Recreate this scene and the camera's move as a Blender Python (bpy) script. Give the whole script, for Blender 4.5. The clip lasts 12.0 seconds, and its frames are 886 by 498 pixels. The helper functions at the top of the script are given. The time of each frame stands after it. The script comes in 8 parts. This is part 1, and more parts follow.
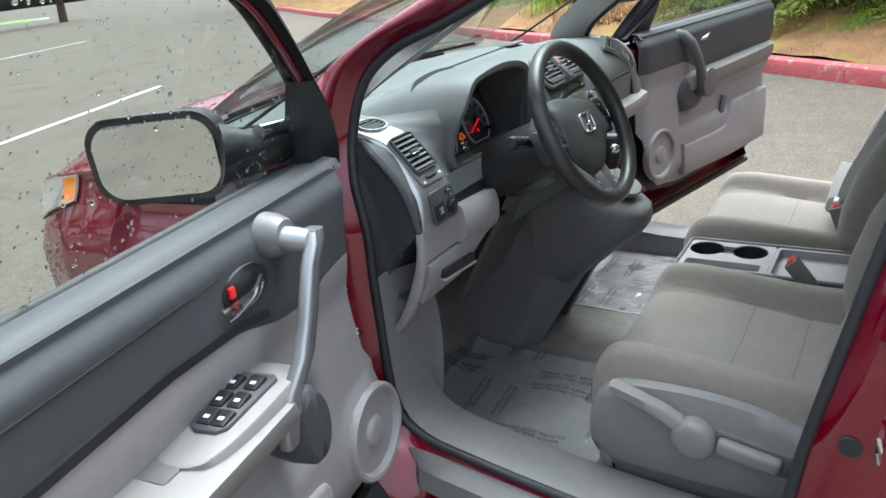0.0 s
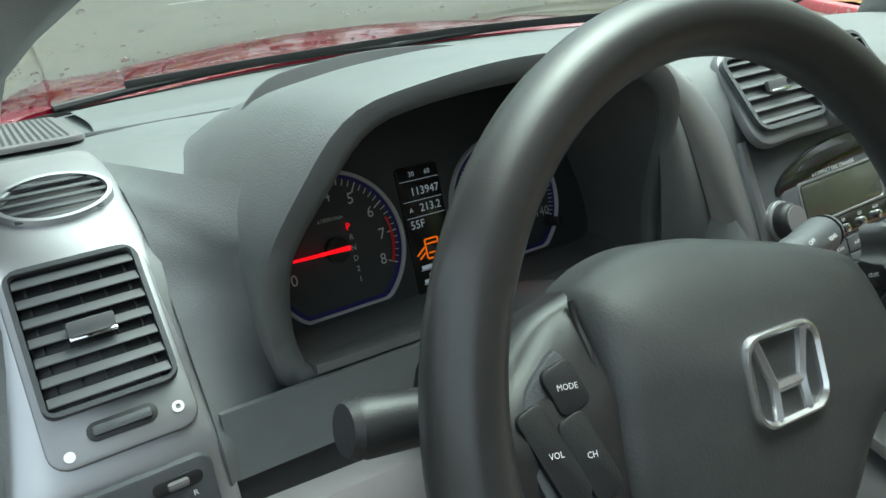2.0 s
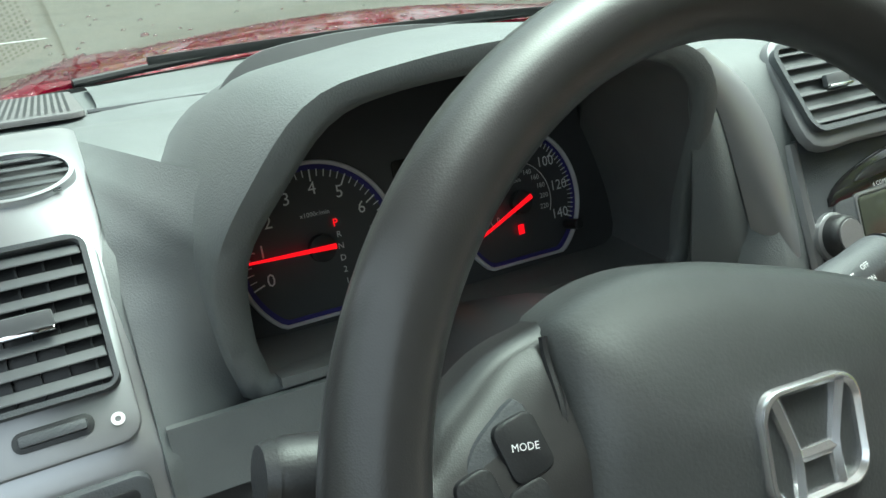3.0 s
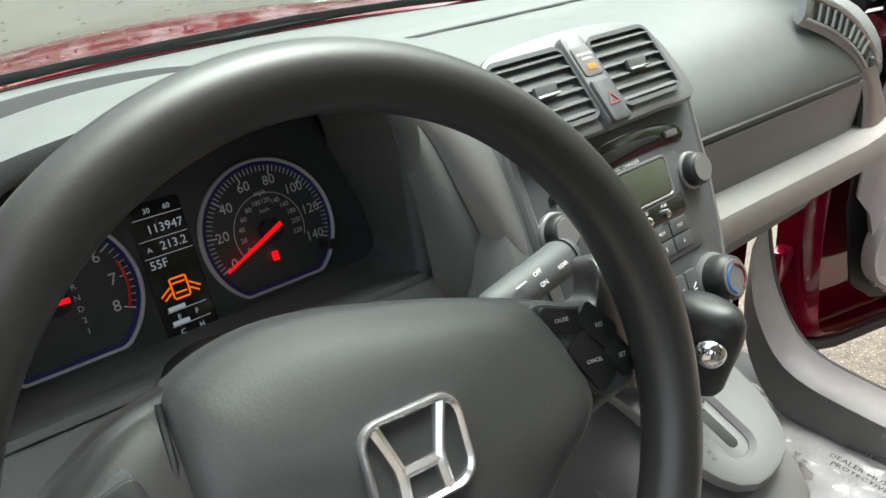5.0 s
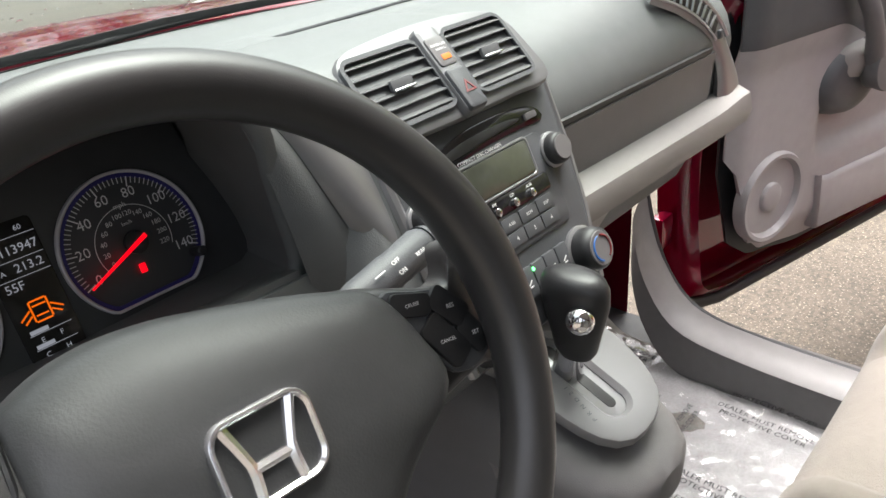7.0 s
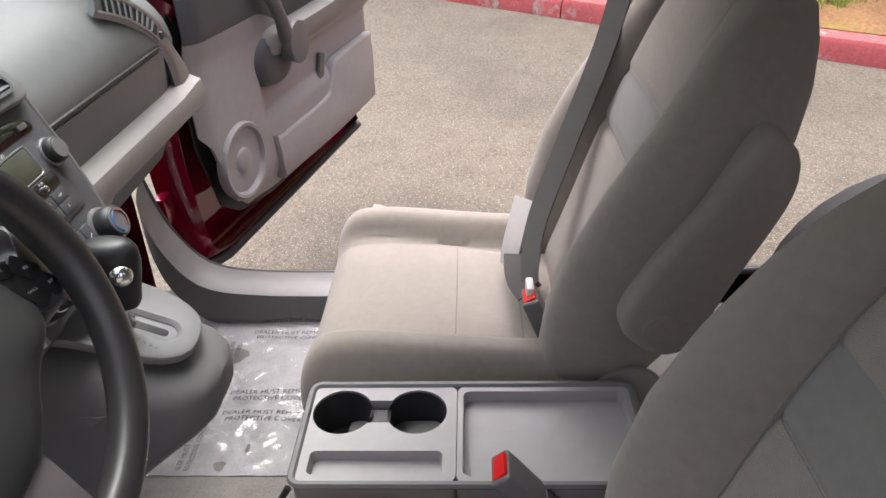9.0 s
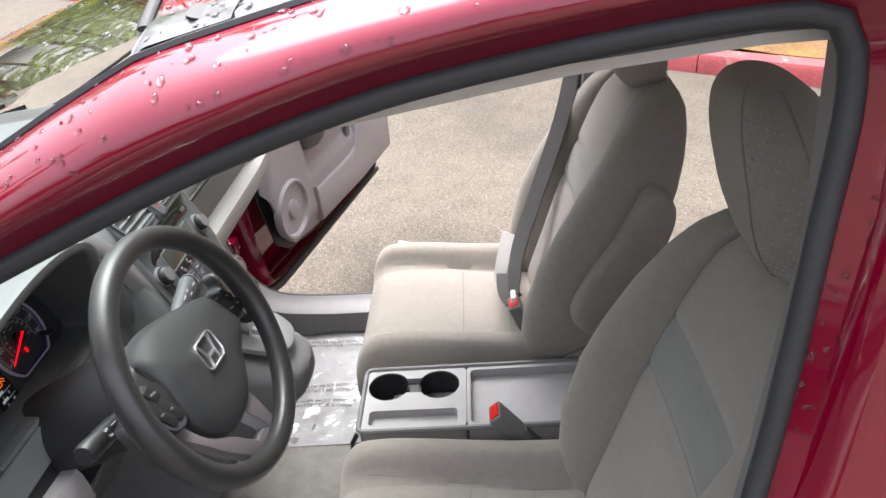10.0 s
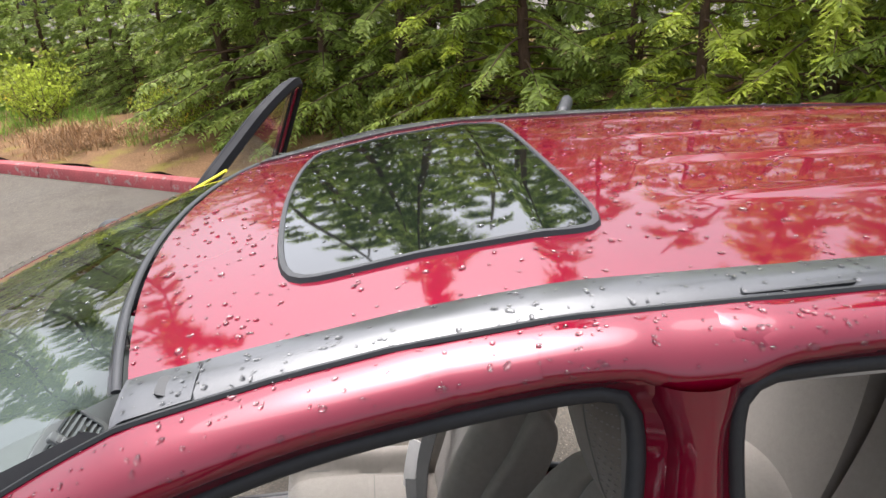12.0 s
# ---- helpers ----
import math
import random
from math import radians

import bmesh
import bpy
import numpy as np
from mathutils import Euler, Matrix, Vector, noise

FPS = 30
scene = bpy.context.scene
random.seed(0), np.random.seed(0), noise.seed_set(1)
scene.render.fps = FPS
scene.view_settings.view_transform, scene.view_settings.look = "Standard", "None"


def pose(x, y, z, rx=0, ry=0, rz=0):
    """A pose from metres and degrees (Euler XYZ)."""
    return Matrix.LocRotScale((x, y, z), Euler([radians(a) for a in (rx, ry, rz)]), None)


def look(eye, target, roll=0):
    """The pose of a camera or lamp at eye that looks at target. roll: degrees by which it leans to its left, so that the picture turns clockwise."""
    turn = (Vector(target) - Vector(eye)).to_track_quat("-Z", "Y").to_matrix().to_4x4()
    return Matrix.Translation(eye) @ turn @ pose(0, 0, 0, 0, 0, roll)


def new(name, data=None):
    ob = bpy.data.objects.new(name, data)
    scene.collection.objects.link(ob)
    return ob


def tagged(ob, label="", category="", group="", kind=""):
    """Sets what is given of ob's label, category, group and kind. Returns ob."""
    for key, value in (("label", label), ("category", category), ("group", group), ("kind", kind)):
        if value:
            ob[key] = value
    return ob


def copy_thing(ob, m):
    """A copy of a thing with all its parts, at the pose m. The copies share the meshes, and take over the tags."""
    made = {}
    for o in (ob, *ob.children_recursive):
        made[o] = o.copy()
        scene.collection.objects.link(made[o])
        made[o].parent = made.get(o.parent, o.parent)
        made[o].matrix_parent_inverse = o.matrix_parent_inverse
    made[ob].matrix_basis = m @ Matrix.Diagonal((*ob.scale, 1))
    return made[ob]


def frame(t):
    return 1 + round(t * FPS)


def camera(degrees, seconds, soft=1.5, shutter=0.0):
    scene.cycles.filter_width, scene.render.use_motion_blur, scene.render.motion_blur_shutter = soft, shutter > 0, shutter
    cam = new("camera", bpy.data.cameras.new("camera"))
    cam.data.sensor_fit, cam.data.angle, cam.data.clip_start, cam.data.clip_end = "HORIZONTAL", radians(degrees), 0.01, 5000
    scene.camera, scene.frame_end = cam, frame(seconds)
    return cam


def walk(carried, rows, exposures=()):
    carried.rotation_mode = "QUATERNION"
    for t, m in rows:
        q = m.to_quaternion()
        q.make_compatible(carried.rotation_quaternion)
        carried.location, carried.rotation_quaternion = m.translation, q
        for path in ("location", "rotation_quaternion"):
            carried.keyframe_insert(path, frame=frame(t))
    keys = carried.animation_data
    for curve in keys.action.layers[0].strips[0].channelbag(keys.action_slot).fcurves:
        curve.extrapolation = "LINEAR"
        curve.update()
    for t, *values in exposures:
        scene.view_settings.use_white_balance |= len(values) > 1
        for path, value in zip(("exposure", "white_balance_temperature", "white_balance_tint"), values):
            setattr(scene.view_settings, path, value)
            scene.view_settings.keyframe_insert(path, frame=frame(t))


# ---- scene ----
cam = camera(63.1, 12.0)
SKY, SUN = 0.15, 0.5
EXPOSURES = [(0, 1.85, 5820, 4), (0.8, 1.80, 5830, 1), (1.5, 1.77, 5900, -3), (2.5, 2.06, 6020, -6), (4.5, 2.23, 6250, 0), (5.5, 2.27, 6520, 9), (6.5, 2.27, 6520, 11), (8.5, 1.88, 6480, 18), (9.5, 2.0, 6350, 16), (10, 2.22, 6280, 14), (10.5, 2.2, 6220, 13), (11, 1.85, 6280, 13), (11.5, 1.5, 6250, 13), (12, 1.38, 6200, 13)]
PATH = [
    (0, (-1.768, -0.578, 1.5), (-0.247, 0.477, 0.742), -7.4),
    (0.5, (-1.435, -0.423, 1.484), (0.116, 0.521, 0.647), -5.7),
    (0.8, (-1.191, -0.353, 1.461), (0.351, 0.63, 0.651), -5.9),
    (1, (-1.055, -0.297, 1.448), (0.478, 0.679, 0.614), -5.9),
    (1.2, (-0.949, -0.24, 1.405), (0.575, 0.748, 0.569), -6.8),
    (1.5, (-0.802, -0.187, 1.371), (0.558, 0.962, 0.46), -8.0),
    (1.8, (-0.696, -0.165, 1.35), (0.439, 1.243, 0.482), -3.9),
    (2, (-0.646, -0.165, 1.332), (0.324, 1.392, 0.535), -3.8),
    (2.5, (-0.595, -0.136, 1.317), (0.226, 1.495, 0.502), -3.4),
    (4.3, (-0.556, -0.169, 1.329), (0.473, 1.32, 0.479), -2.7),
    (4.5, (-0.534, -0.194, 1.339), (0.531, 1.27, 0.489), -3.3),
    (5, (-0.497, -0.212, 1.354), (0.577, 1.22, 0.461), -5.1),
    (5.5, (-0.473, -0.227, 1.368), (0.646, 1.154, 0.452), -7.2),
    (6, (-0.475, -0.238, 1.367), (0.672, 1.112, 0.439), -7.6),
    (6.5, (-0.476, -0.246, 1.363), (0.701, 1.065, 0.418), -7.9),
    (6.7, (-0.477, -0.246, 1.361), (0.709, 1.06, 0.419), -7.8),
    (8.3, (-0.51, -0.294, 1.346), (1.145, 0.31, 0.4), -4.1),
    (8.5, (-0.532, -0.314, 1.353), (1.157, 0.151, 0.389), -5.4),
    (9, (-0.702, -0.355, 1.441), (0.99, -0.264, 0.377), -2.4),
    (9.5, (-0.943, -0.327, 1.593), (0.733, -0.481, 0.512), -1.6),
    (9.8, (-1.048, -0.347, 1.652), (0.643, -0.374, 0.585), -2.5),
    (10, (-1.114, -0.383, 1.711), (0.605, -0.265, 0.696), -5.5),
    (10.5, (-1.154, -0.35, 1.81), (0.577, -0.388, 0.808), -4.3),
    (11, (-1.18, -0.328, 1.885), (0.602, -0.514, 0.997), -2.4),
    (11.5, (-1.194, -0.366, 1.943), (0.656, -0.532, 1.203), -2.9),
    (12, (-1.215, -0.41, 1.956), (0.662, -0.567, 1.283), -3.6),
]
walk(cam, [(t, look(eye, target, roll)) for t, eye, target, roll in PATH], EXPOSURES)

# ---- world and light: bright overcast morning after rain ----
world = bpy.data.worlds.new("sky")
scene.world = world
world.use_nodes = True
wn, wl = world.node_tree.nodes, world.node_tree.links
sky = wn.new("ShaderNodeTexSky")
sky.sky_type = "NISHITA"
sky.sun_disc = False
sky.sun_elevation, sky.sun_rotation = radians(70), radians(75)
sky.air_density, sky.dust_density, sky.ozone_density = 1.0, 9.0, 1.0
hsv = wn.new("ShaderNodeHueSaturation")
hsv.inputs["Saturation"].default_value = 0.32
wl.new(sky.outputs[0], hsv.inputs["Color"])
wl.new(hsv.outputs[0], wn["Background"].inputs["Color"])
wn["Background"].inputs["Strength"].default_value = SKY
sun_data = bpy.data.lights.new("sun", "SUN")
sun_data.energy, sun_data.angle, sun_data.color = SUN, radians(60), (1.0, 0.96, 0.9)
sun = new("sun", sun_data)
sun.matrix_world = look((3.23, 0.87, 9.2), (0, 0, 0))


# ---- materials ----
def material(name, color, rough=0.5, metal=0.0, var=0.12, var_scale=6.0, bump=0.0, bump_scale=400.0, coat=0.0,
             spec=0.5, stretch=(1, 1, 1), rough_var=0.08, kind="noise", sheen=0.0, island=0.0, big=0.0):
    m = bpy.data.materials.new(name)
    m.use_nodes = True
    n, l = m.node_tree.nodes, m.node_tree.links
    b = n["Principled BSDF"]
    b.inputs["Roughness"].default_value = rough
    b.inputs["Metallic"].default_value = metal
    b.inputs["Coat Weight"].default_value = coat
    b.inputs["Coat Roughness"].default_value = 0.04
    b.inputs["Specular IOR Level"].default_value = spec
    b.inputs["Sheen Weight"].default_value = sheen
    tc = n.new("ShaderNodeTexCoord")
    mp = n.new("ShaderNodeMapping")
    mp.inputs["Scale"].default_value = stretch
    l.new(tc.outputs["Object"], mp.inputs[0])
    t1 = n.new("ShaderNodeTexNoise")
    t1.inputs["Scale"].default_value, t1.inputs["Detail"].default_value = var_scale, 6
    l.new(mp.outputs[0], t1.inputs["Vector"])
    t2 = n.new("ShaderNodeTexNoise")
    t2.inputs["Scale"].default_value, t2.inputs["Detail"].default_value = var_scale * 14, 3
    l.new(mp.outputs[0], t2.inputs["Vector"])
    add = n.new("ShaderNodeMath")
    add.operation = "ADD"
    l.new(t1.outputs[0], add.inputs[0]), l.new(t2.outputs[0], add.inputs[1])
    ramp = n.new("ShaderNodeMapRange")
    ramp.inputs[1].default_value, ramp.inputs[2].default_value = 0.7, 1.3
    ramp.inputs[3].default_value, ramp.inputs[4].default_value = 1 - var, 1 + var
    l.new(add.outputs[0], ramp.inputs[0])
    mix = n.new("ShaderNodeVectorMath")
    mix.operation = "SCALE"
    mix.inputs[0].default_value = color[:3]
    last = ramp.outputs[0]
    if island:
        geo = n.new("ShaderNodeNewGeometry")
        mr = n.new("ShaderNodeMapRange")
        mr.inputs[3].default_value, mr.inputs[4].default_value = 1 - island, 1 + island
        l.new(geo.outputs["Random Per Island"], mr.inputs[0])
        mm = n.new("ShaderNodeMath")
        mm.operation = "MULTIPLY"
        l.new(last, mm.inputs[0]), l.new(mr.outputs[0], mm.inputs[1])
        last = mm.outputs[0]
    l.new(last, mix.inputs["Scale"])
    l.new(mix.outputs[0], b.inputs["Base Color"])
    rr = n.new("ShaderNodeMapRange")
    rr.inputs[1].default_value, rr.inputs[2].default_value = 0.3, 0.7
    rr.inputs[3].default_value, rr.inputs[4].default_value = max(rough - rough_var, 0), min(rough + rough_var, 1)
    l.new(t1.outputs[0], rr.inputs[0]), l.new(rr.outputs[0], b.inputs["Roughness"])
    if bump:
        bt = n.new("ShaderNodeTexVoronoi" if kind == "voronoi" else "ShaderNodeTexNoise")
        bt.inputs["Scale"].default_value = bump_scale
        l.new(mp.outputs[0], bt.inputs["Vector"])
        bp = n.new("ShaderNodeBump")
        bp.inputs["Strength"].default_value, bp.inputs["Distance"].default_value = bump, 0.002
        l.new(bt.outputs[0], bp.inputs["Height"])
        l.new(bp.outputs[0], b.inputs["Normal"])
    return m


def two_tone(m, color, scale, low, high, detail=8):
    """Adds patches of a second colour, by a second noise, to a material."""
    n, l = m.node_tree.nodes, m.node_tree.links
    b = n["Principled BSDF"]
    old = b.inputs["Base Color"].links[0].from_socket
    tc = n.new("ShaderNodeTexCoord")
    t = n.new("ShaderNodeTexNoise")
    t.inputs["Scale"].default_value, t.inputs["Detail"].default_value, t.inputs["Roughness"].default_value = scale, detail, 0.65
    l.new(tc.outputs["Object"], t.inputs["Vector"])
    r = n.new("ShaderNodeMapRange")
    r.inputs[1].default_value, r.inputs[2].default_value = low, high
    l.new(t.outputs[0], r.inputs[0])
    mx = n.new("ShaderNodeMix")
    mx.data_type = "RGBA"
    l.new(r.outputs[0], mx.inputs["Factor"])
    l.new(old, mx.inputs["A"])
    mx.inputs["B"].default_value = (*color, 1)
    l.new(mx.outputs["Result"], b.inputs["Base Color"])
    return m


def glass(name, tint, ior=1.5, power=5.0, rough=0.0):
    """Thin pane: clear or tinted, with a mirror that grows towards grazing view."""
    m = bpy.data.materials.new(name)
    m.use_nodes = True
    n, l = m.node_tree.nodes, m.node_tree.links
    n.remove(n["Principled BSDF"])
    tr, gl = n.new("ShaderNodeBsdfTransparent"), n.new("ShaderNodeBsdfGlossy")
    tr.inputs[0].default_value = (*tint, 1)
    gl.inputs["Roughness"].default_value = rough
    lw, pw, ml, mx = n.new("ShaderNodeLayerWeight"), n.new("ShaderNodeMath"), n.new("ShaderNodeMath"), n.new("ShaderNodeMixShader")
    lw.inputs["Blend"].default_value = 0.5
    pw.operation, pw.inputs[1].default_value = "POWER", power
    f0 = ((ior - 1) / (ior + 1)) ** 2 * 1.7
    ml.operation, ml.inputs[1].default_value, ml.inputs[2].default_value = "MULTIPLY_ADD", 1 - f0, f0
    l.new(lw.outputs["Facing"], pw.inputs[0]), l.new(pw.outputs[0], ml.inputs[0])
    l.new(ml.outputs[0], mx.inputs[0]), l.new(tr.outputs[0], mx.inputs[1]), l.new(gl.outputs[0], mx.inputs[2])
    l.new(mx.outputs[0], n["Material Output"].inputs[0])
    return m


def glow(name, color, strength, base=(0.02, 0.02, 0.02)):
    m = bpy.data.materials.new(name)
    m.use_nodes = True
    b = m.node_tree.nodes["Principled BSDF"]
    b.inputs["Base Color"].default_value = (*base, 1)
    b.inputs["Emission Color"].default_value = (*color, 1)
    b.inputs["Emission Strength"].default_value = strength
    return m


M_PAINT = material("red_metallic_paint", (0.19, 0.0010, 0.018), 0.42, 0.45, 0.05, 2.0, coat=1.0, rough_var=0.03, spec=0.0)
M_PAINT.node_tree.nodes["Principled BSDF"].inputs["Coat IOR"].default_value = 1.75
M_DASH = material("dark_grey_grained_plastic", (0.122, 0.132, 0.132), 0.50, 0, 0.07, 3.0, bump=0.22, bump_scale=900, rough_var=0.05, spec=0.5)
M_HOODIN = material("charcoal_grained_plastic", (0.10, 0.105, 0.105), 0.6, 0, 0.08, 3.0, bump=0.2, bump_scale=900)
M_LOWER = material("charcoal_plastic", (0.062, 0.067, 0.072), 0.5, 0, 0.08, 3.0, bump=0.2, bump_scale=900)
M_BLACK = material("black_plastic", (0.016, 0.017, 0.018), 0.45, 0, 0.1, 5.0, bump=0.1, bump_scale=900)
M_RUBBER = material("black_rubber", (0.024, 0.026, 0.029), 0.55, 0, 0.15, 12.0, bump=0.1, bump_scale=300)
M_GREY = material("light_grey_plastic", (0.31, 0.295, 0.298), 0.5, 0, 0.05, 3.0, bump=0.15, bump_scale=1000)
M_BEIGE = material("warm_grey_plastic", (0.232, 0.223, 0.213), 0.5, 0, 0.05, 3.0, bump=0.15, bump_scale=1000)
M_MIDGREY = material("mid_grey_plastic", (0.13, 0.128, 0.128), 0.5, 0, 0.06, 3.0, bump=0.15, bump_scale=900)
M_DIMRED = material("dull_red_print", (0.16, 0.02, 0.022), 0.5)
M_FRAME = material("matt_black_frame", (0.012, 0.012, 0.014), 0.7, 0, 0.1, 8.0, bump=0.05, bump_scale=500, spec=0.2)
M_SLAT = material("dark_grey_slat_plastic", (0.10, 0.105, 0.108), 0.45, 0, 0.06, 4.0)
M_BEZEL = material("satin_graphite_plastic", (0.165, 0.168, 0.172), 0.40, 0.35, 0.03, 3.0, rough_var=0.04)
M_SILVER = material("satin_silver_plastic", (0.44, 0.45, 0.46), 0.33, 0.75, 0.03, 3.0, rough_var=0.04)
M_DKSILVER = material("satin_dark_silver_plastic", (0.26, 0.265, 0.27), 0.36, 0.6, 0.03, 3.0, rough_var=0.04)
M_GATE = material("satin_grey_plastic", (0.185, 0.185, 0.19), 0.42, 0.2, 0.03, 3.0, rough_var=0.04)
M_CHROME = material("chrome", (0.8, 0.8, 0.81), 0.08, 1.0, 0.02, 3.0, rough_var=0.03)
M_SPOKE = material("satin_mauve_grey_plastic", (0.20, 0.183, 0.187), 0.38, 0.35, 0.03, 3.0, rough_var=0.04)
M_BADGE = material("polished_metal", (0.80, 0.80, 0.81), 0.20, 0.92, 0.03, 3.0, rough_var=0.05)
M_GLOSS = material("gloss_black_plastic", (0.012, 0.012, 0.013), 0.12, 0, 0.05, 4.0)
M_LEATHER = material("black_grained_leather", (0.027, 0.027, 0.027), 0.34, 0, 0.1, 8.0, bump=0.05, bump_scale=1500, kind="voronoi", rough_var=0.06, spec=0.6)
M_AIRBAG = material("grained_black_cover", (0.046, 0.049, 0.049), 0.46, 0, 0.08, 6.0, bump=0.10, bump_scale=600, rough_var=0.05)
M_FABRIC = material("grey_seat_fabric", (0.258, 0.230, 0.202), 0.95, 0, 0.08, 5.0, bump=0.5, bump_scale=1100, spec=0.15, sheen=0.25, rough_var=0.03)
M_DOT = material("pale_woven_dots", (0.37, 0.345, 0.32), 0.9, 0, 0.08, 9.0)
M_FABRIC2 = material("grey_seat_insert_fabric", (0.295, 0.264, 0.234), 0.95, 0, 0.07, 5.0, bump=0.6, bump_scale=800, kind="voronoi", spec=0.15, sheen=0.25, rough_var=0.03)
M_BAND = material("grey_seat_band_fabric", (0.222, 0.214, 0.204), 0.95, 0, 0.07, 5.0, bump=0.5, bump_scale=1000, spec=0.15, sheen=0.25, rough_var=0.03)
M_TRIM = material("grey_sill_plastic", (0.155, 0.15, 0.15), 0.5, 0, 0.08, 3.0, bump=0.15, bump_scale=900)
M_SHELL = material("mid_grey_shell_plastic", (0.215, 0.208, 0.206), 0.5, 0, 0.05, 3.0, bump=0.15, bump_scale=1000)
M_TAPE = material("yellow_tape", (0.85, 0.80, 0.03), 0.5, 0, 0.05, 30.0)
M_SEAM = material("dark_grey_stitching", (0.20, 0.194, 0.18), 0.9, 0, 0.1, 40.0)
M_BELT = material("dark_grey_webbing", (0.046, 0.045, 0.043), 0.8, 0, 0.08, 8.0, bump=0.5, bump_scale=900, stretch=(1, 1, 6))
M_CARPET = material("dark_grey_carpet", (0.20, 0.19, 0.175), 1.0, 0, 0.2, 20.0, bump=0.9, bump_scale=700, spec=0.1)
# mat pile paler than the carpet: glare of the film put into its colour
M_MAT_GLARE = material("mat_pile_with_film_glare", (0.33, 0.325, 0.325), 1.0, 0, 0.15, 20.0, bump=0.8, bump_scale=700, spec=0.1)
M_RED = material("red_plastic", (0.7, 0.012, 0.01), 0.4, 0, 0.04, 5.0)
M_WHITE = material("white_print", (0.75, 0.76, 0.76), 0.6, 0, 0.03, 5.0)
M_PRINT = material("grey_print", (0.012, 0.012, 0.014), 0.7, 0, 0.1, 30.0)
M_PALE = material("pale_plastic", (0.62, 0.59, 0.57), 0.45, 0, 0.05, 5.0)
M_CLUSTER = material("dark_instrument_plastic", (0.055, 0.058, 0.060), 0.4, 0, 0.06, 4.0)
M_RING = material("pale_grey_dial_rim", (0.52, 0.52, 0.54), 0.35, 0, 0.05, 5.0)
M_BLUE = material("blue_dial_ring", (0.03, 0.025, 0.16), 0.5, 0, 0.05, 5.0)
M_NEEDLE = glow("lit_red_needle", (1.0, 0.0, 0.008), 0.30, (0.35, 0.0, 0.004))
M_ORANGE = glow("lit_orange_display", (1.0, 0.16, 0.0), 0.19, (0.4, 0.1, 0.0))
M_LITWHITE = glow("lit_white_display", (0.7, 0.75, 0.85), 0.07, (0.22, 0.22, 0.22))
M_GREEN = glow("lit_green_lamp", (0.1, 1.0, 0.2), 1.2)
M_SCREEN = material("dark_display_glass", (0.02, 0.02, 0.018), 0.15, 0, 0.1, 4.0)
M_LCD = material("olive_lcd", (0.062, 0.068, 0.052), 0.15, 0, 0.08, 8.0)
M_AMBER = material("amber_lens", (0.85, 0.25, 0.02), 0.15, 0, 0.08, 30.0, coat=0.6)
M_LAMP = material("clear_lamp_lens", (0.62, 0.6, 0.56), 0.15, 0.4, 0.1, 20.0, coat=1.0)
M_HEAD = material("pale_grey_headliner", (0.50, 0.49, 0.47), 0.95, 0, 0.04, 6.0, bump=0.3, bump_scale=900)
M_PANE = glass("clear_window_pane", (0.74, 0.79, 0.76), 1.45)
M_SCREENPANE = glass("windscreen_pane", (0.60, 0.68, 0.64), 1.5, power=3.2)
M_MOULD = material("satin_black_moulding", (0.034, 0.036, 0.039), 0.34, 0, 0.12, 12.0, bump=0.03, bump_scale=500, spec=0.6, coat=0.8)
M_MOULD.node_tree.nodes["Principled BSDF"].inputs["Coat Roughness"].default_value = 0.16
M_ROOFPANE = material("black_tinted_roof_glass", (0.006, 0.009, 0.008), 0.03, 0, 0.05, 4.0, coat=1.0, rough_var=0.01, spec=0.6)
M_FILM = glass("clear_film", (0.95, 0.96, 0.97), 1.5, power=4.0, rough=0.14)
M_DROP = bpy.data.materials.new("water_drop")
M_DROP.use_nodes = True
drop_bsdf = M_DROP.node_tree.nodes["Principled BSDF"]
drop_bsdf.inputs["Transmission Weight"].default_value, drop_bsdf.inputs["Roughness"].default_value, drop_bsdf.inputs["IOR"].default_value = 1.0, 0.0, 1.33
M_MIRROR = material("mirror_glass", (0.82, 0.83, 0.83), 0.02, 1.0, 0.01, 3.0, rough_var=0.01)
M_TYRE = material("tyre_rubber", (0.02, 0.02, 0.021), 0.8, 0, 0.2, 15.0, bump=0.4, bump_scale=120)

M_ASPHALT = material("worn_asphalt", (0.076, 0.068, 0.056), 0.85, 0, 0.36, 0.6, bump=1.0, bump_scale=120, kind="voronoi", spec=0.3, rough_var=0.12)
two_tone(M_ASPHALT, (0.140, 0.117, 0.090), 45.0, 0.42, 0.66, 8)
two_tone(M_ASPHALT, (0.062, 0.053, 0.043), 0.9, 0.50, 0.72, 10)
two_tone(M_ASPHALT, (0.30, 0.26, 0.205), 120.0, 0.585, 0.66, 3)
two_tone(M_ASPHALT, (0.045, 0.040, 0.034), 95.0, 0.60, 0.68, 3)
M_LINE = material("white_road_paint", (0.72, 0.73, 0.72), 0.7, 0, 0.12, 3.0, bump=0.5, bump_scale=90)
two_tone(M_LINE, (0.2, 0.2, 0.19), 16.0, 0.6, 0.75)
M_KERB = material("worn_red_kerb_paint", (0.37, 0.075, 0.08), 0.75, 0, 0.25, 4.0, bump=0.6, bump_scale=60)
two_tone(M_KERB, (0.34, 0.30, 0.27), 7.0, 0.55, 0.68)
M_SOIL = material("mossy_soil", (0.20, 0.115, 0.06), 1.0, 0, 0.35, 3.0, bump=1.0, bump_scale=30, spec=0.1)
two_tone(M_SOIL, (0.21, 0.165, 0.045), 1.6, 0.50, 0.62)
M_GRASS = material("grass_blades", (0.20, 0.34, 0.05), 0.6, 0, 0.2, 3.0, island=0.4)
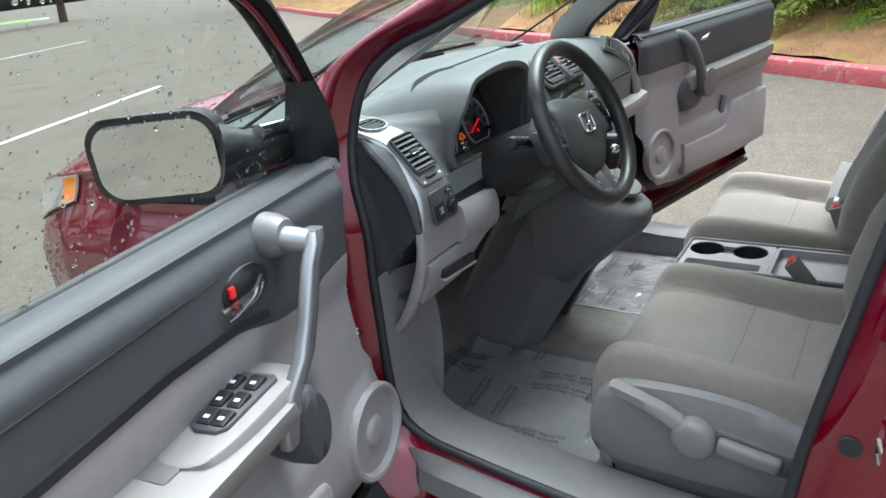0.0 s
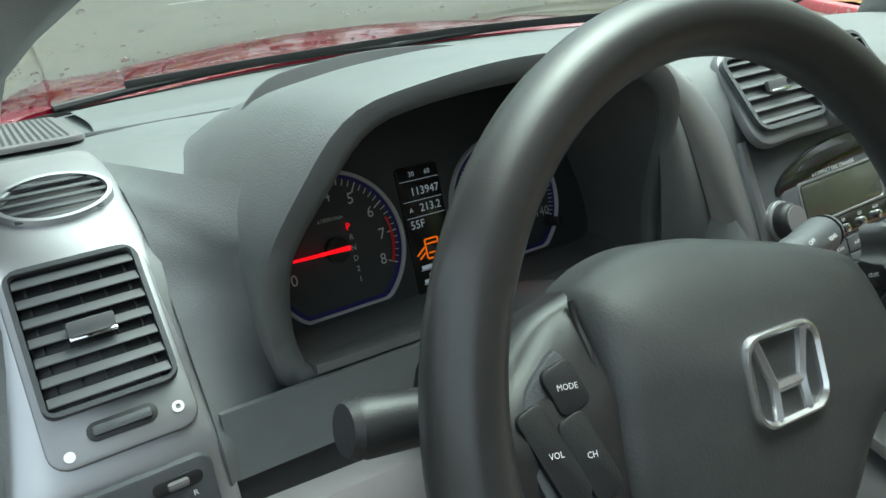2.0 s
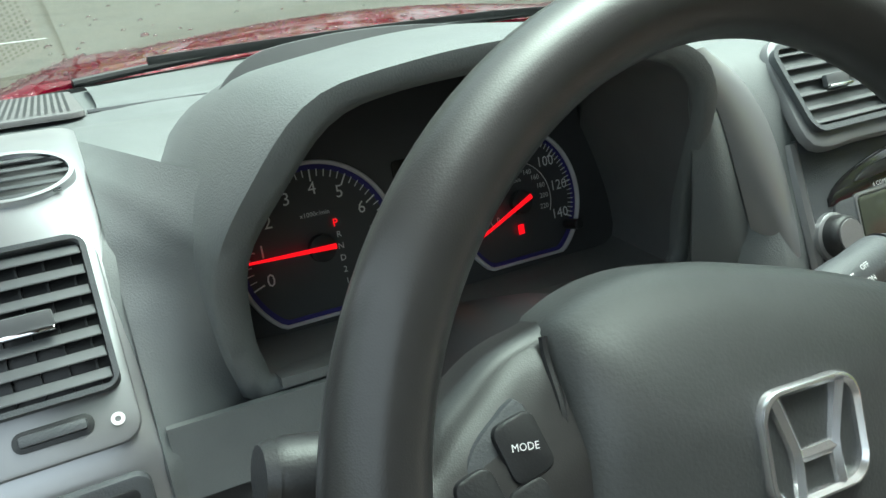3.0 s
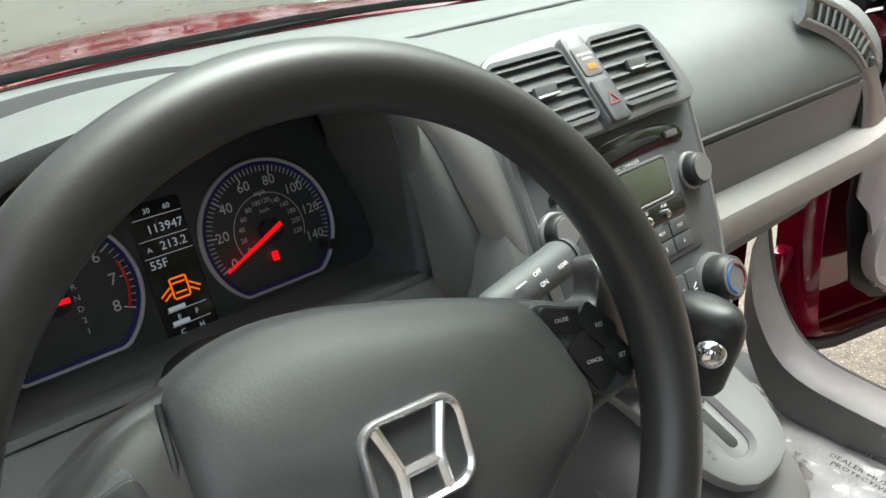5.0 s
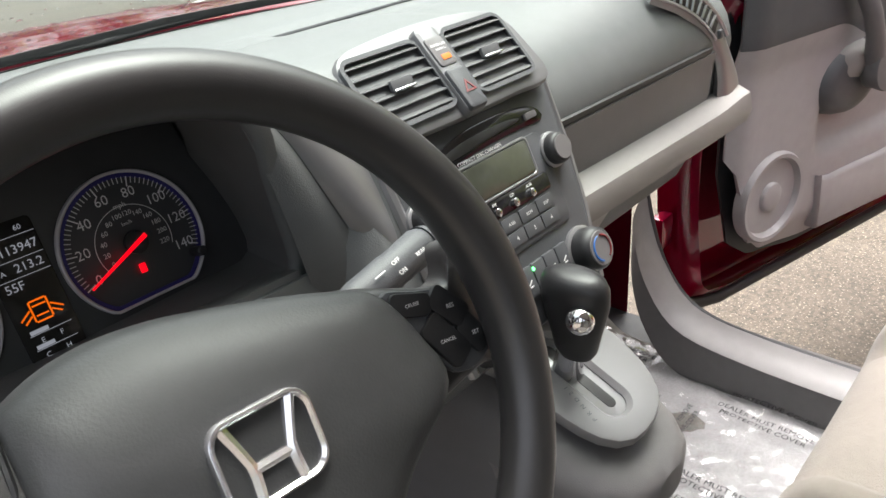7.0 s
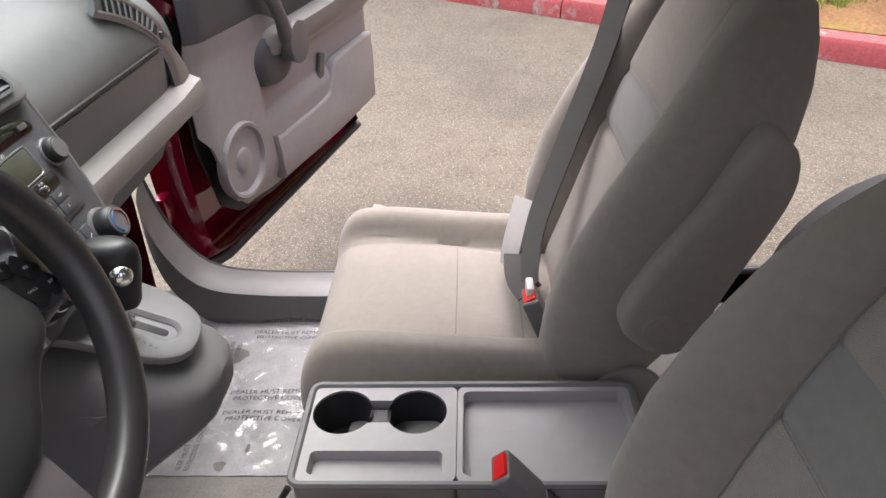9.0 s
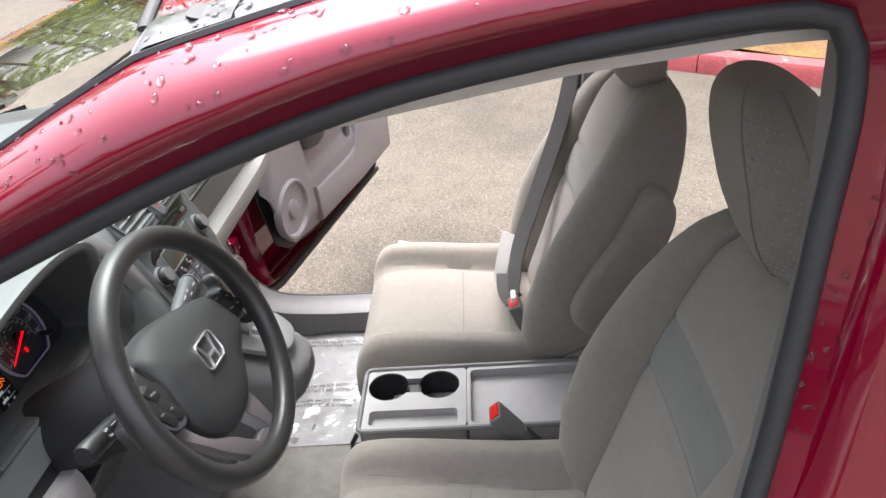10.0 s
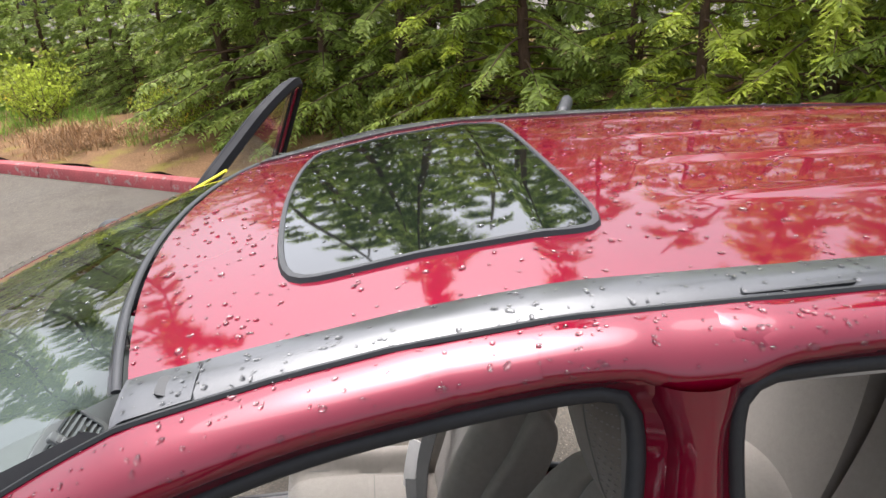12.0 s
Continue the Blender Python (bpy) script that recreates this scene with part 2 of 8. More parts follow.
M_STRAW = material("dry_straw", (0.34, 0.20, 0.095), 0.9, 0, 0.2, 3.0, island=0.4)
M_LEAF = material("cedar_leaves", (0.30, 0.38, 0.085), 0.5, 0, 0.2, 2.0, island=0.45, spec=0.3)
M_LEAF2 = material("young_bush_leaves", (0.40, 0.47, 0.065), 0.5, 0, 0.2, 2.0, island=0.45, spec=0.3)
for leaf in (M_LEAF, M_LEAF2, M_GRASS):
    ln, ll = leaf.node_tree.nodes, leaf.node_tree.links
    thin, both = ln.new("ShaderNodeBsdfTranslucent"), ln.new("ShaderNodeMixShader")
    ll.new(ln["Principled BSDF"].inputs["Base Color"].links[0].from_socket, thin.inputs[0])
    both.inputs[0].default_value = 0.55
    ll.new(ln["Principled BSDF"].outputs[0], both.inputs[1]), ll.new(thin.outputs[0], both.inputs[2])
    ll.new(both.outputs[0], ln["Material Output"].inputs[0])
M_YELLOW = material("yellow_flowers", (0.62, 0.46, 0.03), 0.6, 0, 0.2, 3.0, island=0.3)
M_BARK = material("conifer_bark", (0.13, 0.085, 0.06), 0.95, 0, 0.35, 6.0, bump=1.0, bump_scale=40, stretch=(1, 1, 0.2), spec=0.1)


# ---- mesh helpers ----
def finish(bm, sharp=40):
    bmesh.ops.recalc_face_normals(bm, faces=bm.faces)
    limit = radians(sharp)
    for f in bm.faces:
        f.smooth = True
    for e in bm.edges:
        if len(e.link_faces) == 2 and e.calc_face_angle(0) > limit:
            e.smooth = False


def part(name, bm, mat, parent=None, label="", sharp=40, recalc=True):
    if recalc:
        finish(bm, sharp)
    me = bpy.data.meshes.new(name)
    bm.to_mesh(me)
    bm.free()
    for m in (mat if isinstance(mat, (list, tuple)) else [mat]):
        me.materials.append(m)
    ob = new(name, me)
    if parent is not None:
        ob.parent = parent
    if label:
        tagged(ob, label)
    return ob


def thing(name, label, category, group="", kind="", at=(0, 0, 0)):
    ob = new(name)
    ob.empty_display_size = 0.05
    ob.location = at
    return tagged(ob, label, category, group, kind)


def under(ob, parent):
    """Hangs a part that was built in the world under a thing whose origin lies elsewhere."""
    ob.parent = parent
    ob.matrix_parent_inverse = Matrix.Translation(-parent.location)
    return ob


def spline(pts, n, closed=False):
    """Catmull-Rom through points, n points evenly along its length."""
    p = [np.array(q, float) for q in pts]
    m = len(p)
    out = []
    for i in range(m if closed else m - 1):
        a, b, c, d = ((p[(i + k) % m] if closed else p[min(max(i + k, 0), m - 1)]) for k in (-1, 0, 1, 2))
        for t in np.linspace(0, 1, 24, endpoint=False):
            out.append(0.5 * (2 * b + (c - a) * t + (2 * a - 5 * b + 4 * c - d) * t * t + (3 * b - a - 3 * c + d) * t ** 3))
    out.append(p[0] if closed else p[-1])
    out = np.array(out)
    s = np.r_[0, np.cumsum(np.linalg.norm(np.diff(out, axis=0), axis=1))]
    want = np.linspace(0, s[-1], n, endpoint=not closed)
    return [np.array([np.interp(w, s, out[:, k]) for k in range(out.shape[1])]) for w in want]


def loft(rings, closed=True, caps=True, loop=False, bm=None):
    """Skins rings of equally many points. loop: the last ring joins the first."""
    bm = bm or bmesh.new()
    vs = [[bm.verts.new(tuple(map(float, p))) for p in r] for r in rings]
    k = len(vs[0])
    for i in range(len(vs) if loop else len(vs) - 1):
        a, b = vs[i], vs[(i + 1) % len(vs)]
        for j in range(k if closed else k - 1):
            bm.faces.new((a[j], a[(j + 1) % k], b[(j + 1) % k], b[j]))
    if caps and closed and not loop:
        bm.faces.new(vs[0]), bm.faces.new(vs[-1])
    return bm


def tube(path, radius, n=10, loop=False, bm=None, flat=1.0, up=(0, 0, 1)):
    """A tube along points. radius: one value or one a point; flat: its height over its width."""
    p = [Vector(tuple(map(float, q))) for q in path]
    rings = []
    for i, q in enumerate(p):
        a, b = (p[i - 1] if i or loop else q), (p[(i + 1) % len(p)] if i < len(p) - 1 or loop else q)
        d = (b - a).normalized()
        s = d.cross(Vector(up))
        s = s.normalized() if s.length > 1e-4 else d.orthogonal().normalized()
        w = s.cross(d)
        r = radius[i] if isinstance(radius, (list, tuple)) else radius
        rings.append([q + s * r * math.cos(2 * math.pi * k / n) + w * r * flat * math.sin(2 * math.pi * k / n) for k in range(n)])
    return loft(rings, True, True, loop, bm)


def sheet(f, nu, nv, thick=0.0, bm=None):
    """A surface f(u, v) over 0..1, with thickness along its normals when given."""
    bm = bm or bmesh.new()
    g = np.array([[f(i / nu, j / nv) for j in range(nv + 1)] for i in range(nu + 1)], float)
    top = [[bm.verts.new(tuple(q)) for q in r] for r in g]
    for i in range(nu):
        for j in range(nv):
            bm.faces.new((top[i][j], top[i + 1][j], top[i + 1][j + 1], top[i][j + 1]))
    if thick:
        gu, gv = np.gradient(g, axis=0), np.gradient(g, axis=1)
        nn = np.cross(gu, gv)
        nn /= np.maximum(np.linalg.norm(nn, axis=2, keepdims=True), 1e-9)
        low = [[bm.verts.new(tuple(q)) for q in r] for r in g - thick * nn]
        for i in range(nu):
            for j in range(nv):
                bm.faces.new((low[i][j], low[i][j + 1], low[i + 1][j + 1], low[i + 1][j]))
        edge = [(i, 0) for i in range(nu)] + [(nu, j) for j in range(nv)] + [(i, nv) for i in range(nu, 0, -1)] + [(0, j) for j in range(nv, 0, -1)]
        for k, (i, j) in enumerate(edge):
            a, b = edge[(k + 1) % len(edge)]
            bm.faces.new((top[i][j], low[i][j], low[a][b], top[a][b]))
    return bm


def box(sx, sy, sz, bevel=0.004, m=None, seg=2, bm=None):
    own = bmesh.new()
    bmesh.ops.create_cube(own, size=1, matrix=Matrix.Diagonal((sx, sy, sz, 1)))
    if bevel:
        bmesh.ops.bevel(own, geom=own.edges[:], offset=min(bevel, 0.45 * min(sx, sy, sz)), segments=seg, affect="EDGES", profile=0.6)
    if m is not None:
        own.transform(m)
    return join(bm, own)


def join(bm, own):
    if bm is None:
        return own
    me = bpy.data.meshes.new("joined")
    own.to_mesh(me)
    own.free()
    bm.from_mesh(me)
    bpy.data.meshes.remove(me)
    return bm


def lathe(profile, n=32, m=None, bm=None, caps=True):
    """Turns (radius, height) round the z axis."""
    own = loft([[(r * math.cos(2 * math.pi * k / n), r * math.sin(2 * math.pi * k / n), h) for k in range(n)] for r, h in profile], True, caps)
    if m is not None:
        own.transform(m)
    return join(bm, own)


def plate(outline, thick, bevel=0.002, m=None, bm=None, hole=None):
    """A plate with an outline in local x, y, from z = 0 up to thick, with a softened upper rim; hole: an inner outline of equally many points."""
    o = np.array(outline, float)
    c = o.mean(0)

    def inset(q, d):
        e = np.roll(q, -1, 0) - np.roll(q, 1, 0)
        nn = np.stack([-e[:, 1], e[:, 0]], 1) / np.maximum(np.linalg.norm(e, axis=1, keepdims=True), 1e-9)
        if ((c - q) * nn).sum() < 0:
            nn = -nn
        return q + d * nn

    ring = lambda q, h: [(x, y, h) for x, y in q]  # noqa: E731
    rings = [ring(o, 0), ring(o, thick - bevel), ring(inset(o, bevel * 0.3), thick - bevel * 0.3), ring(inset(o, bevel), thick)]
    if hole is None:
        own = loft(rings)
    else:
        h = np.array(hole, float)
        rings += [ring(inset(h, -bevel), thick), ring(h, thick - bevel), ring(h, 0)]
        own = loft(rings, loop=True)
    if m is not None:
        own.transform(m)
    return join(bm, own)


def rounded(w, h, r, n=6, cx=0, cy=0):
    out = []
    for qx, qy, a in ((1, 1, 0), (-1, 1, 90), (-1, -1, 180), (1, -1, 270)):
        for k in range(n + 1):
            t = radians(a + 90 * k / n)
            out.append((cx + qx * (w / 2 - r) + r * math.cos(t), cy + qy * (h / 2 - r) + r * math.sin(t)))
    return out


def axes(o, x, y):
    """A matrix with origin o, whose local x and y point along x and y."""
    x = Vector(x).normalized()
    z = x.cross(Vector(y)).normalized()
    y = z.cross(x)
    m = Matrix((x, y, z)).transposed().to_4x4()
    m.translation = Vector(o)
    return m


TEXTS = {}


def lettering(text, size, m, bm=None, depth=0.0004, align="CENTER"):
    """Raised letters in the built-in font, on the local x, y plane of m."""
    if text not in TEXTS:
        cu = bpy.data.curves.new("letters", "FONT")
        cu.body, cu.align_x, cu.align_y, cu.resolution_u = text, "CENTER", "CENTER", 2
        ob = bpy.data.objects.new("letters", cu)
        scene.collection.objects.link(ob)
        me = bpy.data.meshes.new_from_object(ob.evaluated_get(bpy.context.evaluated_depsgraph_get()))
        bpy.data.objects.remove(ob)
        TEXTS[text] = ([tuple(v.co) for v in me.vertices], [tuple(f.vertices) for f in me.polygons])
        bpy.data.meshes.remove(me)
    verts, faces = TEXTS[text]
    bm = bm if bm is not None else bmesh.new()
    vs = [bm.verts.new(m @ Vector((x * size, y * size, depth))) for x, y, z in verts]
    for f in faces:
        try:
            bm.faces.new([vs[k] for k in f])
        except ValueError:
            pass
    return bm


def interp(x, table):
    return float(np.interp(x, [a for a, _ in table], [b for _, b in table]))


def smooth(a, b, x):
    t = min(max((x - a) / (b - a), 0.0), 1.0)
    return t * t * (3 - 2 * t)


# ---- ground, kerb and planting ----
ground = bmesh.new()
bmesh.ops.create_grid(ground, x_segments=40, y_segments=40, size=400)
tagged(part("ground", ground, M_ASPHALT), "worn dark asphalt parking lot with pale aggregate, damp", "parking lot", kind="structure")

KERB_DIR = Vector((0.583, 0.812, 0)).normalized()
KERB_OUT = Vector((KERB_DIR.y, -KERB_DIR.x, 0))
KERB_AT = Vector((4.80, -1.00, 0))


def kerb_line(s):
    """A point on the foot of the kerb, s metres along it."""
    return KERB_AT + KERB_DIR * s + KERB_OUT * 0.05 * math.sin(s * 0.5)


profile = [(0.0, -0.05), (0.012, 0.10), (0.03, 0.135), (0.06, 0.145), (0.16, 0.145), (0.175, 0.13), (0.18, -0.05)]
kerb_thing = thing("kerb", "low concrete kerb with worn flaking red paint", "kerb", kind="structure")
for i in range(-9, 36):
    a, b = i * 1.22, i * 1.22 + 1.212
    rings = []
    for k in range(5):
        q = kerb_line(a + (b - a) * k / 4)
        wob = 0.004 * math.sin(i * 2.3 + k)
        rings.append([q + KERB_OUT * (d + wob) + Vector((0, 0, h + 0.004 * math.sin(i * 1.7 + k * 0.6))) for d, h in profile])
    part("kerb_stone", loft(rings), M_KERB, kerb_thing)


def bed_point(u, v):
    s = -14 + 60 * u
    d = 0.17 + 16 * v * v + 0.6 * v
    q = kerb_line(s) + KERB_OUT * d
    h = 0.11 + 0.42 * (1 - math.exp(-d / 2.2)) + 0.07 * noise.noise((q.x * 0.9, q.y * 0.9, 3)) + 0.03 * noise.noise((q.x * 4, q.y * 4, 1))
    return (q.x, q.y, h)


tagged(part("planting_bed", sheet(bed_point, 230, 50), M_SOIL), "raised bed of brown mulch and yellow moss behind the kerb", "planting bed", kind="structure")

# parking lines on the lot ahead of the car
for (xa, ya), (xb, yb) in (((-1.6, 7.01), (5.91, 10.0)), ((4.6, 22.0), (14.71, 25.68)), ((-7.5, 11.4), (-0.5, 12.9))):
    d = Vector((xb - xa, yb - ya, 0))
    side = Vector((-d.y, d.x, 0)).normalized() * 0.055
    bm = sheet(lambda u, v: tuple(Vector((xa, ya, 0.004)) + d * u + side * (2 * v - 1 + 0.06 * math.sin(31 * u))), 60, 1)
    tagged(part("road_marking", bm, M_LINE), "worn white painted parking line on asphalt", "road marking", group="parking lines", kind="structure")


# ---- the car: painted shell ----
car = thing("car", "dark red metallic compact utility car, wet, doors open", "car")

OPEN_FRONT = [(-0.60, 1.586), (-0.5, 1.580), (-0.36, 1.560), (-0.28, 1.542), (-0.19, 1.514), (-0.10, 1.480), (0.0, 1.438), (0.15, 1.362),
              (0.30, 1.272), (0.40, 1.19), (0.43, 1.08), (0.425, 0.9), (0.41, 0.72), (0.37, 0.57), (0.29, 0.478), (0.15, 0.452), (-0.1, 0.447),
              (-0.35, 0.447), (-0.54, 0.47), (-0.61, 0.56), (-0.635, 0.75), (-0.65, 1.0), (-0.655, 1.25), (-0.654, 1.45), (-0.650, 1.54), (-0.636, 1.575)]
OPEN_LEFT = [(-0.60, 1.586), (-0.5, 1.580), (-0.36, 1.560), (-0.28, 1.542), (-0.19, 1.514), (-0.10, 1.480), (0.0, 1.438), (0.13, 1.385), (0.24, 1.345),
             (0.315, 1.285), (0.345, 1.19), (0.337, 1.10), (0.317, 1.0), (0.312, 0.9), (0.308, 0.77), (0.306, 0.68), (0.300, 0.63), (0.275, 0.572), (0.215, 0.541), (0.12, 0.524), (-0.1, 0.497),
             (-0.30, 0.483), (-0.41, 0.492), (-0.465, 0.56), (-0.497, 0.75), (-0.550, 1.0), (-0.605, 1.25), (-0.630, 1.45), (-0.636, 1.53), (-0.628, 1.572)]
OPEN_REAR = [(-0.755, 1.578), (-0.80, 1.587), (-0.95, 1.586), (-1.15, 1.576), (-1.38, 1.545), (-1.5, 1.44), (-1.53, 1.2), (-1.5, 0.95), (-1.36, 0.76),
             (-1.27, 0.56), (-1.17, 0.47), (-0.98, 0.447), (-0.86, 0.47), (-0.81, 0.6), (-0.785, 0.9), (-0.757, 1.2), (-0.740, 1.42), (-0.737, 1.54)]
SKIN = [(0.30, 0.80), (0.44, 0.775), (0.6, 0.772), (0.9, 0.757), (1.1, 0.735), (1.2, 0.702), (1.3, 0.68), (1.45, 0.655), (1.6, 0.635)]
DITCH_Z = [(-2.2, 1.548), (-1.9, 1.578), (-1.5, 1.614), (-0.9, 1.648), (-0.574, 1.65), (-0.41, 1.636), (-0.3, 1.618), (-0.23, 1.603), (-0.145, 1.584),
           (-0.08, 1.555), (0.01, 1.510), (0.2, 1.418), (0.42, 1.308), (0.65, 1.19), (0.9, 1.075)]
DITCH_X = [(-2.2, 0.54), (-1.5, 0.585), (-0.3, 0.595), (-0.08, 0.597), (0.01, 0.602), (0.2, 0.635), (0.42, 0.675), (0.65, 0.715), (0.9, 0.765)]


def skin(z):
    return interp(z, SKIN)


def ditch(y):
    return interp(y, DITCH_X), interp(y, DITCH_Z)


def outer_target(y, z, rear):
    """Where the painted shell round an opening ends: drip line, pillar middle, wing or sill."""
    if z > 1.45 and (rear and y > -0.80 or not rear and y < -0.60):
        k = smooth(1.50, 1.585, z)
        ym = -0.6955 if rear else -0.7015
        x, zz = ditch(ym)
        edge = smooth(-0.645, -0.58, y) if not rear else smooth(-0.745, -0.83, y)
        return (skin(z) + 0.022) * (1 - k) + x * k, ym * (1 - edge) + y * edge, z * (1 - k) + zz * k
    if z > 1.18 and not (rear and y > -0.76) and not (not rear and y < -0.45 and z < 1.5):
        yy = y + (0.06 if y > -0.1 else 0.0) * smooth(-0.1, 0.2, y)
        x, zz = ditch(yy)
        return x, yy, zz
    if not rear and y < -0.40 or rear and y > -0.90:
        if z > 0.5:
            return skin(z) + 0.022 - (0.001 if rear else 0), (-0.6955 if rear else -0.7015) - 0.03 * smooth(1.2, 0.6, z), min(z, ditch(y)[1] - 0.012)
    if z < (0.52 if rear else 0.545) and abs(y - (-0.1 if not rear else -1.0)) < (0.42 if not rear else 0.2):
        return 0.852, y, 0.345
    if not rear:
        return 0.868, y + 0.075, z - 0.05 * smooth(0.7, 0.45, z)
    return skin(z) + 0.05, y - 0.09, z


RAIL = [(0.0, 0.0, 0.0), (0.13, 0.62, 0.0), (0.27, 0.92, 0.06), (0.43, 1.04, 0.16), (0.59, 0.98, 0.24), (0.75, 0.74, 0.24), (0.89, 0.38, 0.14), (1.0, 0.0, 0.0)]


def rail(b, t, bulge):
    """The outer bow of the painted shell, from the rim b of an opening to its far edge t."""
    return [(1 - w) * b + w * t + np.array([bulge * o, 0, bulge * up]) for w, o, up in RAIL]


def opening(s, path, rear, name):
    pts = spline(path, 150, closed=True)
    k = len(pts)
    loops = [[] for _ in range(len(RAIL) + 1)]
    for i, (y, z) in enumerate(pts):
        d = pts[(i + 1) % k] - pts[i - 1]
        nrm = np.array([d[1], -d[0]])
        nrm /= np.linalg.norm(nrm) + 1e-9
        c = np.array([-0.1, 1.0]) if not rear else np.array([-1.1, 1.05])
        if nrm @ (pts[i] - c) < 0:
            nrm = -nrm
        x = skin(z)
        tx, ty, tz = outer_target(y, z, rear)
        a, b, t = np.array([x - 0.012, y, z]), np.array([x + 0.006, y + 0.022 * nrm[0], z + 0.022 * nrm[1]]), np.array([tx, ty, tz])
        pillar = smooth(1.595, 1.545, z) * (y > -0.9 if rear else y < -0.45)
        bulge = (0.029 * (1 - pillar) + 0.009 * pillar) if z > 1.15 else 0.006
        for lp, q in zip(loops, [a] + rail(b, t, bulge)):
            lp.append((s * q[0], q[1], q[2]))
    part(name, loft(loops, closed=True, caps=False), M_PAINT, car, sharp=60)
    seal = tube([(s * (skin(z) - 0.010), y, z) for y, z in pts], 0.0098, 10, loop=True, up=(1, 0, 0))
    part("door_seal", seal, M_RUBBER, car, "black rubber weatherstrip")
    return pts


for s in (-1, 1):
    opening(s, OPEN_LEFT if s < 0 else OPEN_FRONT, False, "side_frame")
    opening(s, OPEN_REAR, True, "side_frame")
    # trim inside the openings: grey at the foot, dark on the middle pillar, pale on the right front pillar, mid grey on
    # the left one
    low = spline([(-0.56, 0.475), (-0.35, 0.455), (-0.1, 0.455), (0.15, 0.46), (0.29, 0.486), (0.362, 0.575), (0.392, 0.66), (0.402, 0.72)] if s > 0 else [(-0.56, 0.492), (-0.35, 0.486), (-0.1, 0.500), (0.12, 0.528), (0.21, 0.545), (0.268, 0.578), (0.293, 0.64), (0.300, 0.72), (0.304, 0.80), (0.308, 0.90)], 40)
    rings = [[(s * (skin(z) - 0.018 - w), y - 0.035 * w / 0.1 * smooth(0.5, 0.9, z), z + h) for w, h in (((0, 0.004), (0.02, 0.012), (0.06, 0.008), (0.085, -0.006), (0.092, -0.1)) if s > 0 else ((0, 0.002), (0.02, 0.008), (0.09, 0.002), (0.125, -0.012), (0.135, -0.16)))] for y, z in low]
    part("sill_trim", loft(rings, closed=False), M_TRIM, car, "grey scuff plate and kick panel")
    if s > 0:
        step = [[(s * x, y, z) for x, z in ((0.752, 0.437), (0.79, 0.432), (0.835, 0.415), (0.846, 0.385))] for y in np.linspace(-0.55, 0.27, 12)]
    else:
        step = [[(s * x, y, z + 0.115 * (y + 0.1)) for x, z in ((0.768, 0.482), (0.79, 0.489), (0.826 - 0.05 * smooth(0.20, 0.26, y), 0.478), (0.840 - 0.06 * smooth(0.20, 0.26, y), 0.440))] for y in np.linspace(-0.44, 0.26, 14)]
    part("step_plate", loft(step, closed=False), M_MIDGREY, car, "ribbed grey step plate")
    pil = [[(s * (skin(z) - 0.02 - w), y - h, z) for w, h in ((0, 0), (0.03, 0.0), (0.07, 0.035), (0.075, 0.09), (0.03, 0.13))] for y, z in ([(-0.66, 1.57), (-0.658, 1.4), (-0.655, 1.2), (-0.65, 1.0), (-0.64, 0.8), (-0.62, 0.6), (-0.60, 0.44)] if s > 0 else [(-0.635, 1.57), (-0.632, 1.4), (-0.605, 1.22), (-0.56, 1.0), (-0.515, 0.8), (-0.485, 0.6), (-0.45, 0.44)])]
    part("pillar_trim", loft(pil, closed=False), M_MIDGREY, car, "dark grey middle pillar trim")
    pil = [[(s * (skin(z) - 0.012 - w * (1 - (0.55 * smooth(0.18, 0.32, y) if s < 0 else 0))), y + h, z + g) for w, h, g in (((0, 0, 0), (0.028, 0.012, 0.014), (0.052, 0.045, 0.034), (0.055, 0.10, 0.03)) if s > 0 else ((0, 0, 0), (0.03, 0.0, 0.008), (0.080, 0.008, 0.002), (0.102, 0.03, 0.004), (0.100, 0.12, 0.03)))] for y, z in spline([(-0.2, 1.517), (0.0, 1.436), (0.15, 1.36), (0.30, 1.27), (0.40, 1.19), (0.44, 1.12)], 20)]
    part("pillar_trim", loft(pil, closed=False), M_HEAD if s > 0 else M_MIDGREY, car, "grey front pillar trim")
    # sill outside: black lower cladding
    rings = [[(s * x, y, z) for x, z in ((0.852, 0.345), (0.872, 0.33), (0.875, 0.25), (0.84, 0.20), (0.70, 0.19), (0.70, 0.34))] for y in np.linspace(-1.15, 0.56, 14)]
    part("sill_cladding", loft(rings), M_RUBBER, car, "black plastic sill cladding")
    # bolts and hinges on the hinge pillar
    for y, z, r in ((0.442, 1.10, 0.011), (0.437, 0.985, 0.013), (0.43, 0.90, 0.010), (0.422, 0.80, 0.012)):
        part("hinge_bolt", lathe([(r, 0), (r, 0.004), (r * 0.6, 0.009), (r * 0.5, 0.005)], 12, axes((s * 0.80, y + (0.012 if s > 0 else -0.085), z), (s * 0.9, 0.42, 0), (0, 0, 1)) @ pose(0, 0, 0, 90, 0, 0) @ pose(0, 0, 0, 180)), M_CHROME, car)
    for z in (0.60, 0.98):
        part("hinge", box(0.05, 0.03, 0.075, 0.006, Matrix.Translation((s * 0.838, 0.412, z))), M_PAINT, car, "painted steel hinge")
    # rear quarter and its inner side
    QX = [(0.35, 0.84), (0.6, 0.862), (0.85, 0.86), (1.08, 0.80), (1.35, 0.69), (1.62, 0.575)]
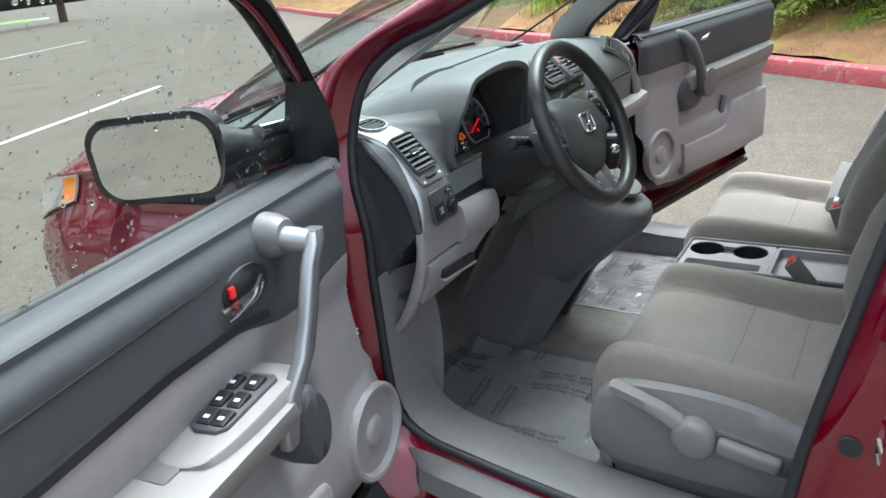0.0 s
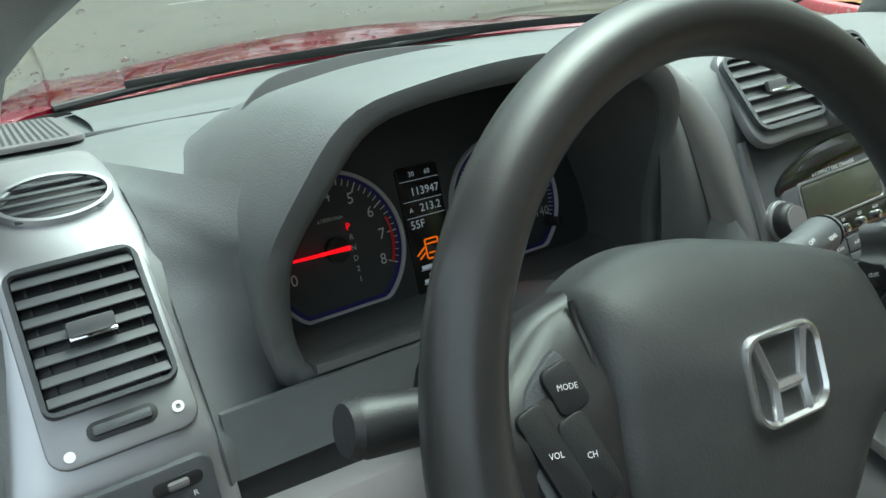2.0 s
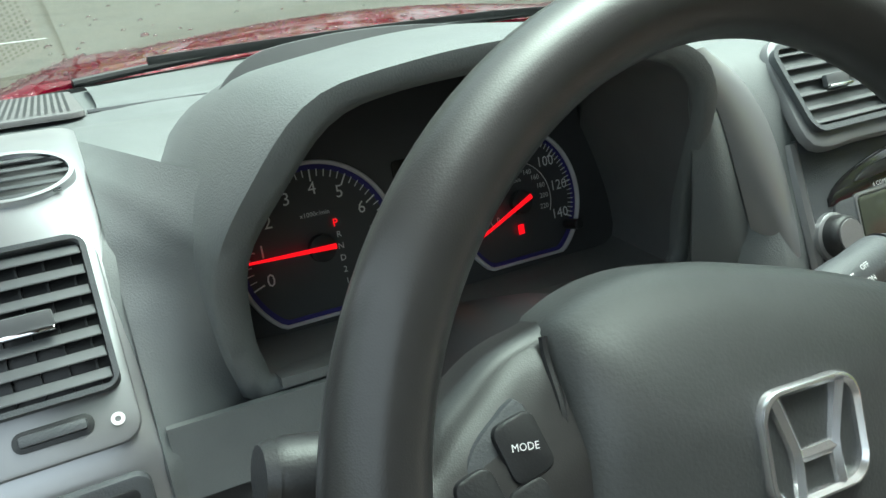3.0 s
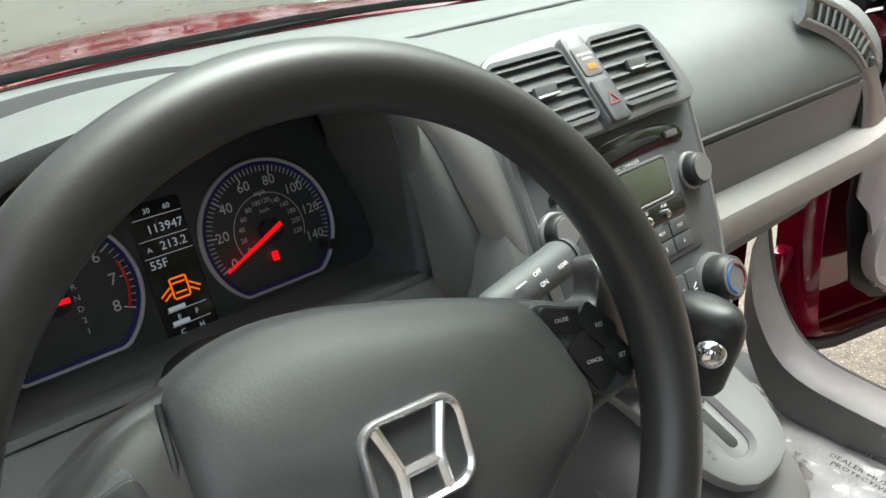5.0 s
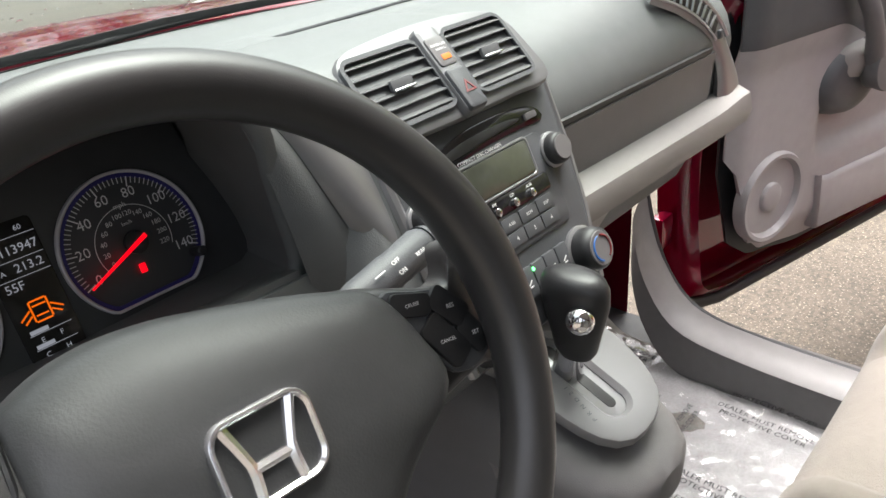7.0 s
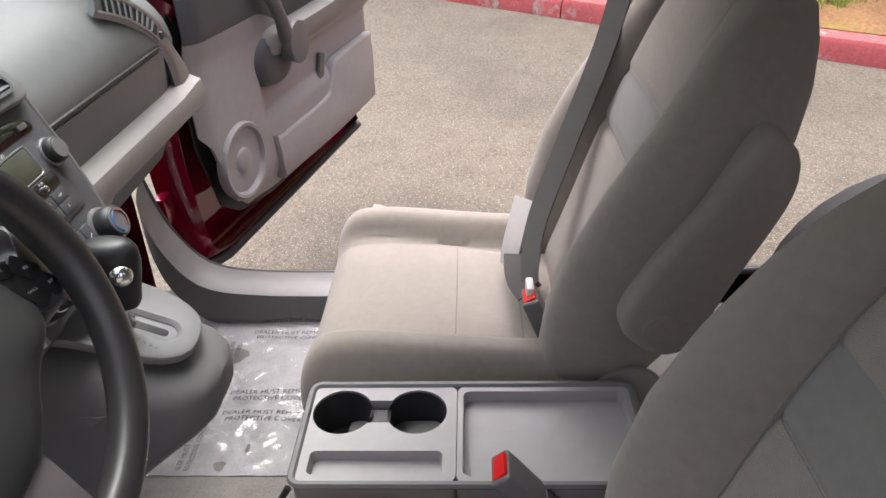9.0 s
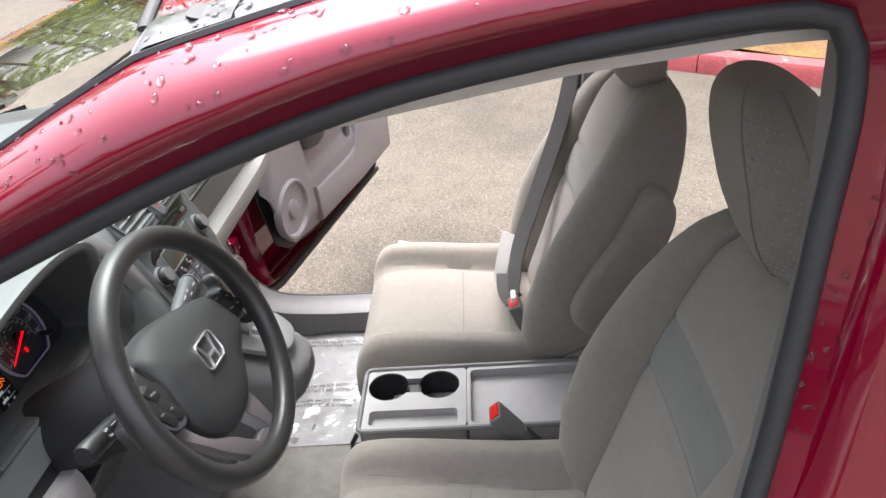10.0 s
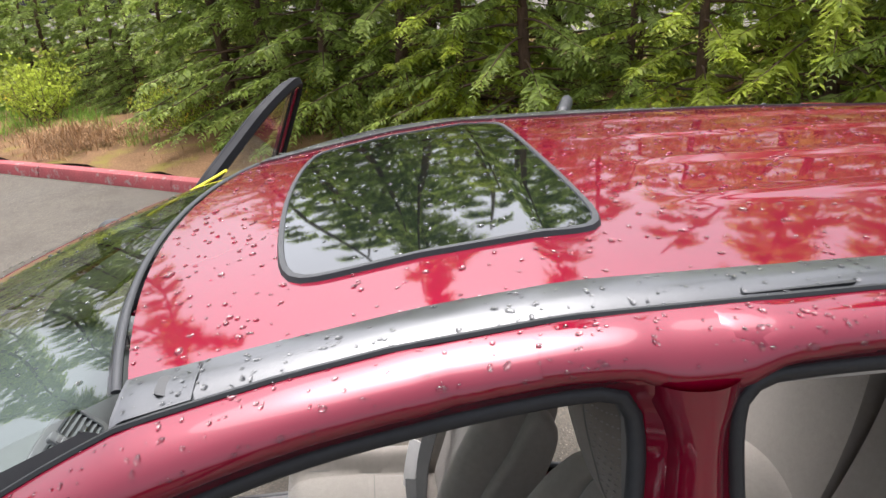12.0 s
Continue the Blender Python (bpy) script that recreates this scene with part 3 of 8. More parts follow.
    part("quarter_panel", sheet(lambda u, v: (s * (interp(0.35 + (ditch(-1.45 - 0.9 * u)[1] - 0.35) * v, QX) - 0.10 * u * u - 0.01), -1.52 - 0.9 * u + 0.03 * v * u, 0.35 + (ditch(-1.45 - 0.9 * u)[1] - 0.35) * v), 16, 24, 0.02), M_PAINT, car)

# skin of the middle pillar, and the joint of the side frames over it
FRONT_EDGE = [(0.75, -0.497), (1.0, -0.550), (1.25, -0.605), (1.45, -0.630), (1.53, -0.636), (1.60, -0.637)]
BACK_EDGE = [(0.75, -0.800), (0.9, -0.785), (1.2, -0.757), (1.42, -0.740), (1.60, -0.737)]
for s in (-1, 1):
    rings = []
    for z in np.linspace(0.95, 1.605, 30):
        ya, yb = (interp(z, FRONT_EDGE) if s < 0 else -0.655) - 0.024, interp(z, BACK_EDGE) + 0.024
        flare = 0.020 * smooth(1.54, 1.60, z)
        rings.append([(s * (skin(min(z, 1.57)) + 0.006 + 0.032 * math.sin(math.pi * v) ** 0.55), ya + (yb - ya) * v + flare * (1 - 2 * v), z) for v in np.linspace(0, 1, 15)])
    part("pillar_skin", loft(rings, closed=False), M_PAINT, car, "red painted middle pillar", sharp=60)
    rings = []
    for y in np.linspace(-0.86, -0.54, 22):
        x, z = ditch(y)
        zb = 1.607 - 0.022 * math.exp(-((y + 0.70) / 0.055) ** 4)
        b, t = np.array([skin(zb - 0.02) + 0.006, y, zb]), np.array([x, y, z])
        o = -0.0025 + 0.0065 * math.exp(-((y + 0.70) / 0.11) ** 4)
        rings.append([(s * (q[0] + o * (1 - k / 9)), q[1], q[2] + o * 0.05 * k) for k, q in enumerate(rail(b, t, 0.029))])
    part("side_frame", loft(rings, closed=False), M_PAINT, car, sharp=60)

# roof skin, crowned, with two long pressed ribs behind the sunroof
ROOF_C = [(-2.3, 1.60), (-1.8, 1.638), (-1.3, 1.666), (-0.9, 1.677), (-0.6, 1.682), (-0.45, 1.669), (-0.28, 1.643), (-0.15, 1.621), (-0.05, 1.602), (0.05, 1.575)]


def roof_z(x, y):
    rib = 0
    for c in (-0.30, -0.10, 0.10, 0.30):
        rib += 0.006 * math.exp(-((x - c) / 0.016) ** 2) * smooth(-0.80, -0.92, y) * smooth(-2.1, -2.0, y)
    return interp(y, ROOF_C) - 0.026 * (abs(x) / 0.52) ** 2.2 + rib


def roof_front(x):
    return -0.058 - 0.072 * (abs(x) / 0.52) ** 2


part("roof", sheet(lambda u, v: (-0.525 + 1.05 * v, (y := roof_front(-0.525 + 1.05 * v) * (1 - u) + -2.2 * u), roof_z(-0.525 + 1.05 * v, y)), 90, 70, 0.012), M_PAINT, car, sharp=60)
part("headliner", sheet(lambda u, v: (-0.60 + 1.2 * v, (y := -0.11 * (1 - u) + -2.15 * u), roof_z(-0.55 + 1.1 * v, y) - 0.045 - 0.04 * abs(2 * v - 1) ** 4), 30, 20, 0.01), M_HEAD, car, "pale grey fabric headliner")
part("windscreen_seal", tube([(x, roof_front(x) + 0.012, roof_z(x, roof_front(x)) - 0.001) for x in np.linspace(-0.535, 0.535, 40)], 0.0055, 8, flat=0.5), M_RUBBER, car, "dark rubber strip at the roof's front edge")

SR_Y, SR_H, SR_W = -0.485, 0.200, 0.390


def sunroof_pt(u, v, w, h, lift):
    """u, v over -1..1, squared off with rounded corners, laid on the roof."""
    r = max(abs(u), abs(v)) + 1e-9
    t = math.atan2(v, u)
    c, q = abs(math.cos(t)), abs(math.sin(t))
    k = (c ** 12 + q ** 12) ** (-1 / 12) / (1 / max(c, q))
    x = u * w * (1 - (1 - k) * r ** 6)
    y = v * h * (1 - (1 - k) * r ** 6)
    yy = SR_Y + y + 0.028 * (1 - (x / SR_W) ** 2) * (1 if v > 0 else 0.25) * abs(v)
    return (x, yy, roof_z(x, yy) + lift)


sunroof = part("sunroof", sheet(lambda u, v: sunroof_pt(2 * u - 1, 2 * v - 1, SR_W, SR_H, 0.0045), 36, 26, 0.006), M_ROOFPANE, car, "black tinted glass sunroof")
rings = []
for w, lift in ((SR_W - 0.003, 0.002), (SR_W - 0.001, 0.0062), (SR_W + 0.006, 0.0062), (SR_W + 0.009, -0.002)):
    ring = []
    for k in range(120):
        t = 2 * math.pi * k / 120
        m = max(abs(math.cos(t)), abs(math.sin(t)))
        ring.append(sunroof_pt(math.cos(t) / m, math.sin(t) / m, w, w - SR_W + SR_H, lift))
    rings.append(ring)
part("sunroof_seal", loft(rings, caps=False), M_RUBBER, sunroof, "dark rubber seal")

for s in (-1, 1):
    ys = np.linspace(-0.13, -2.15, 50)
    rings = []
    for y in ys:
        xd, zd = ditch(y)
        xi, zi = 0.522, roof_z(0.522, y)
        rings.append([(s * xi, y, zi - 0.01), (s * xi, y, zi + 0.004), (s * (xi * 0.7 + xd * 0.3), y, zi * 0.7 + zd * 0.3 + 0.0065), (s * (xi * 0.2 + xd * 0.8), y, zi * 0.2 + zd * 0.8 + 0.0055), (s * (xd - 0.001), y, zd - 0.002), (s * (xd - 0.001), y, zd - 0.02)])
    mould = part("roof_moulding", loft(rings), M_MOULD, car, "satin black roof channel moulding")
    part("ditch_gap", tube([(s * ditch(y)[0], y, ditch(y)[1] + 0.0005) for y in np.linspace(0.88, -2.1, 80)], 0.0042, 6), M_BLACK, car)
    # front end cap with its small lid, and the rail cover further back
    for ya, yb, over in ((-0.135, -0.212, 0.0016),):
        rings = []
        for y in np.linspace(ya, yb, 8):
            xd, zd = ditch(y)
            rings.append([(s * (0.522 + (xd - 0.524) * w), y, (roof_z(0.522, y) * (1 - w) + zd * w) + 0.0065 - 0.004 * abs(2 * w - 1) ** 2 + over) for w in np.linspace(0.0, 0.97, 7)])
        part("end_cap", loft(rings, closed=False), M_MOULD, mould)
    for y0, w, h in ((-0.190, 0.034, 0.030), (-0.820, 0.125, 0.050)):
        xd, zd = ditch(y0)
        xm, zm = (0.522 + xd) / 2, (roof_z(0.522, y0) + zd) / 2 + 0.0038
        slope = math.atan2(ditch(y0 - 0.05)[1] - ditch(y0 + 0.05)[1], 0.1)
        lean = math.atan2(zd - roof_z(0.522, y0), xd - 0.522)
        m = axes((s * xm, y0, zm), (s * math.cos(lean), 0, math.sin(lean)), (0, -s * math.cos(slope), s * math.sin(-slope)))
        part("lid_gap", plate(rounded(h + 0.003, w + 0.003, 0.007, 3), 0.003, 0.0005, m @ pose(0, 0, -0.0005)), M_BLACK, mould)
        part("lid", plate(rounded(h, w, 0.006, 3), 0.003, 0.001, m), M_MOULD, mould)

# windscreen, cowl, wipers, bonnet, wings
BASE_Z = 1.140


def base_y(x):
    return 1.10 - 0.20 * (abs(x) / 0.74) ** 2


def screen_pt(u, v):
    xb, xt = -0.755 + 1.51 * v, -0.53 + 1.06 * v
    a = np.array([xb, base_y(xb), BASE_Z])
    b = np.array([xt, roof_front(xt) + 0.006, roof_z(xt, roof_front(xt)) - 0.004])
    q = a * (1 - u) + b * u
    q[2] += 0.045 * math.sin(math.pi * u)
    return tuple(q)


pane = part("windscreen", sheet(screen_pt, 30, 30), M_SCREENPANE, car, "clear windscreen with rain drops")
pane.visible_shadow = False
part("screen_band", sheet(lambda u, v: tuple(np.array(screen_pt(0.985 + 0.015 * u, v)) + (0, 0, 0.002)), 3, 40), M_GLOSS, pane)
part("cowl", sheet(lambda u, v: (-0.77 + 1.54 * v, base_y(-0.77 + 1.54 * v) + 0.05 * u - 0.03, BASE_Z - 0.012 - 0.035 * u + 0.01 * math.sin(3 * u)), 8, 40, 0.012), M_BLACK, car, "black plastic cowl")
for xa, xb, lift in ((-0.56, 0.06, 0.004), (0.04, 0.60, 0.004)):
    w = part("wiper", tube([(xa + (xb - xa) * t, base_y(xa + (xb - xa) * t) - 0.02 - 0.03 * math.sin(3.1 * t), BASE_Z + lift + 0.012 * math.sin(3.1 * t)) for t in np.linspace(0, 1, 14)], 0.006, 8), M_BLACK, car, "black wiper arm and blade")
    part("wiper_blade", tube([(xa + 0.1 + (xb - xa) * t, base_y(xa + 0.1 + (xb - xa) * t) - 0.055 - 0.02 * math.sin(3.1 * t), BASE_Z + lift + 0.018) for t in np.linspace(0, 1, 14)], 0.004, 6, flat=1.6), M_BLACK, w)

HOOD_Z = [(0.9, 1.140), (1.14, 1.130), (1.36, 1.100), (1.56, 1.055), (1.68, 1.0), (1.75, 0.90)]
HOOD_W = [(0.4, 0.80), (1.0, 0.79), (1.29, 0.765), (1.53, 0.70), (1.68, 0.60), (1.75, 0.55)]


def hood_pt(u, v):
    ys = base_y(0.79 * (2 * v - 1)) - 0.015
    y = ys + (1.71 + 0.05 * (1 - (2 * v - 1) ** 2) - ys) * u
    w = interp(y, HOOD_W)
    x = w * (2 * v - 1)
    z = interp(y, HOOD_Z) - 0.05 * abs(2 * v - 1) ** 2.5 + 0.018 * math.exp(-((abs(2 * v - 1) - 0.72) / 0.1) ** 2) + 0.045 * (1 - (2 * v - 1) ** 2) * smooth(1.05, 1.35, y)
    return (x, y, z)


part("bonnet", sheet(hood_pt, 40, 40, 0.012), M_PAINT, car, "wet red bonnet")
part("pillar_mark", tube([(ditch(y)[0] + 0.006, y, ditch(y)[1] + 0.034) for y in np.linspace(-0.03, 0.19, 10)], 0.008, 6, flat=0.5), M_TAPE, car, "yellow tape strip on the front pillar")
ARCH_Y, ARCH_Z, ARCH_R = 1.12, 0.35, 0.385


def wing_pt(s, u, v):
    y = 0.50 + 1.22 * u
    top = interp(y, HOOD_Z) - 0.030 if y > 1.0 else 1.03 + 0.03 * (1 - (y - 0.5) / 0.5)
    z = 0.24 + (top - 0.24) * v
    x = interp(y, [(0.4, 0.872), (0.98, 0.885), (1.24, 0.875), (1.44, 0.82), (1.60, 0.72), (1.72, 0.58)])
    edge = interp(y, HOOD_W)
    x = x - (x - edge) * smooth(0.72, 1.0, v) ** 1.3 - 0.03 * (1 - v) ** 2
    return (s * x, y, z)


for s in (-1, 1):
    bm = sheet(lambda u, v: wing_pt(s, u, v), 64, 48)
    dead = [f for f in bm.faces if (f.calc_center_median().y - ARCH_Y) ** 2 + (f.calc_center_median().z - ARCH_Z) ** 2 < ARCH_R ** 2]
    bmesh.ops.delete(bm, geom=dead, context="FACES")
    wing = part("front_wing", bm, M_PAINT, car, "red front wing")
    arc = [(ARCH_Y + (ARCH_R + 0.012) * math.cos(a), ARCH_Z + (ARCH_R + 0.012) * math.sin(a)) for a in np.linspace(-0.25, math.pi + 0.25, 40)]
    rings = []
    for y, z in arc:
        c = Vector((0, y - ARCH_Y, z - ARCH_Z)).normalized()
        xo = interp(y, [(0.4, 0.872), (0.98, 0.885), (1.24, 0.875), (1.44, 0.82), (1.60, 0.72)]) - 0.02 * max(0.0, 0.7 - z)
        rings.append([(s * (xo + dx), y + c.y * dr, z + c.z * dr) for dx, dr in ((-0.10, -0.02), (0.008, -0.022), (0.013, 0.0), (0.010, 0.03), (-0.01, 0.034))])
    part("arch_trim", loft(rings, closed=False), M_RUBBER, car, "black plastic wheel arch trim")
    part("wheel_well", lathe([(ARCH_R + 0.005, 0), (ARCH_R + 0.005, 0.36), (0.05, 0.36)], 32, axes((s * 0.86, ARCH_Y, ARCH_Z), (0, 1, 0), (0, 0, -s))  @ pose(0, 0, 0), caps=False), M_BLACK, car)
    wheel = part("wheel", lathe([(0.20, -0.10), (0.30, -0.105), (0.335, -0.08), (0.342, 0.0), (0.335, 0.08), (0.30, 0.105), (0.20, 0.10)], 40, pose(s * 0.77, ARCH_Y, 0.342, 0, 90, 0)), M_TYRE, car, "black tyre on alloy rim")
    rim = lathe([(0.06, 0.0), (0.215, 0.02), (0.225, 0.07), (0.21, 0.09)], 40, pose(s * 0.80, ARCH_Y, 0.342, 0, 90 * s, 0))
    part("rim", rim, M_DKSILVER, wheel)
    # headlamp wrapped round the corner, with its amber end
    def lamp_pt(u, v, off=0.0, s=s):
        y = 1.21 + 0.47 * u
        q = wing_pt(s, (y - 0.5) / 1.22, 0.915 - 0.085 * u + (0.075 + 0.075 * u) * v)
        return (q[0] + s * (0.004 + off), q[1] + 0.002 + off * 0.3, q[2] + 0.003 + off * 0.6)
    lamp = part("headlamp", sheet(lamp_pt, 24, 10, 0.006), M_LAMP, car, "clear wraparound headlamp")
    part("indicator", sheet(lambda u, v: lamp_pt(0.01 + 0.15 * u, 0.08 + 0.84 * v, 0.003), 6, 6, 0.003), M_AMBER, lamp, "amber indicator")
    part("far_wheel", lathe([(0.20, -0.10), (0.30, -0.105), (0.335, -0.08), (0.342, 0.0), (0.335, 0.08), (0.30, 0.105), (0.20, 0.10)], 32, pose(s * 0.77, -1.42, 0.342, 0, 90, 0)), M_TYRE, car, "black rear tyre").name = "wheel"

part("front_bumper", sheet(lambda u, v: ((x := -0.80 + 1.6 * v), 1.755 - 0.30 * abs(x / 0.8) ** 2.4 + 0.03 * math.sin(3 * u), 0.25 + 0.62 * u), 14, 30, 0.02), M_PAINT, car)
part("tailgate", sheet(lambda u, v: ((-0.80 + 1.6 * v) * (1 - 0.30 * smooth(0.45, 1, u)), -2.42 + 0.22 * u ** 2.5 + 0.06 * (2 * v - 1) ** 2, 0.40 + 1.21 * u), 20, 20, 0.02), M_PAINT, car)

# latch loop and rubber stop on the middle pillar
part("latch_loop", tube([(-0.792, -0.590, 0.820), (-0.812, -0.590, 0.822), (-0.816, -0.590, 0.804), (-0.812, -0.590, 0.784), (-0.792, -0.590, 0.784)], 0.005, 8), M_CHROME, car, "chrome door latch loop")
part("rubber_stop", lathe([(0.016, 0), (0.016, 0.010), (0.010, 0.018), (0.004, 0.019)], 18, axes((-0.780, -0.555, 0.773), (0, -1, 0), (0, 0, 1)) @ pose(0, 0, 0, 180)), M_RUBBER, car, "black rubber door stop")
# floor, firewall and rear bulkhead
part("floor", sheet(lambda u, v: ((x := -0.735 + 1.47 * v), -2.38 + 2.80 * u, 0.352 + 0.022 * math.exp(-(x / 0.16) ** 2)), 20, 30, 0.02), M_CARPET, car, "dark grey carpeted floor")
part("toe_board", sheet(lambda u, v: (-0.735 + 1.47 * v, 0.42 + 0.34 * u ** 0.8, 0.352 + 0.72 * u ** 1.6 + 0.02 * math.exp(-((-0.735 + 1.47 * v) / 0.16) ** 2)), 20, 20, 0.02), M_CARPET, car, "dark carpeted toe board")
part("underbody", box(1.5, 4.0, 0.1, 0.03, Matrix.Translation((0, -0.3, 0.24))), M_BLACK, car)


# ---- dashboard ----
def holed(outline, holes, z):
    """A flat face at height z with holes."""
    bm = bmesh.new()
    for lp in [outline, *holes]:
        vs = [bm.verts.new((x, y, z)) for x, y in lp]
        for i in range(len(vs)):
            bm.edges.new((vs[i], vs[(i + 1) % len(vs)]))
    bmesh.ops.triangle_fill(bm, edges=bm.edges[:], use_beauty=True, use_dissolve=False)
    return bm


def wall(outline, z0, z1, bm, close=False, shrink=1.0):
    c = np.mean(np.array(outline), 0)
    low = [(c[0] + (x - c[0]) * shrink, c[1] + (y - c[1]) * shrink) for x, y in outline]
    a = [bm.verts.new((x, y, z1)) for x, y in outline]
    b = [bm.verts.new((x, y, z0)) for x, y in low]
    for i in range(len(a)):
        bm.faces.new((a[i], a[(i + 1) % len(a)], b[(i + 1) % len(a)], b[i]))
    if close:
        bm.faces.new(b)
    return bm


def ellipse(w, h, n=28, cx=0, cy=0):
    return [(cx + w / 2 * math.cos(2 * math.pi * k / n), cy + h / 2 * math.sin(2 * math.pi * k / n)) for k in range(n)]


def air_vent(parent, m, outline, slats, w, h, mat, slat_mat, tab=True, rim=0.006, vanes=5, tilt=35, thin=False, slat_h=0.0075, label="air vent with dark horizontal slats"):
    """A vent on the local x, y plane of m: rim, dark duct, slats, upright vanes and a sliding tab."""
    o = np.array(outline)
    c = o.mean(0)
    big = c + (o - c) * (1 + 2 * rim / np.array([w, h]))
    v = part("air_vent", plate(big, 0.0085 if thin else 0.011, 0.003, m, hole=o), mat, parent, label)
    part("duct", plate(o, 0.0014, 0.0002, m), M_BLACK, v, "black duct")
    for i in range(slats):
        y = -h / 2 + h * (i + 0.5) / slats
        inside = [x for x, yy in o if abs(yy - c[1] - y) < h * 0.12] or [w / 2, -w / 2]
        half = max(abs(max(inside) - c[0]), abs(min(inside) - c[0])) if label.startswith("small oval") else w / 2
        part("slat", box(2 * half - 0.001, slat_h if thin else 0.0062, 0.0012 if thin else 0.0016, 0.0006, m @ Matrix.Translation((c[0], c[1] + y, 0.0062)) @ pose(0, 0, 0, tilt, 0, 0), 1), slat_mat, v)
    for i in range(vanes):
        part("vane", box(0.0012, h * 0.96, 0.0024, 0, m @ Matrix.Translation((c[0] - w / 2 + w * (i + 0.5) / vanes, c[1], 0.0026))), M_BLACK, v)
    if tab:
        part("tab", box(0.026, 0.010, 0.005, 0.002, m @ Matrix.Translation((c[0], c[1], 0.0095)) @ pose(0, 0, 0, 20, 0, 0)), slat_mat, v, "sliding vent tab")
        part("tab_edge", box(0.026, 0.0022, 0.0035, 0.001, m @ Matrix.Translation((c[0], c[1] - 0.006, 0.011))), M_CHROME, v, "chrome tab edge")
    return v


dash = thing("dashboard", "dark grey moulded dashboard with satin silver trim and gauges", "dashboard", at=(0, 0.4, 1.0))
D = bpy.data.objects["dashboard"]


def dpart(name, bm, mat, label="", parent=None, sharp=40):
    ob = part(name, bm, mat, None, label, sharp)
    if parent is None:
        under(ob, dash)
    else:
        ob.parent = parent
    return ob


POD = [("b", -0.05, 1.134), (0.84, 1.146), (0.68, 1.162), (0.62, 1.158), (0.50, 1.182), (0.41, 1.187), (0.36, 1.176), (0.29, 1.157), (0.238, 1.095), (0.215, 1.041), (0.217, 0.99), (0.28, 0.93), (0.34, 0.80)]
CLU = [("b", -0.05, 1.134), (0.84, 1.150), (0.68, 1.165), (0.62, 1.158), (0.52, 1.178), (0.45, 1.18), (0.40, 1.176), (0.36, 1.16), (0.33, 1.08), (0.25, 1.03), (0.22, 0.985), (0.27, 0.93), (0.34, 0.80)]
CEN = [("b", -0.05, 1.134), (0.84, 1.152), (0.68, 1.168), (0.62, 1.166), (0.50, 1.196), (0.40, 1.212), (0.30, 1.216), (0.232, 1.205), (0.19, 1.12), (0.155, 1.03), (0.125, 0.945), (0.16, 0.90), (0.30, 0.80)]
PAS = [("b", -0.05, 1.134), (0.84, 1.150), (0.68, 1.162), (0.62, 1.156), (0.50, 1.178), (0.38, 1.180), (0.30, 1.162), (0.254, 1.120), (0.236, 1.072), (0.238, 1.050), (0.246, 0.99), (0.256, 0.93), (0.32, 0.80)]
PAE = [("b", -0.05, 1.134), (0.84, 1.144), (0.68, 1.155), (0.62, 1.148), (0.50, 1.168), (0.38, 1.166), (0.30, 1.150), (0.254, 1.108), (0.238, 1.062), (0.240, 1.046), (0.246, 0.985), (0.256, 0.93), (0.32, 0.80)]
SECTIONS = [(-0.715, POD), (-0.560, POD), (-0.50, CLU), (-0.19, CLU), (-0.150, CEN), (0.10, CEN), (0.15, PAS), (0.52, PAS), (0.705, PAE)]


def dash_section(x):
    for (xa, a), (xb, b) in zip(SECTIONS, SECTIONS[1:]):
        if x <= xb + 1e-9:
            t = smooth(0, 1, (x - xa) / (xb - xa))
            out = []
            for p, q in zip(a, b):
                if p[0] == "b":
                    out.append((x, base_y(x) - 0.03, 1.134))
                else:
                    out.append((x, p[0] * (1 - t) + q[0] * t, p[1] * (1 - t) + q[1] * t))
            return out
    return None


xs = sorted(set(np.round(np.r_[np.linspace(-0.715, 0.705, 70), -0.560, -0.5, -0.19, -0.135, 0.1, 0.15], 4)))
drawn = lambda p: (p[0] + max(0.0, -0.685 - p[0]) * smooth(0.29, 0.34, p[1]), p[1], p[2])  # noqa: E731
rings = [[drawn(p) for p in spline(dash_section(x), 48)] for x in xs]
dpart("dash_body", loft(rings, closed=False), M_DASH, "dark grey grained dash pad", sharp=50)
for s in (-1, 1):
    end = bmesh.new()
    pts = spline(dash_section(-0.715 if s < 0 else 0.705), 48)
    end.faces.new([end.verts.new(drawn(p)) for p in pts])
    dpart("dash_end", end, M_LOWER)
# speaker grilles in the front corners
for s in (-1, 1):
    bm = bmesh.new()
    dpart("speaker_grille", plate(rounded(0.115, 0.27, 0.016, 4), 0.006, 0.002, axes((s * 0.622, 0.775, 1.1510), (1, 0.02, 0), (0, 1, -0.09))), M_MIDGREY, "perforated speaker grille")
    for i in range(15):
        for j in range(38):
            bm2 = [(s * 0.622 - 0.0455 + i * 0.0065, 0.775 - 0.120 + j * 0.0065)]
            for x, y in bm2:
                vs = [bm.verts.new((x + 0.0021 * math.cos(a), y + 0.0021 * math.sin(a), 1.1577 - 0.09 * (y - 0.775))) for a in np.linspace(0, 2 * math.pi, 6, endpoint=False)]
                bm.faces.new(vs)
    dpart("grille_holes", bm, M_BLACK)
# pale defroster ledge along the windscreen
ledge = [[(x, y, z) for y, z in ((base_y(x) - 0.05, 1.141), (0.86, 1.155), (0.72, 1.1675), (0.685, 1.168), (0.66, 1.160))] for x in np.linspace(-0.55, 0.55, 40)]
dpart("defroster_ledge", loft(ledge, closed=False), M_DASH)

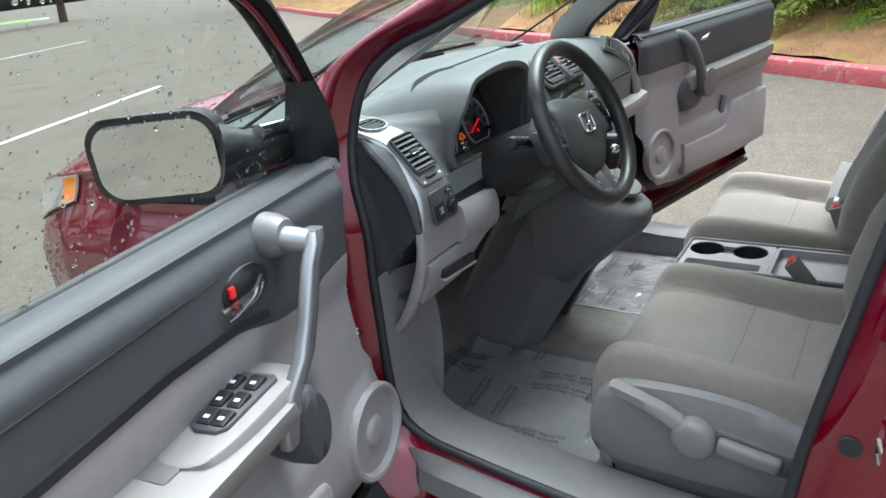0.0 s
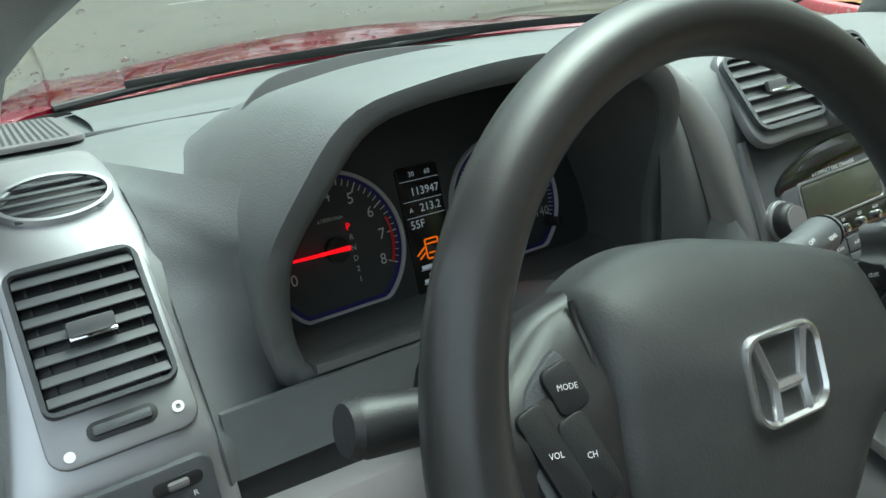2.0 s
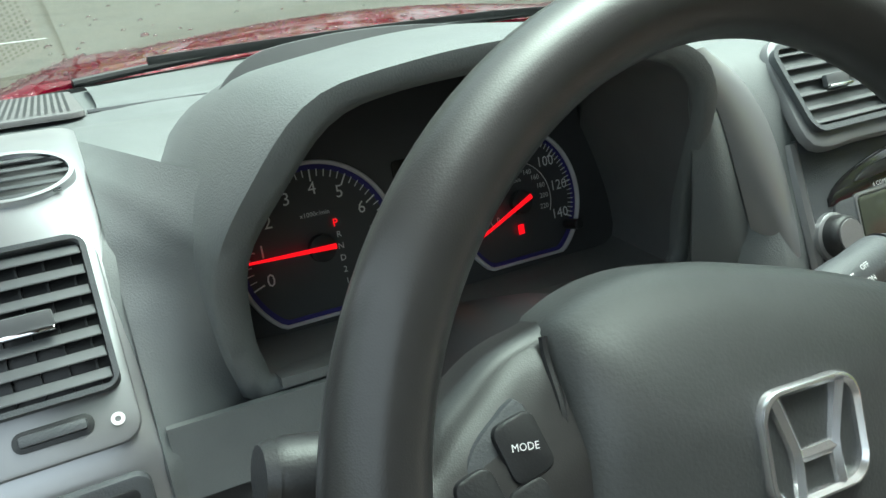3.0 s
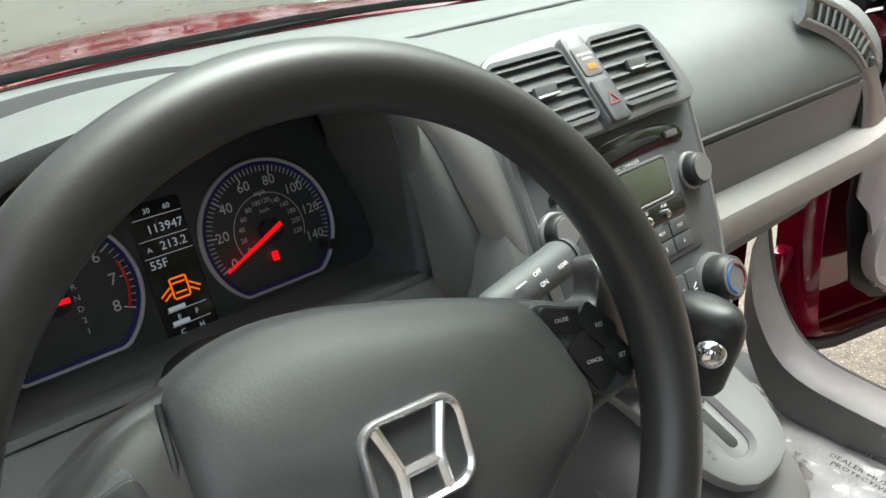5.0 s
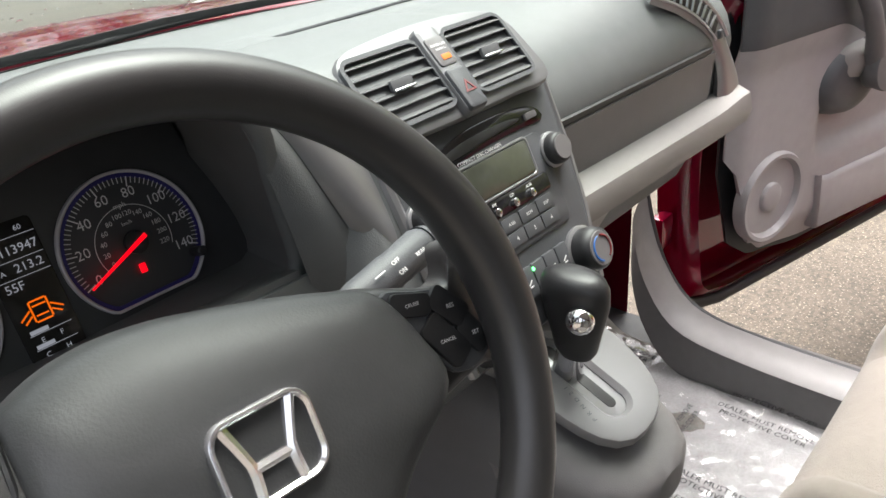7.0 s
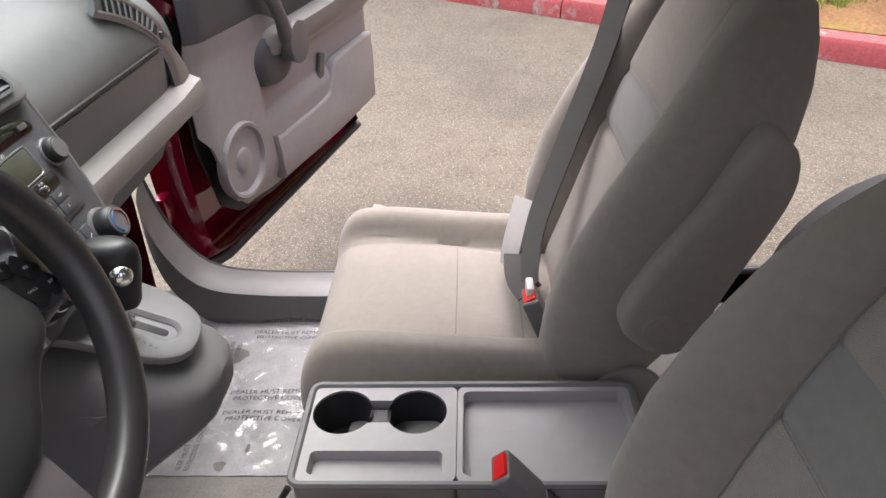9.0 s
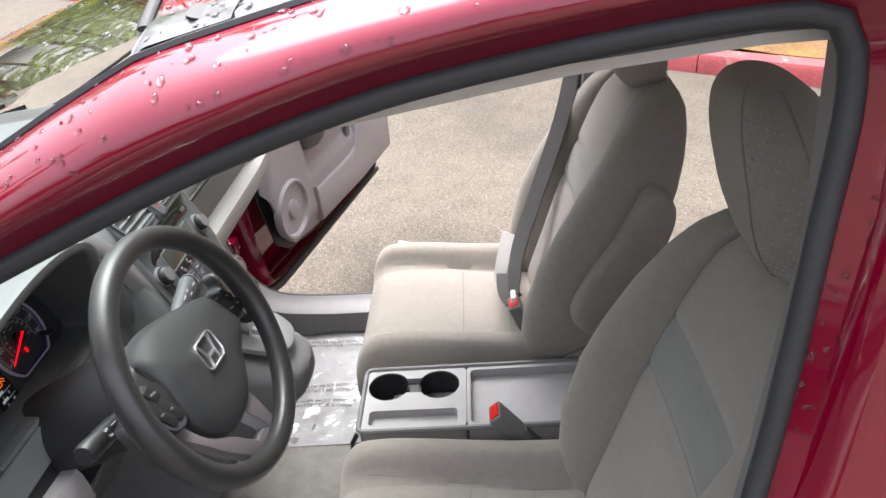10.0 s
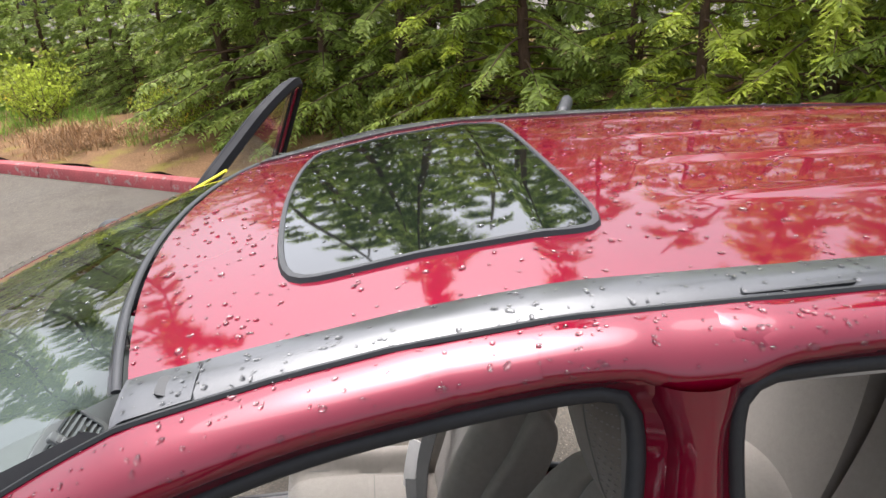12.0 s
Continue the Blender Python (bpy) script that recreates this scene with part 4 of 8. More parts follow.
dpart("ledge_joint", tube([(x, 0.664, 1.1625) for x in np.linspace(-0.56, 0.56, 30)], 0.003, 6), M_LOWER)

# left pod: satin silver panel with two vents
POD_UP = Vector((0, 0.66, 0.75)).normalized()
pod_path = spline([(0.488, 1.185), (0.433, 1.190), (0.383, 1.189), (0.348, 1.181), (0.303, 1.166), (0.265, 1.132), (0.225, 1.082), (0.211, 1.060), (0.202, 1.026), (0.201, 0.996)], 90)


def pod_pt(u, v):
    y, z = pod_path[min(int(round(u * 89)), 89)]
    xl, xr = -0.674 - 0.026 * smooth(0.55, 1.0, u), -0.578 + 0.004 * smooth(0.5, 1.0, u)
    fall = abs(2 * v - 1) ** 8
    return (xl + (xr - xl) * v, y - 0.002 + 0.006 * fall, z + 0.004 - 0.006 * fall)


pod_sheet = sheet(pod_pt, 89, 60, 0.010)
OVAL = (-0.620, 0.355)
bmesh.ops.delete(pod_sheet, geom=[f for f in pod_sheet.faces if ((f.calc_center_median().x - OVAL[0]) / 0.033) ** 2 + ((f.calc_center_median().y - OVAL[1]) / 0.025) ** 2 < 1 and f.calc_center_median().z > 1.15], context="FACES")
dpart("pod_panel", pod_sheet, M_SILVER, "satin silver trim panel")
air_vent(dash, axes((OVAL[0], OVAL[1], 1.1840), (1, 0, 0), (0, 1, 0.30)), ellipse(0.066, 0.050, 40), 5, 0.066, 0.050, M_SILVER, M_LOWER, tab=False, rim=0.003, vanes=0, tilt=0, thin=True, slat_h=0.0042, label="small oval demister vent").matrix_parent_inverse = Matrix.Translation(-dash.location)
m = axes((-0.625, 0.2620, 1.1300), (1, 0, 0), POD_UP)
dpart("vent_surround", plate(rounded(0.082, 0.118, 0.012, 5, 0, -0.012), 0.0035, 0.002, m @ Matrix.Translation((0, 0, 0.001))), M_DKSILVER)
v = air_vent(dash, m @ Matrix.Translation((0, 0.002, 0.0035)), rounded(0.067, 0.083, 0.006, 4), 7, 0.067, 0.083, M_LOWER, M_SLAT, rim=0.003, vanes=5, tilt=-32, thin=True, slat_h=0.0078)
v.matrix_parent_inverse = Matrix.Translation(-dash.location)
dpart("vent_wheel_slot", plate(rounded(0.038, 0.011, 0.005, 4), 0.001, 0.0003, m @ Matrix.Translation((0.0, -0.0555, 0.0045))), M_BLACK)
dpart("vent_wheel", box(0.032, 0.006, 0.005, 0.002, m @ Matrix.Translation((0.0, -0.0555, 0.006))), M_LOWER)
dpart("vent_mark", lathe([(0.003, 0), (0.003, 0.001)], 14, m @ Matrix.Translation((-0.030, -0.064, 0.0045))), M_WHITE)
dpart("vent_mark", plate(ellipse(0.007, 0.007, 14), 0.001, 0.0002, m @ Matrix.Translation((0.030, -0.058, 0.0045)), hole=ellipse(0.003, 0.003, 14)), M_WHITE)
# switch panel let into the foot of the pod
m = axes((-0.629, 0.1990, 1.033), (1, 0, 0), (0, 0.13, 0.99))
dpart("switch_panel", plate(rounded(0.084, 0.068, 0.008, 5), 0.005, 0.002, m), M_LOWER, "dark switch panel")
dpart("stability_switch", plate(rounded(0.034, 0.034, 0.005, 4), 0.004, 0.002, m @ Matrix.Translation((-0.020, -0.008, 0.005))), M_BLACK)
for t, h in (("VSA", -0.004), ("OFF", -0.012)):
    dpart("switch_print", lettering(t, 0.0075, m @ Matrix.Translation((-0.020, h, 0.0092))), M_WHITE)
for t, x in (("L", 0.013), ("R", 0.029)):
    dpart("switch_print", lettering(t, 0.005, m @ Matrix.Translation((x, 0.0125, 0.0052))), M_WHITE)
dpart("mirror_knob", lathe([(0.016, 0), (0.016, 0.003), (0.012, 0.004), (0.011, 0.010), (0.008, 0.011)], 28, m @ Matrix.Translation((0.021, -0.010, 0.005))), M_BLACK)
dpart("mirror_slider", plate(rounded(0.028, 0.009, 0.004, 4), 0.001, 0.0003, m @ Matrix.Translation((0.021, 0.0225, 0.005))), M_BLACK)
dpart("mirror_slider", box(0.012, 0.005, 0.005, 0.002, m @ Matrix.Translation((0.021, 0.0225, 0.0065))), M_MIDGREY)
# pale strip and lower knee panel on the driver's side
strip = [[(x - 0.008, 0.195 + dy, 0.979 - 0.07 * (x + 0.60) + dz) for dy, dz in ((-0.009, 0.036), (-0.014, 0.026), (-0.018, 0.0), (-0.016, -0.030), (-0.004, -0.046), (0.05, -0.05), (0.05, 0.032))] for x in np.linspace(-0.575, -0.430, 14)]
dpart("knee_strip", loft(strip), M_GREY, "pale grey trim strip")
foot_z = lambda x: 0.838 + 0.052 * smooth(-0.56, -0.42, x)  # noqa: E731
dpart("knee_panel", sheet(lambda u, v: ((x := -0.705 + 0.295 * v), 0.198 + 0.030 * u ** 2, 0.926 - (0.926 - foot_z(x)) * u), 14, 24, 0.012), M_GREY, "light grey lower dash panel")
dpart("knee_underside", sheet(lambda u, v: ((x := -0.700 + 0.40 * v), 0.236 + 0.28 * u, foot_z(x) - 0.004 + 0.03 * u), 8, 16, 0.008), M_LOWER, "dark underside of the dash")
dpart("pod_foot", sheet(lambda u, v: (-0.703 + 0.125 * v, 0.203 + 0.004 * u, 1.000 - 0.070 * u), 6, 10, 0.012), M_GREY)
# no opening is cut: a solid black block paints the pocket's shade
dpart("coin_pocket", box(0.125, 0.02, 0.020, 0.005, Matrix.Translation((-0.598, 0.2025, 0.884)) @ pose(0, 0, 0, 0, 5, 0)), M_BLACK, "black block for the shade inside the coin pocket")
dpart("pocket_lip", box(0.130, 0.016, 0.007, 0.003, Matrix.Translation((-0.598, 0.200, 0.872)) @ pose(0, 0, 0, 0, 5, 0)), M_GREY)
dpart("knee_panel", sheet(lambda u, v: (-0.30 + 0.22 * v, 0.22 + 0.18 * u, 0.93 - 0.32 * u + 0.02 * math.sin(3 * v)), 10, 10, 0.012), M_MIDGREY)
# side cheek of the dash by the door
dpart("end_trim", tube([(-0.714 + 0.030 * smooth(0.29, 0.34, y), y - 0.003, z) for y, z in spline([(0.345, 1.172), (0.32, 1.166), (0.29, 1.154), (0.233, 1.086), (0.207, 1.0)], 30)], 0.007, 8), M_LOWER)
dpart("end_trim", tube([(-0.714, y - 0.003, z) for y, z in spline([(0.207, 1.0), (0.209, 0.95), (0.222, 0.90), (0.255, 0.83), (0.30, 0.77)], 24)], [0.008 + 0.005 * math.sin(math.pi * k / 23) for k in range(24)], 10), M_GREY, "light grey rim of the dash end")

# instrument hood
LIP = [(-0.375, 1.246), (-0.44, 1.242), (-0.472, 1.232), (-0.497, 1.205), (-0.517, 1.170), (-0.519, 1.130), (-0.513, 1.085), (-0.495, 1.074), (-0.36, 1.067), (-0.25, 1.063),
       (-0.197, 1.063), (-0.191, 1.09), (-0.200, 1.13), (-0.213, 1.17), (-0.222, 1.205), (-0.245, 1.230), (-0.30, 1.243)]
lip = spline(LIP, 90, closed=True)
cl = np.array([-0.355, 1.15])


def hood_ring(y, grow, rise, sink=0.0):
    out = []
    for p in lip:
        d = (p - cl) / np.linalg.norm(p - cl)
        q = p + d * grow * (1 + 0.3 * smooth(-0.42, -0.50, p[0]))
        top = smooth(1.09, 1.22, p[1])
        out.append((q[0], y - 0.018 * top + 0.022 * (1 - top), q[1] + rise * top - sink * top))
    return out


dpart("hood_lining", loft([hood_ring(0.335, 0.006, -0.014), hood_ring(0.265, 0.002, -0.006), hood_ring(0.214, -0.001, 0)], caps=False), M_HOODIN, "charcoal lining of the instrument hood")
dpart("gauge_hood", loft([hood_ring(0.214, -0.001, 0), hood_ring(0.208, -0.0005, 0), hood_ring(0.204, 0.004, 0.002), hood_ring(0.205, 0.012, 0.003), hood_ring(0.212, 0.0145, 0.002), hood_ring(0.25, 0.0165, 0.000), hood_ring(0.31, 0.019, -0.008), hood_ring(0.38, 0.021, -0.024), hood_ring(0.45, 0.023, -0.046), hood_ring(0.54, 0.023, -0.078), hood_ring(0.62, 0.02, -0.115)], caps=False), M_DASH, "dark grey instrument hood", sharp=60)



def face_pt(u, v):
    """Fillet from the edge of the silver pod to the flank of the instrument hood."""
    z = 1.205 - 0.155 * u
    top = smooth(1.09, 1.22, z)
    inner = np.array([float(np.interp(z, [1.050, 1.10, 1.17, 1.205], [-0.520, -0.529, -0.529, -0.508])), 0.218 - 0.018 * top + 0.022 * (1 - top), z])
    k = [0.0, 0.16, 0.32, 0.50, 0.72, 0.88, 1.0]
    outer = np.array([-0.578, float(np.interp(u, k, [0.430, 0.355, 0.303, 0.262, 0.224, 0.207, 0.203])), float(np.interp(u, k, [1.189, 1.183, 1.166, 1.132, 1.082, 1.057, 1.033]))])
    w = smooth(0.0, 1.0, v) * 0.5 + v * 0.5
    return tuple(outer * (1 - w) + inner * w)


dpart("hood_face", sheet(face_pt, 30, 24, 0.006), M_DASH, "dark grey front face of the instrument hood")
dpart("hood_sill", sheet(lambda u, v: (-0.574 + 0.423 * v, 0.2155 - 0.009 * u, 1.076 - 0.012 * v - 0.044 * u), 4, 16, 0.006), M_DASH, "lower edge of the instrument hood")
cm = axes((-0.366, 0.302, 1.1175), (1, 0.05, -0.04), (0, 0.3, 0.954)) @ Matrix.Diagonal((1.10, 1.10, 1, 1))
cluster = dpart("gauge_panel", plate([((x + 0.366) / 1.1, (z - 1.117) * 1.05 / 1.1) for x, _, z in hood_ring(0.3, 0.008, 0)], 0.004, 0.001, cm @ Matrix.Translation((0, 0, -0.010))), M_CLUSTER, "black instrument panel")
dpart("cluster_shelf", sheet(lambda u, v: (-0.508 + 0.315 * v, 0.219 + 0.075 * u, 1.076 - 0.011 * v - 0.022 * u), 4, 12, 0.006), M_HOODIN)


def dial(cx, r, label):
    """A round gauge with a flat foot, in the cluster's plane."""
    o = []
    for k in range(72):
        a = 2 * math.pi * k / 72
        x, y = r * math.cos(a), r * math.sin(a)
        o.append((cx + x, max(y, -0.80 * r)))
    inner = [(cx + (x - cx) * 0.955, y * 0.955) for x, y in o]
    g = part("dial", plate(o, 0.005, 0.001, cm @ Matrix.Translation((0, 0, -0.006)), hole=inner), M_RING, cluster, label)
    part("blue_ring", plate(inner, 0.0012, 0.0003, cm @ Matrix.Translation((0, 0, -0.0055)), hole=[(cx + (x - cx) * 0.935, y * 0.935) for x, y in inner]), M_BLUE, g)
    return g


def needle(g, cx, r, angle):
    a = radians(angle)
    d = Vector((math.cos(a), math.sin(a), 0))
    q = Vector((-d.y, d.x, 0))
    bm = bmesh.new()
    pts = [Vector((cx, 0, 0.002)) + d * (-0.008) + q * 0.0016, Vector((cx, 0, 0.002)) + d * r * 0.86 + q * 0.0007, Vector((cx, 0, 0.002)) + d * r * 0.86 - q * 0.0007, Vector((cx, 0, 0.002)) + d * (-0.008) - q * 0.0016]
    rings = [[cm @ (p + Vector((0, 0, h))) for p in pts] for h in (0, 0.0012)]
    part("needle", loft(rings), M_NEEDLE, g, "lit red needle")
    part("hub", lathe([(0.0085, -0.004), (0.0085, 0.001), (0.006, 0.0018)], 24, cm @ Matrix.Translation((cx, 0, 0))), M_BLACK, g)


def ticks(g, cx, r, start, step, count, major, mat, long=0.0075, wide=0.0009):
    bm = bmesh.new()
    for i in range(count):
        a = radians(start - step * i)
        big = i % major == 0
        n = long if big else long * 0.6
        m = cm @ Matrix.Translation((cx, 0, -0.0036)) @ pose(0, 0, 0, 0, 0, math.degrees(a)) @ Matrix.Translation((r * 0.90 - n / 2, 0, 0))
        bm = box(n, wide if big else wide * 0.6, 0.0004, 0, m, 1, bm)
    part("ticks", bm, mat, g)


R_DIAL = 0.0545
SP, TA = 0.077, -0.076
g = dial(SP, R_DIAL, "round speedometer with a silver rim")
ticks(g, SP, R_DIAL, 204, 1.62 * 2.5, 57, 8, M_WHITE)
bm = bmesh.new()
for v in range(0, 141, 20):
    a = radians(204 - 1.62 * v)
    lettering(str(v), 0.0105, cm @ Matrix.Translation((SP + 0.0375 * math.cos(a), 0.0375 * math.sin(a), -0.0036)), bm)
for v in range(0, 221, 20):
    a = radians(204 - 1.62 * v / 1.609)
    lettering(str(v), 0.0052, cm @ Matrix.Translation((SP + 0.0225 * math.cos(a), 0.0225 * math.sin(a), -0.0036)), bm)
lettering("mph", 0.0055, cm @ Matrix.Translation((SP, 0.029, -0.0036)), bm)
lettering("km/h", 0.004, cm @ Matrix.Translation((SP, 0.0155, -0.0036)), bm)
part("numerals", bm, M_WHITE, g, "white numerals", recalc=True)
part("km_ring", tube([cm @ Vector((SP + 0.0285 * math.cos(a), 0.0285 * math.sin(a), -0.0036)) for a in np.linspace(radians(206), radians(-22), 40)], 0.0003, 4), M_WHITE, g)
needle(g, SP, R_DIAL, 204)
part("belt_warning", box(0.005, 0.007, 0.0006, 0.0015, cm @ Matrix.Translation((SP - 0.002, -0.0195, -0.0034))), M_NEEDLE, g, "lit red seat belt warning lamp")
part("trip_button", lathe([(0.004, 0), (0.004, 0.016), (0.003, 0.017)], 16, cm @ Matrix.Translation((SP + 0.040, -0.024, -0.004))), M_BLACK, g)
g = dial(TA, R_DIAL, "round rev counter with a silver rim")
ticks(g, TA, R_DIAL, 200, 28 / 5, 41, 5, M_WHITE)
part("red_zone", tube([cm @ Vector((TA + 0.045 * math.cos(a), 0.045 * math.sin(a), -0.0034)) for a in np.linspace(radians(200 - 28 * 6.5), radians(200 - 28 * 8), 16)], 0.0012, 4), M_RED, g)
bm = bmesh.new()
for v in range(0, 9):
    a = radians(200 - 28 * v)
    lettering(str(v), 0.0112, cm @ Matrix.Translation((TA + 0.0370 * math.cos(a), 0.0370 * math.sin(a), -0.0036)), bm)
lettering("x1000r/min", 0.0042, cm @ Matrix.Translation((TA, 0.0215, -0.0036)), bm)
for i, c in enumerate("RND21"):
    lettering(c, 0.0055, cm @ Matrix.Translation((TA + 0.013, 0.006 - 0.0075 * i, -0.0036)), bm)
part("numerals", bm, M_WHITE, g, "white numerals")
part("gear_lamp", lettering("P", 0.007, cm @ Matrix.Translation((TA + 0.012, 0.0135, -0.0034))), M_NEEDLE, g, "lit red gear lamp")
needle(g, TA, R_DIAL, 179)
lcd = part("display", plate(rounded(0.037, 0.098, 0.003, 2, 0.0005, -0.004), 0.0015, 0.0004, cm @ Matrix.Translation((0, 0, -0.0058))), M_SCREEN, cluster, "upright information display")
z = -0.0040
for name, text, size, x, y in (("odometer", "113947", 0.0085, 0.004, 0.026), ("trip_meter", "213.2", 0.0085, 0.006, 0.0135), ("trip_letter", "A", 0.005, -0.011, 0.013), ("thermometer", "55F", 0.0085, -0.008, 0.002),
                               ("economy_scale", "30      60", 0.0052, 0.002, 0.039), ("fuel_scale", "E       F", 0.0052, 0.0, -0.037), ("heat_scale", "C       H", 0.0052, 0.0, -0.0475)):
    part(name, lettering(text, size, cm @ Matrix.Translation((x, y, z))), M_LITWHITE, lcd)
bm = None
for y, w in ((0.0195, 0.034), (0.0075, 0.034), (0.0345, 0.034), (-0.032, 0.028), (-0.0425, 0.028)):
    bm = box(w, 0.0004, 0.0003, 0, cm @ Matrix.Translation((0.001, y, z)), 1, bm)
for y in (-0.034, -0.0445):
    bm = box(0.012, 0.0028, 0.0003, 0, cm @ Matrix.Translation((-0.006, y + 0.004, z)), 1, bm)
part("scale_mark", bm, M_LITWHITE, lcd, "lit white scale lines")
bm = None
for a, b, c, d in ((-0.004, -0.010, 0.0105, 0.0012), (-0.004, -0.0245, 0.0105, 0.0012)):
    bm = box(c, d, 0.0003, 0, cm @ Matrix.Translation((0.0005, b, z)), 1, bm)
for x, y, l, r in ((-0.0052, -0.017, 0.014, 90), (0.0062, -0.017, 0.014, 90), (0.0005, -0.0135, 0.009, 0), (-0.010, -0.018, 0.009, 35), (0.011, -0.018, 0.009, -35), (-0.009, -0.0215, 0.007, 35), (0.010, -0.0215, 0.007, -35), (0.0005, -0.0205, 0.008, 0)):
    bm = box(l, 0.0011, 0.0003, 0, cm @ Matrix.Translation((x, y, z)) @ pose(0, 0, 0, 0, 0, r), 1, bm)
part("door_warning", bm, M_ORANGE, lcd, "lit orange open-door symbol")

# cheek between gauges and centre stack
CHEEK = [[(-0.240, 0.190, 1.238), (-0.222, 0.200, 1.200), (-0.205, 0.206, 1.140), (-0.186, 0.215, 1.045)],
         [(-0.222, 0.206, 1.234), (-0.190, 0.204, 1.190), (-0.165, 0.198, 1.130), (-0.130, 0.190, 1.040)],
         [(-0.155, 0.255, 1.222), (-0.122, 0.240, 1.195), (-0.106, 0.214, 1.150), (-0.100, 0.165, 1.040)]]
cheek_lines = [spline(c, 25) for c in CHEEK]


def cheek_pt(u, v):
    """From the rim of the gauge opening (v = 0) over a joint (v = 0.45) to the vent panel (v = 1)."""
    a, b, c = (np.array(q[int(round(u * 24))]) for q in cheek_lines)
    q = a + (b - a) * v / 0.45 if v < 0.45 else b + (c - b) * (v - 0.45) / 0.55
    return tuple(q + np.array([-0.4, -0.8, 0.3]) * (0.006 * math.sin(math.pi * v / 0.45) if v < 0.45 else 0.016 * math.sin(math.pi * (v - 0.45) / 0.55) ** 0.8))


dpart("stack_cheek", sheet(lambda u, v: cheek_pt(u, 0.44 * v), 24, 8, 0.006), M_DASH, "charcoal cheek panel")
dpart("stack_cheek", sheet(lambda u, v: cheek_pt(u, 0.455 + 0.545 * v), 24, 12, 0.008), M_DKSILVER, "satin grey cheek band")
dpart("column_surround", sheet(lambda u, v: (-0.584 + 0.459 * v, 0.212 - 0.006 * u - 0.054 * u * smooth(0.30, 0.9, v), 1.035 - 0.034 * u - 0.014 * v - 0.05 * u * smooth(0.3, 0.6, v)), 8, 20, 0.008), M_BLACK)

# centre stack
sm = axes((0.004, 0.175, 1.085), (1, 0, 0), (0, 0.40, 0.917))
vm = axes((0.006, 0.220, 1.186), (1, 0, 0), (0, 0.68, 0.733))
sil = [(-0.114, -0.046), (-0.116, 0.0), (-0.112, 0.030), (-0.096, 0.046), (-0.05, 0.052), (0.0, 0.054), (0.05, 0.052), (0.092, 0.045), (0.112, 0.030), (0.120, 0.0), (0.118, -0.046)]
dpart("vent_bezel", plate([tuple(p) for p in spline(sil + [(0.06, -0.049), (0.0, -0.050), (-0.06, -0.049)], 72, closed=True)], 0.008, 0.005, vm @ Matrix.Translation((0, 0, -0.001))), M_BEZEL, "satin graphite vent surround")
for cx, vw in ((-0.065, 0.090), (0.056, 0.084)):
    v = air_vent(dash, vm @ Matrix.Translation((0, 0, 0.004)), rounded(vw, 0.070, 0.010, 5, cx, -0.001), 6, vw, 0.070, M_LOWER, M_SLAT, rim=0.0015, vanes=0, tilt=-44, thin=True, slat_h=0.0066)
    v.matrix_parent_inverse = Matrix.Translation(-dash.location)
dpart("hazard_column", plate(rounded(0.029, 0.094, 0.007, 4, -0.005, -0.004), 0.013, 0.005, vm @ Matrix.Translation((0, 0, 0.004))), M_BEZEL, "satin graphite column between the vents")
dpart("hazard_switch", plate(rounded(0.025, 0.044, 0.004, 4, -0.005, -0.028), 0.020, 0.004, vm), M_LOWER, "hazard switch")
tri = [(-0.005, -0.021), (-0.012, -0.034), (0.002, -0.034)]
dpart("hazard_mark", plate(tri, 0.0006, 0.0001, vm @ Matrix.Translation((0, 0, 0.0201)), hole=[(-0.005, -0.0245), (-0.0092, -0.0323), (-0.0008, -0.0323)]), M_DIMRED, "dim red warning triangle")
dpart("airbag_lamp", plate(rounded(0.023, 0.032, 0.004, 3, -0.005, 0.013), 0.0185, 0.002, vm), M_MIDGREY)
dpart("airbag_off", box(0.011, 0.0055, 0.0006, 0.0008, vm @ Matrix.Translation((-0.004, 0.006, 0.0188))), M_ORANGE, "lit orange airbag-off lamp")
bm = lettering("PASSENGER", 0.0038, vm @ Matrix.Translation((-0.005, 0.019, 0.0186)))
lettering("AIRBAG", 0.0038, vm @ Matrix.Translation((-0.005, 0.0145, 0.0186)), bm)
dpart("airbag_print", bm, M_WHITE)
dpart("stack_face", plate([(-0.112, 0.076), (-0.108, -0.150), (0.100, -0.150), (0.120, -0.05), (0.126, 0.076)], 0.005, 0.003, sm), M_LOWER, "charcoal centre stack face")
dpart("stack_edge", tube([sm @ Vector(p) for p in ((0.128, 0.074, 0.000), (0.126, 0.0, 0.000), (0.118, -0.07, 0.000), (0.100, -0.15, 0.000))], 0.006, 8), M_DKSILVER)
dpart("stack_edge", tube([sm @ Vector(p) for p in ((-0.114, 0.074, 0.000), (-0.112, 0.0, 0.000), (-0.110, -0.07, 0.000), (-0.108, -0.15, 0.000))], 0.006, 8), M_DKSILVER)
dpart("stack_side", sheet(lambda u, v: tuple(sm @ Vector((0.127 - 0.030 * u * u, 0.076 - 0.235 * u, 0.001 - 0.10 * v))), 8, 4, 0.004), M_LOWER)
slot = [(-0.092, 0.020), (-0.080, 0.036), (-0.04, 0.049), (0.0, 0.055), (0.05, 0.055), (0.085, 0.050), (0.100, 0.042), (0.100, 0.030), (0.06, 0.031), (0.0, 0.030), (-0.04, 0.024)]
dpart("disc_slot", plate([tuple(p) for p in spline(slot, 48, closed=True)], 0.007, 0.003, sm), M_GLOSS, "gloss black disc slot")
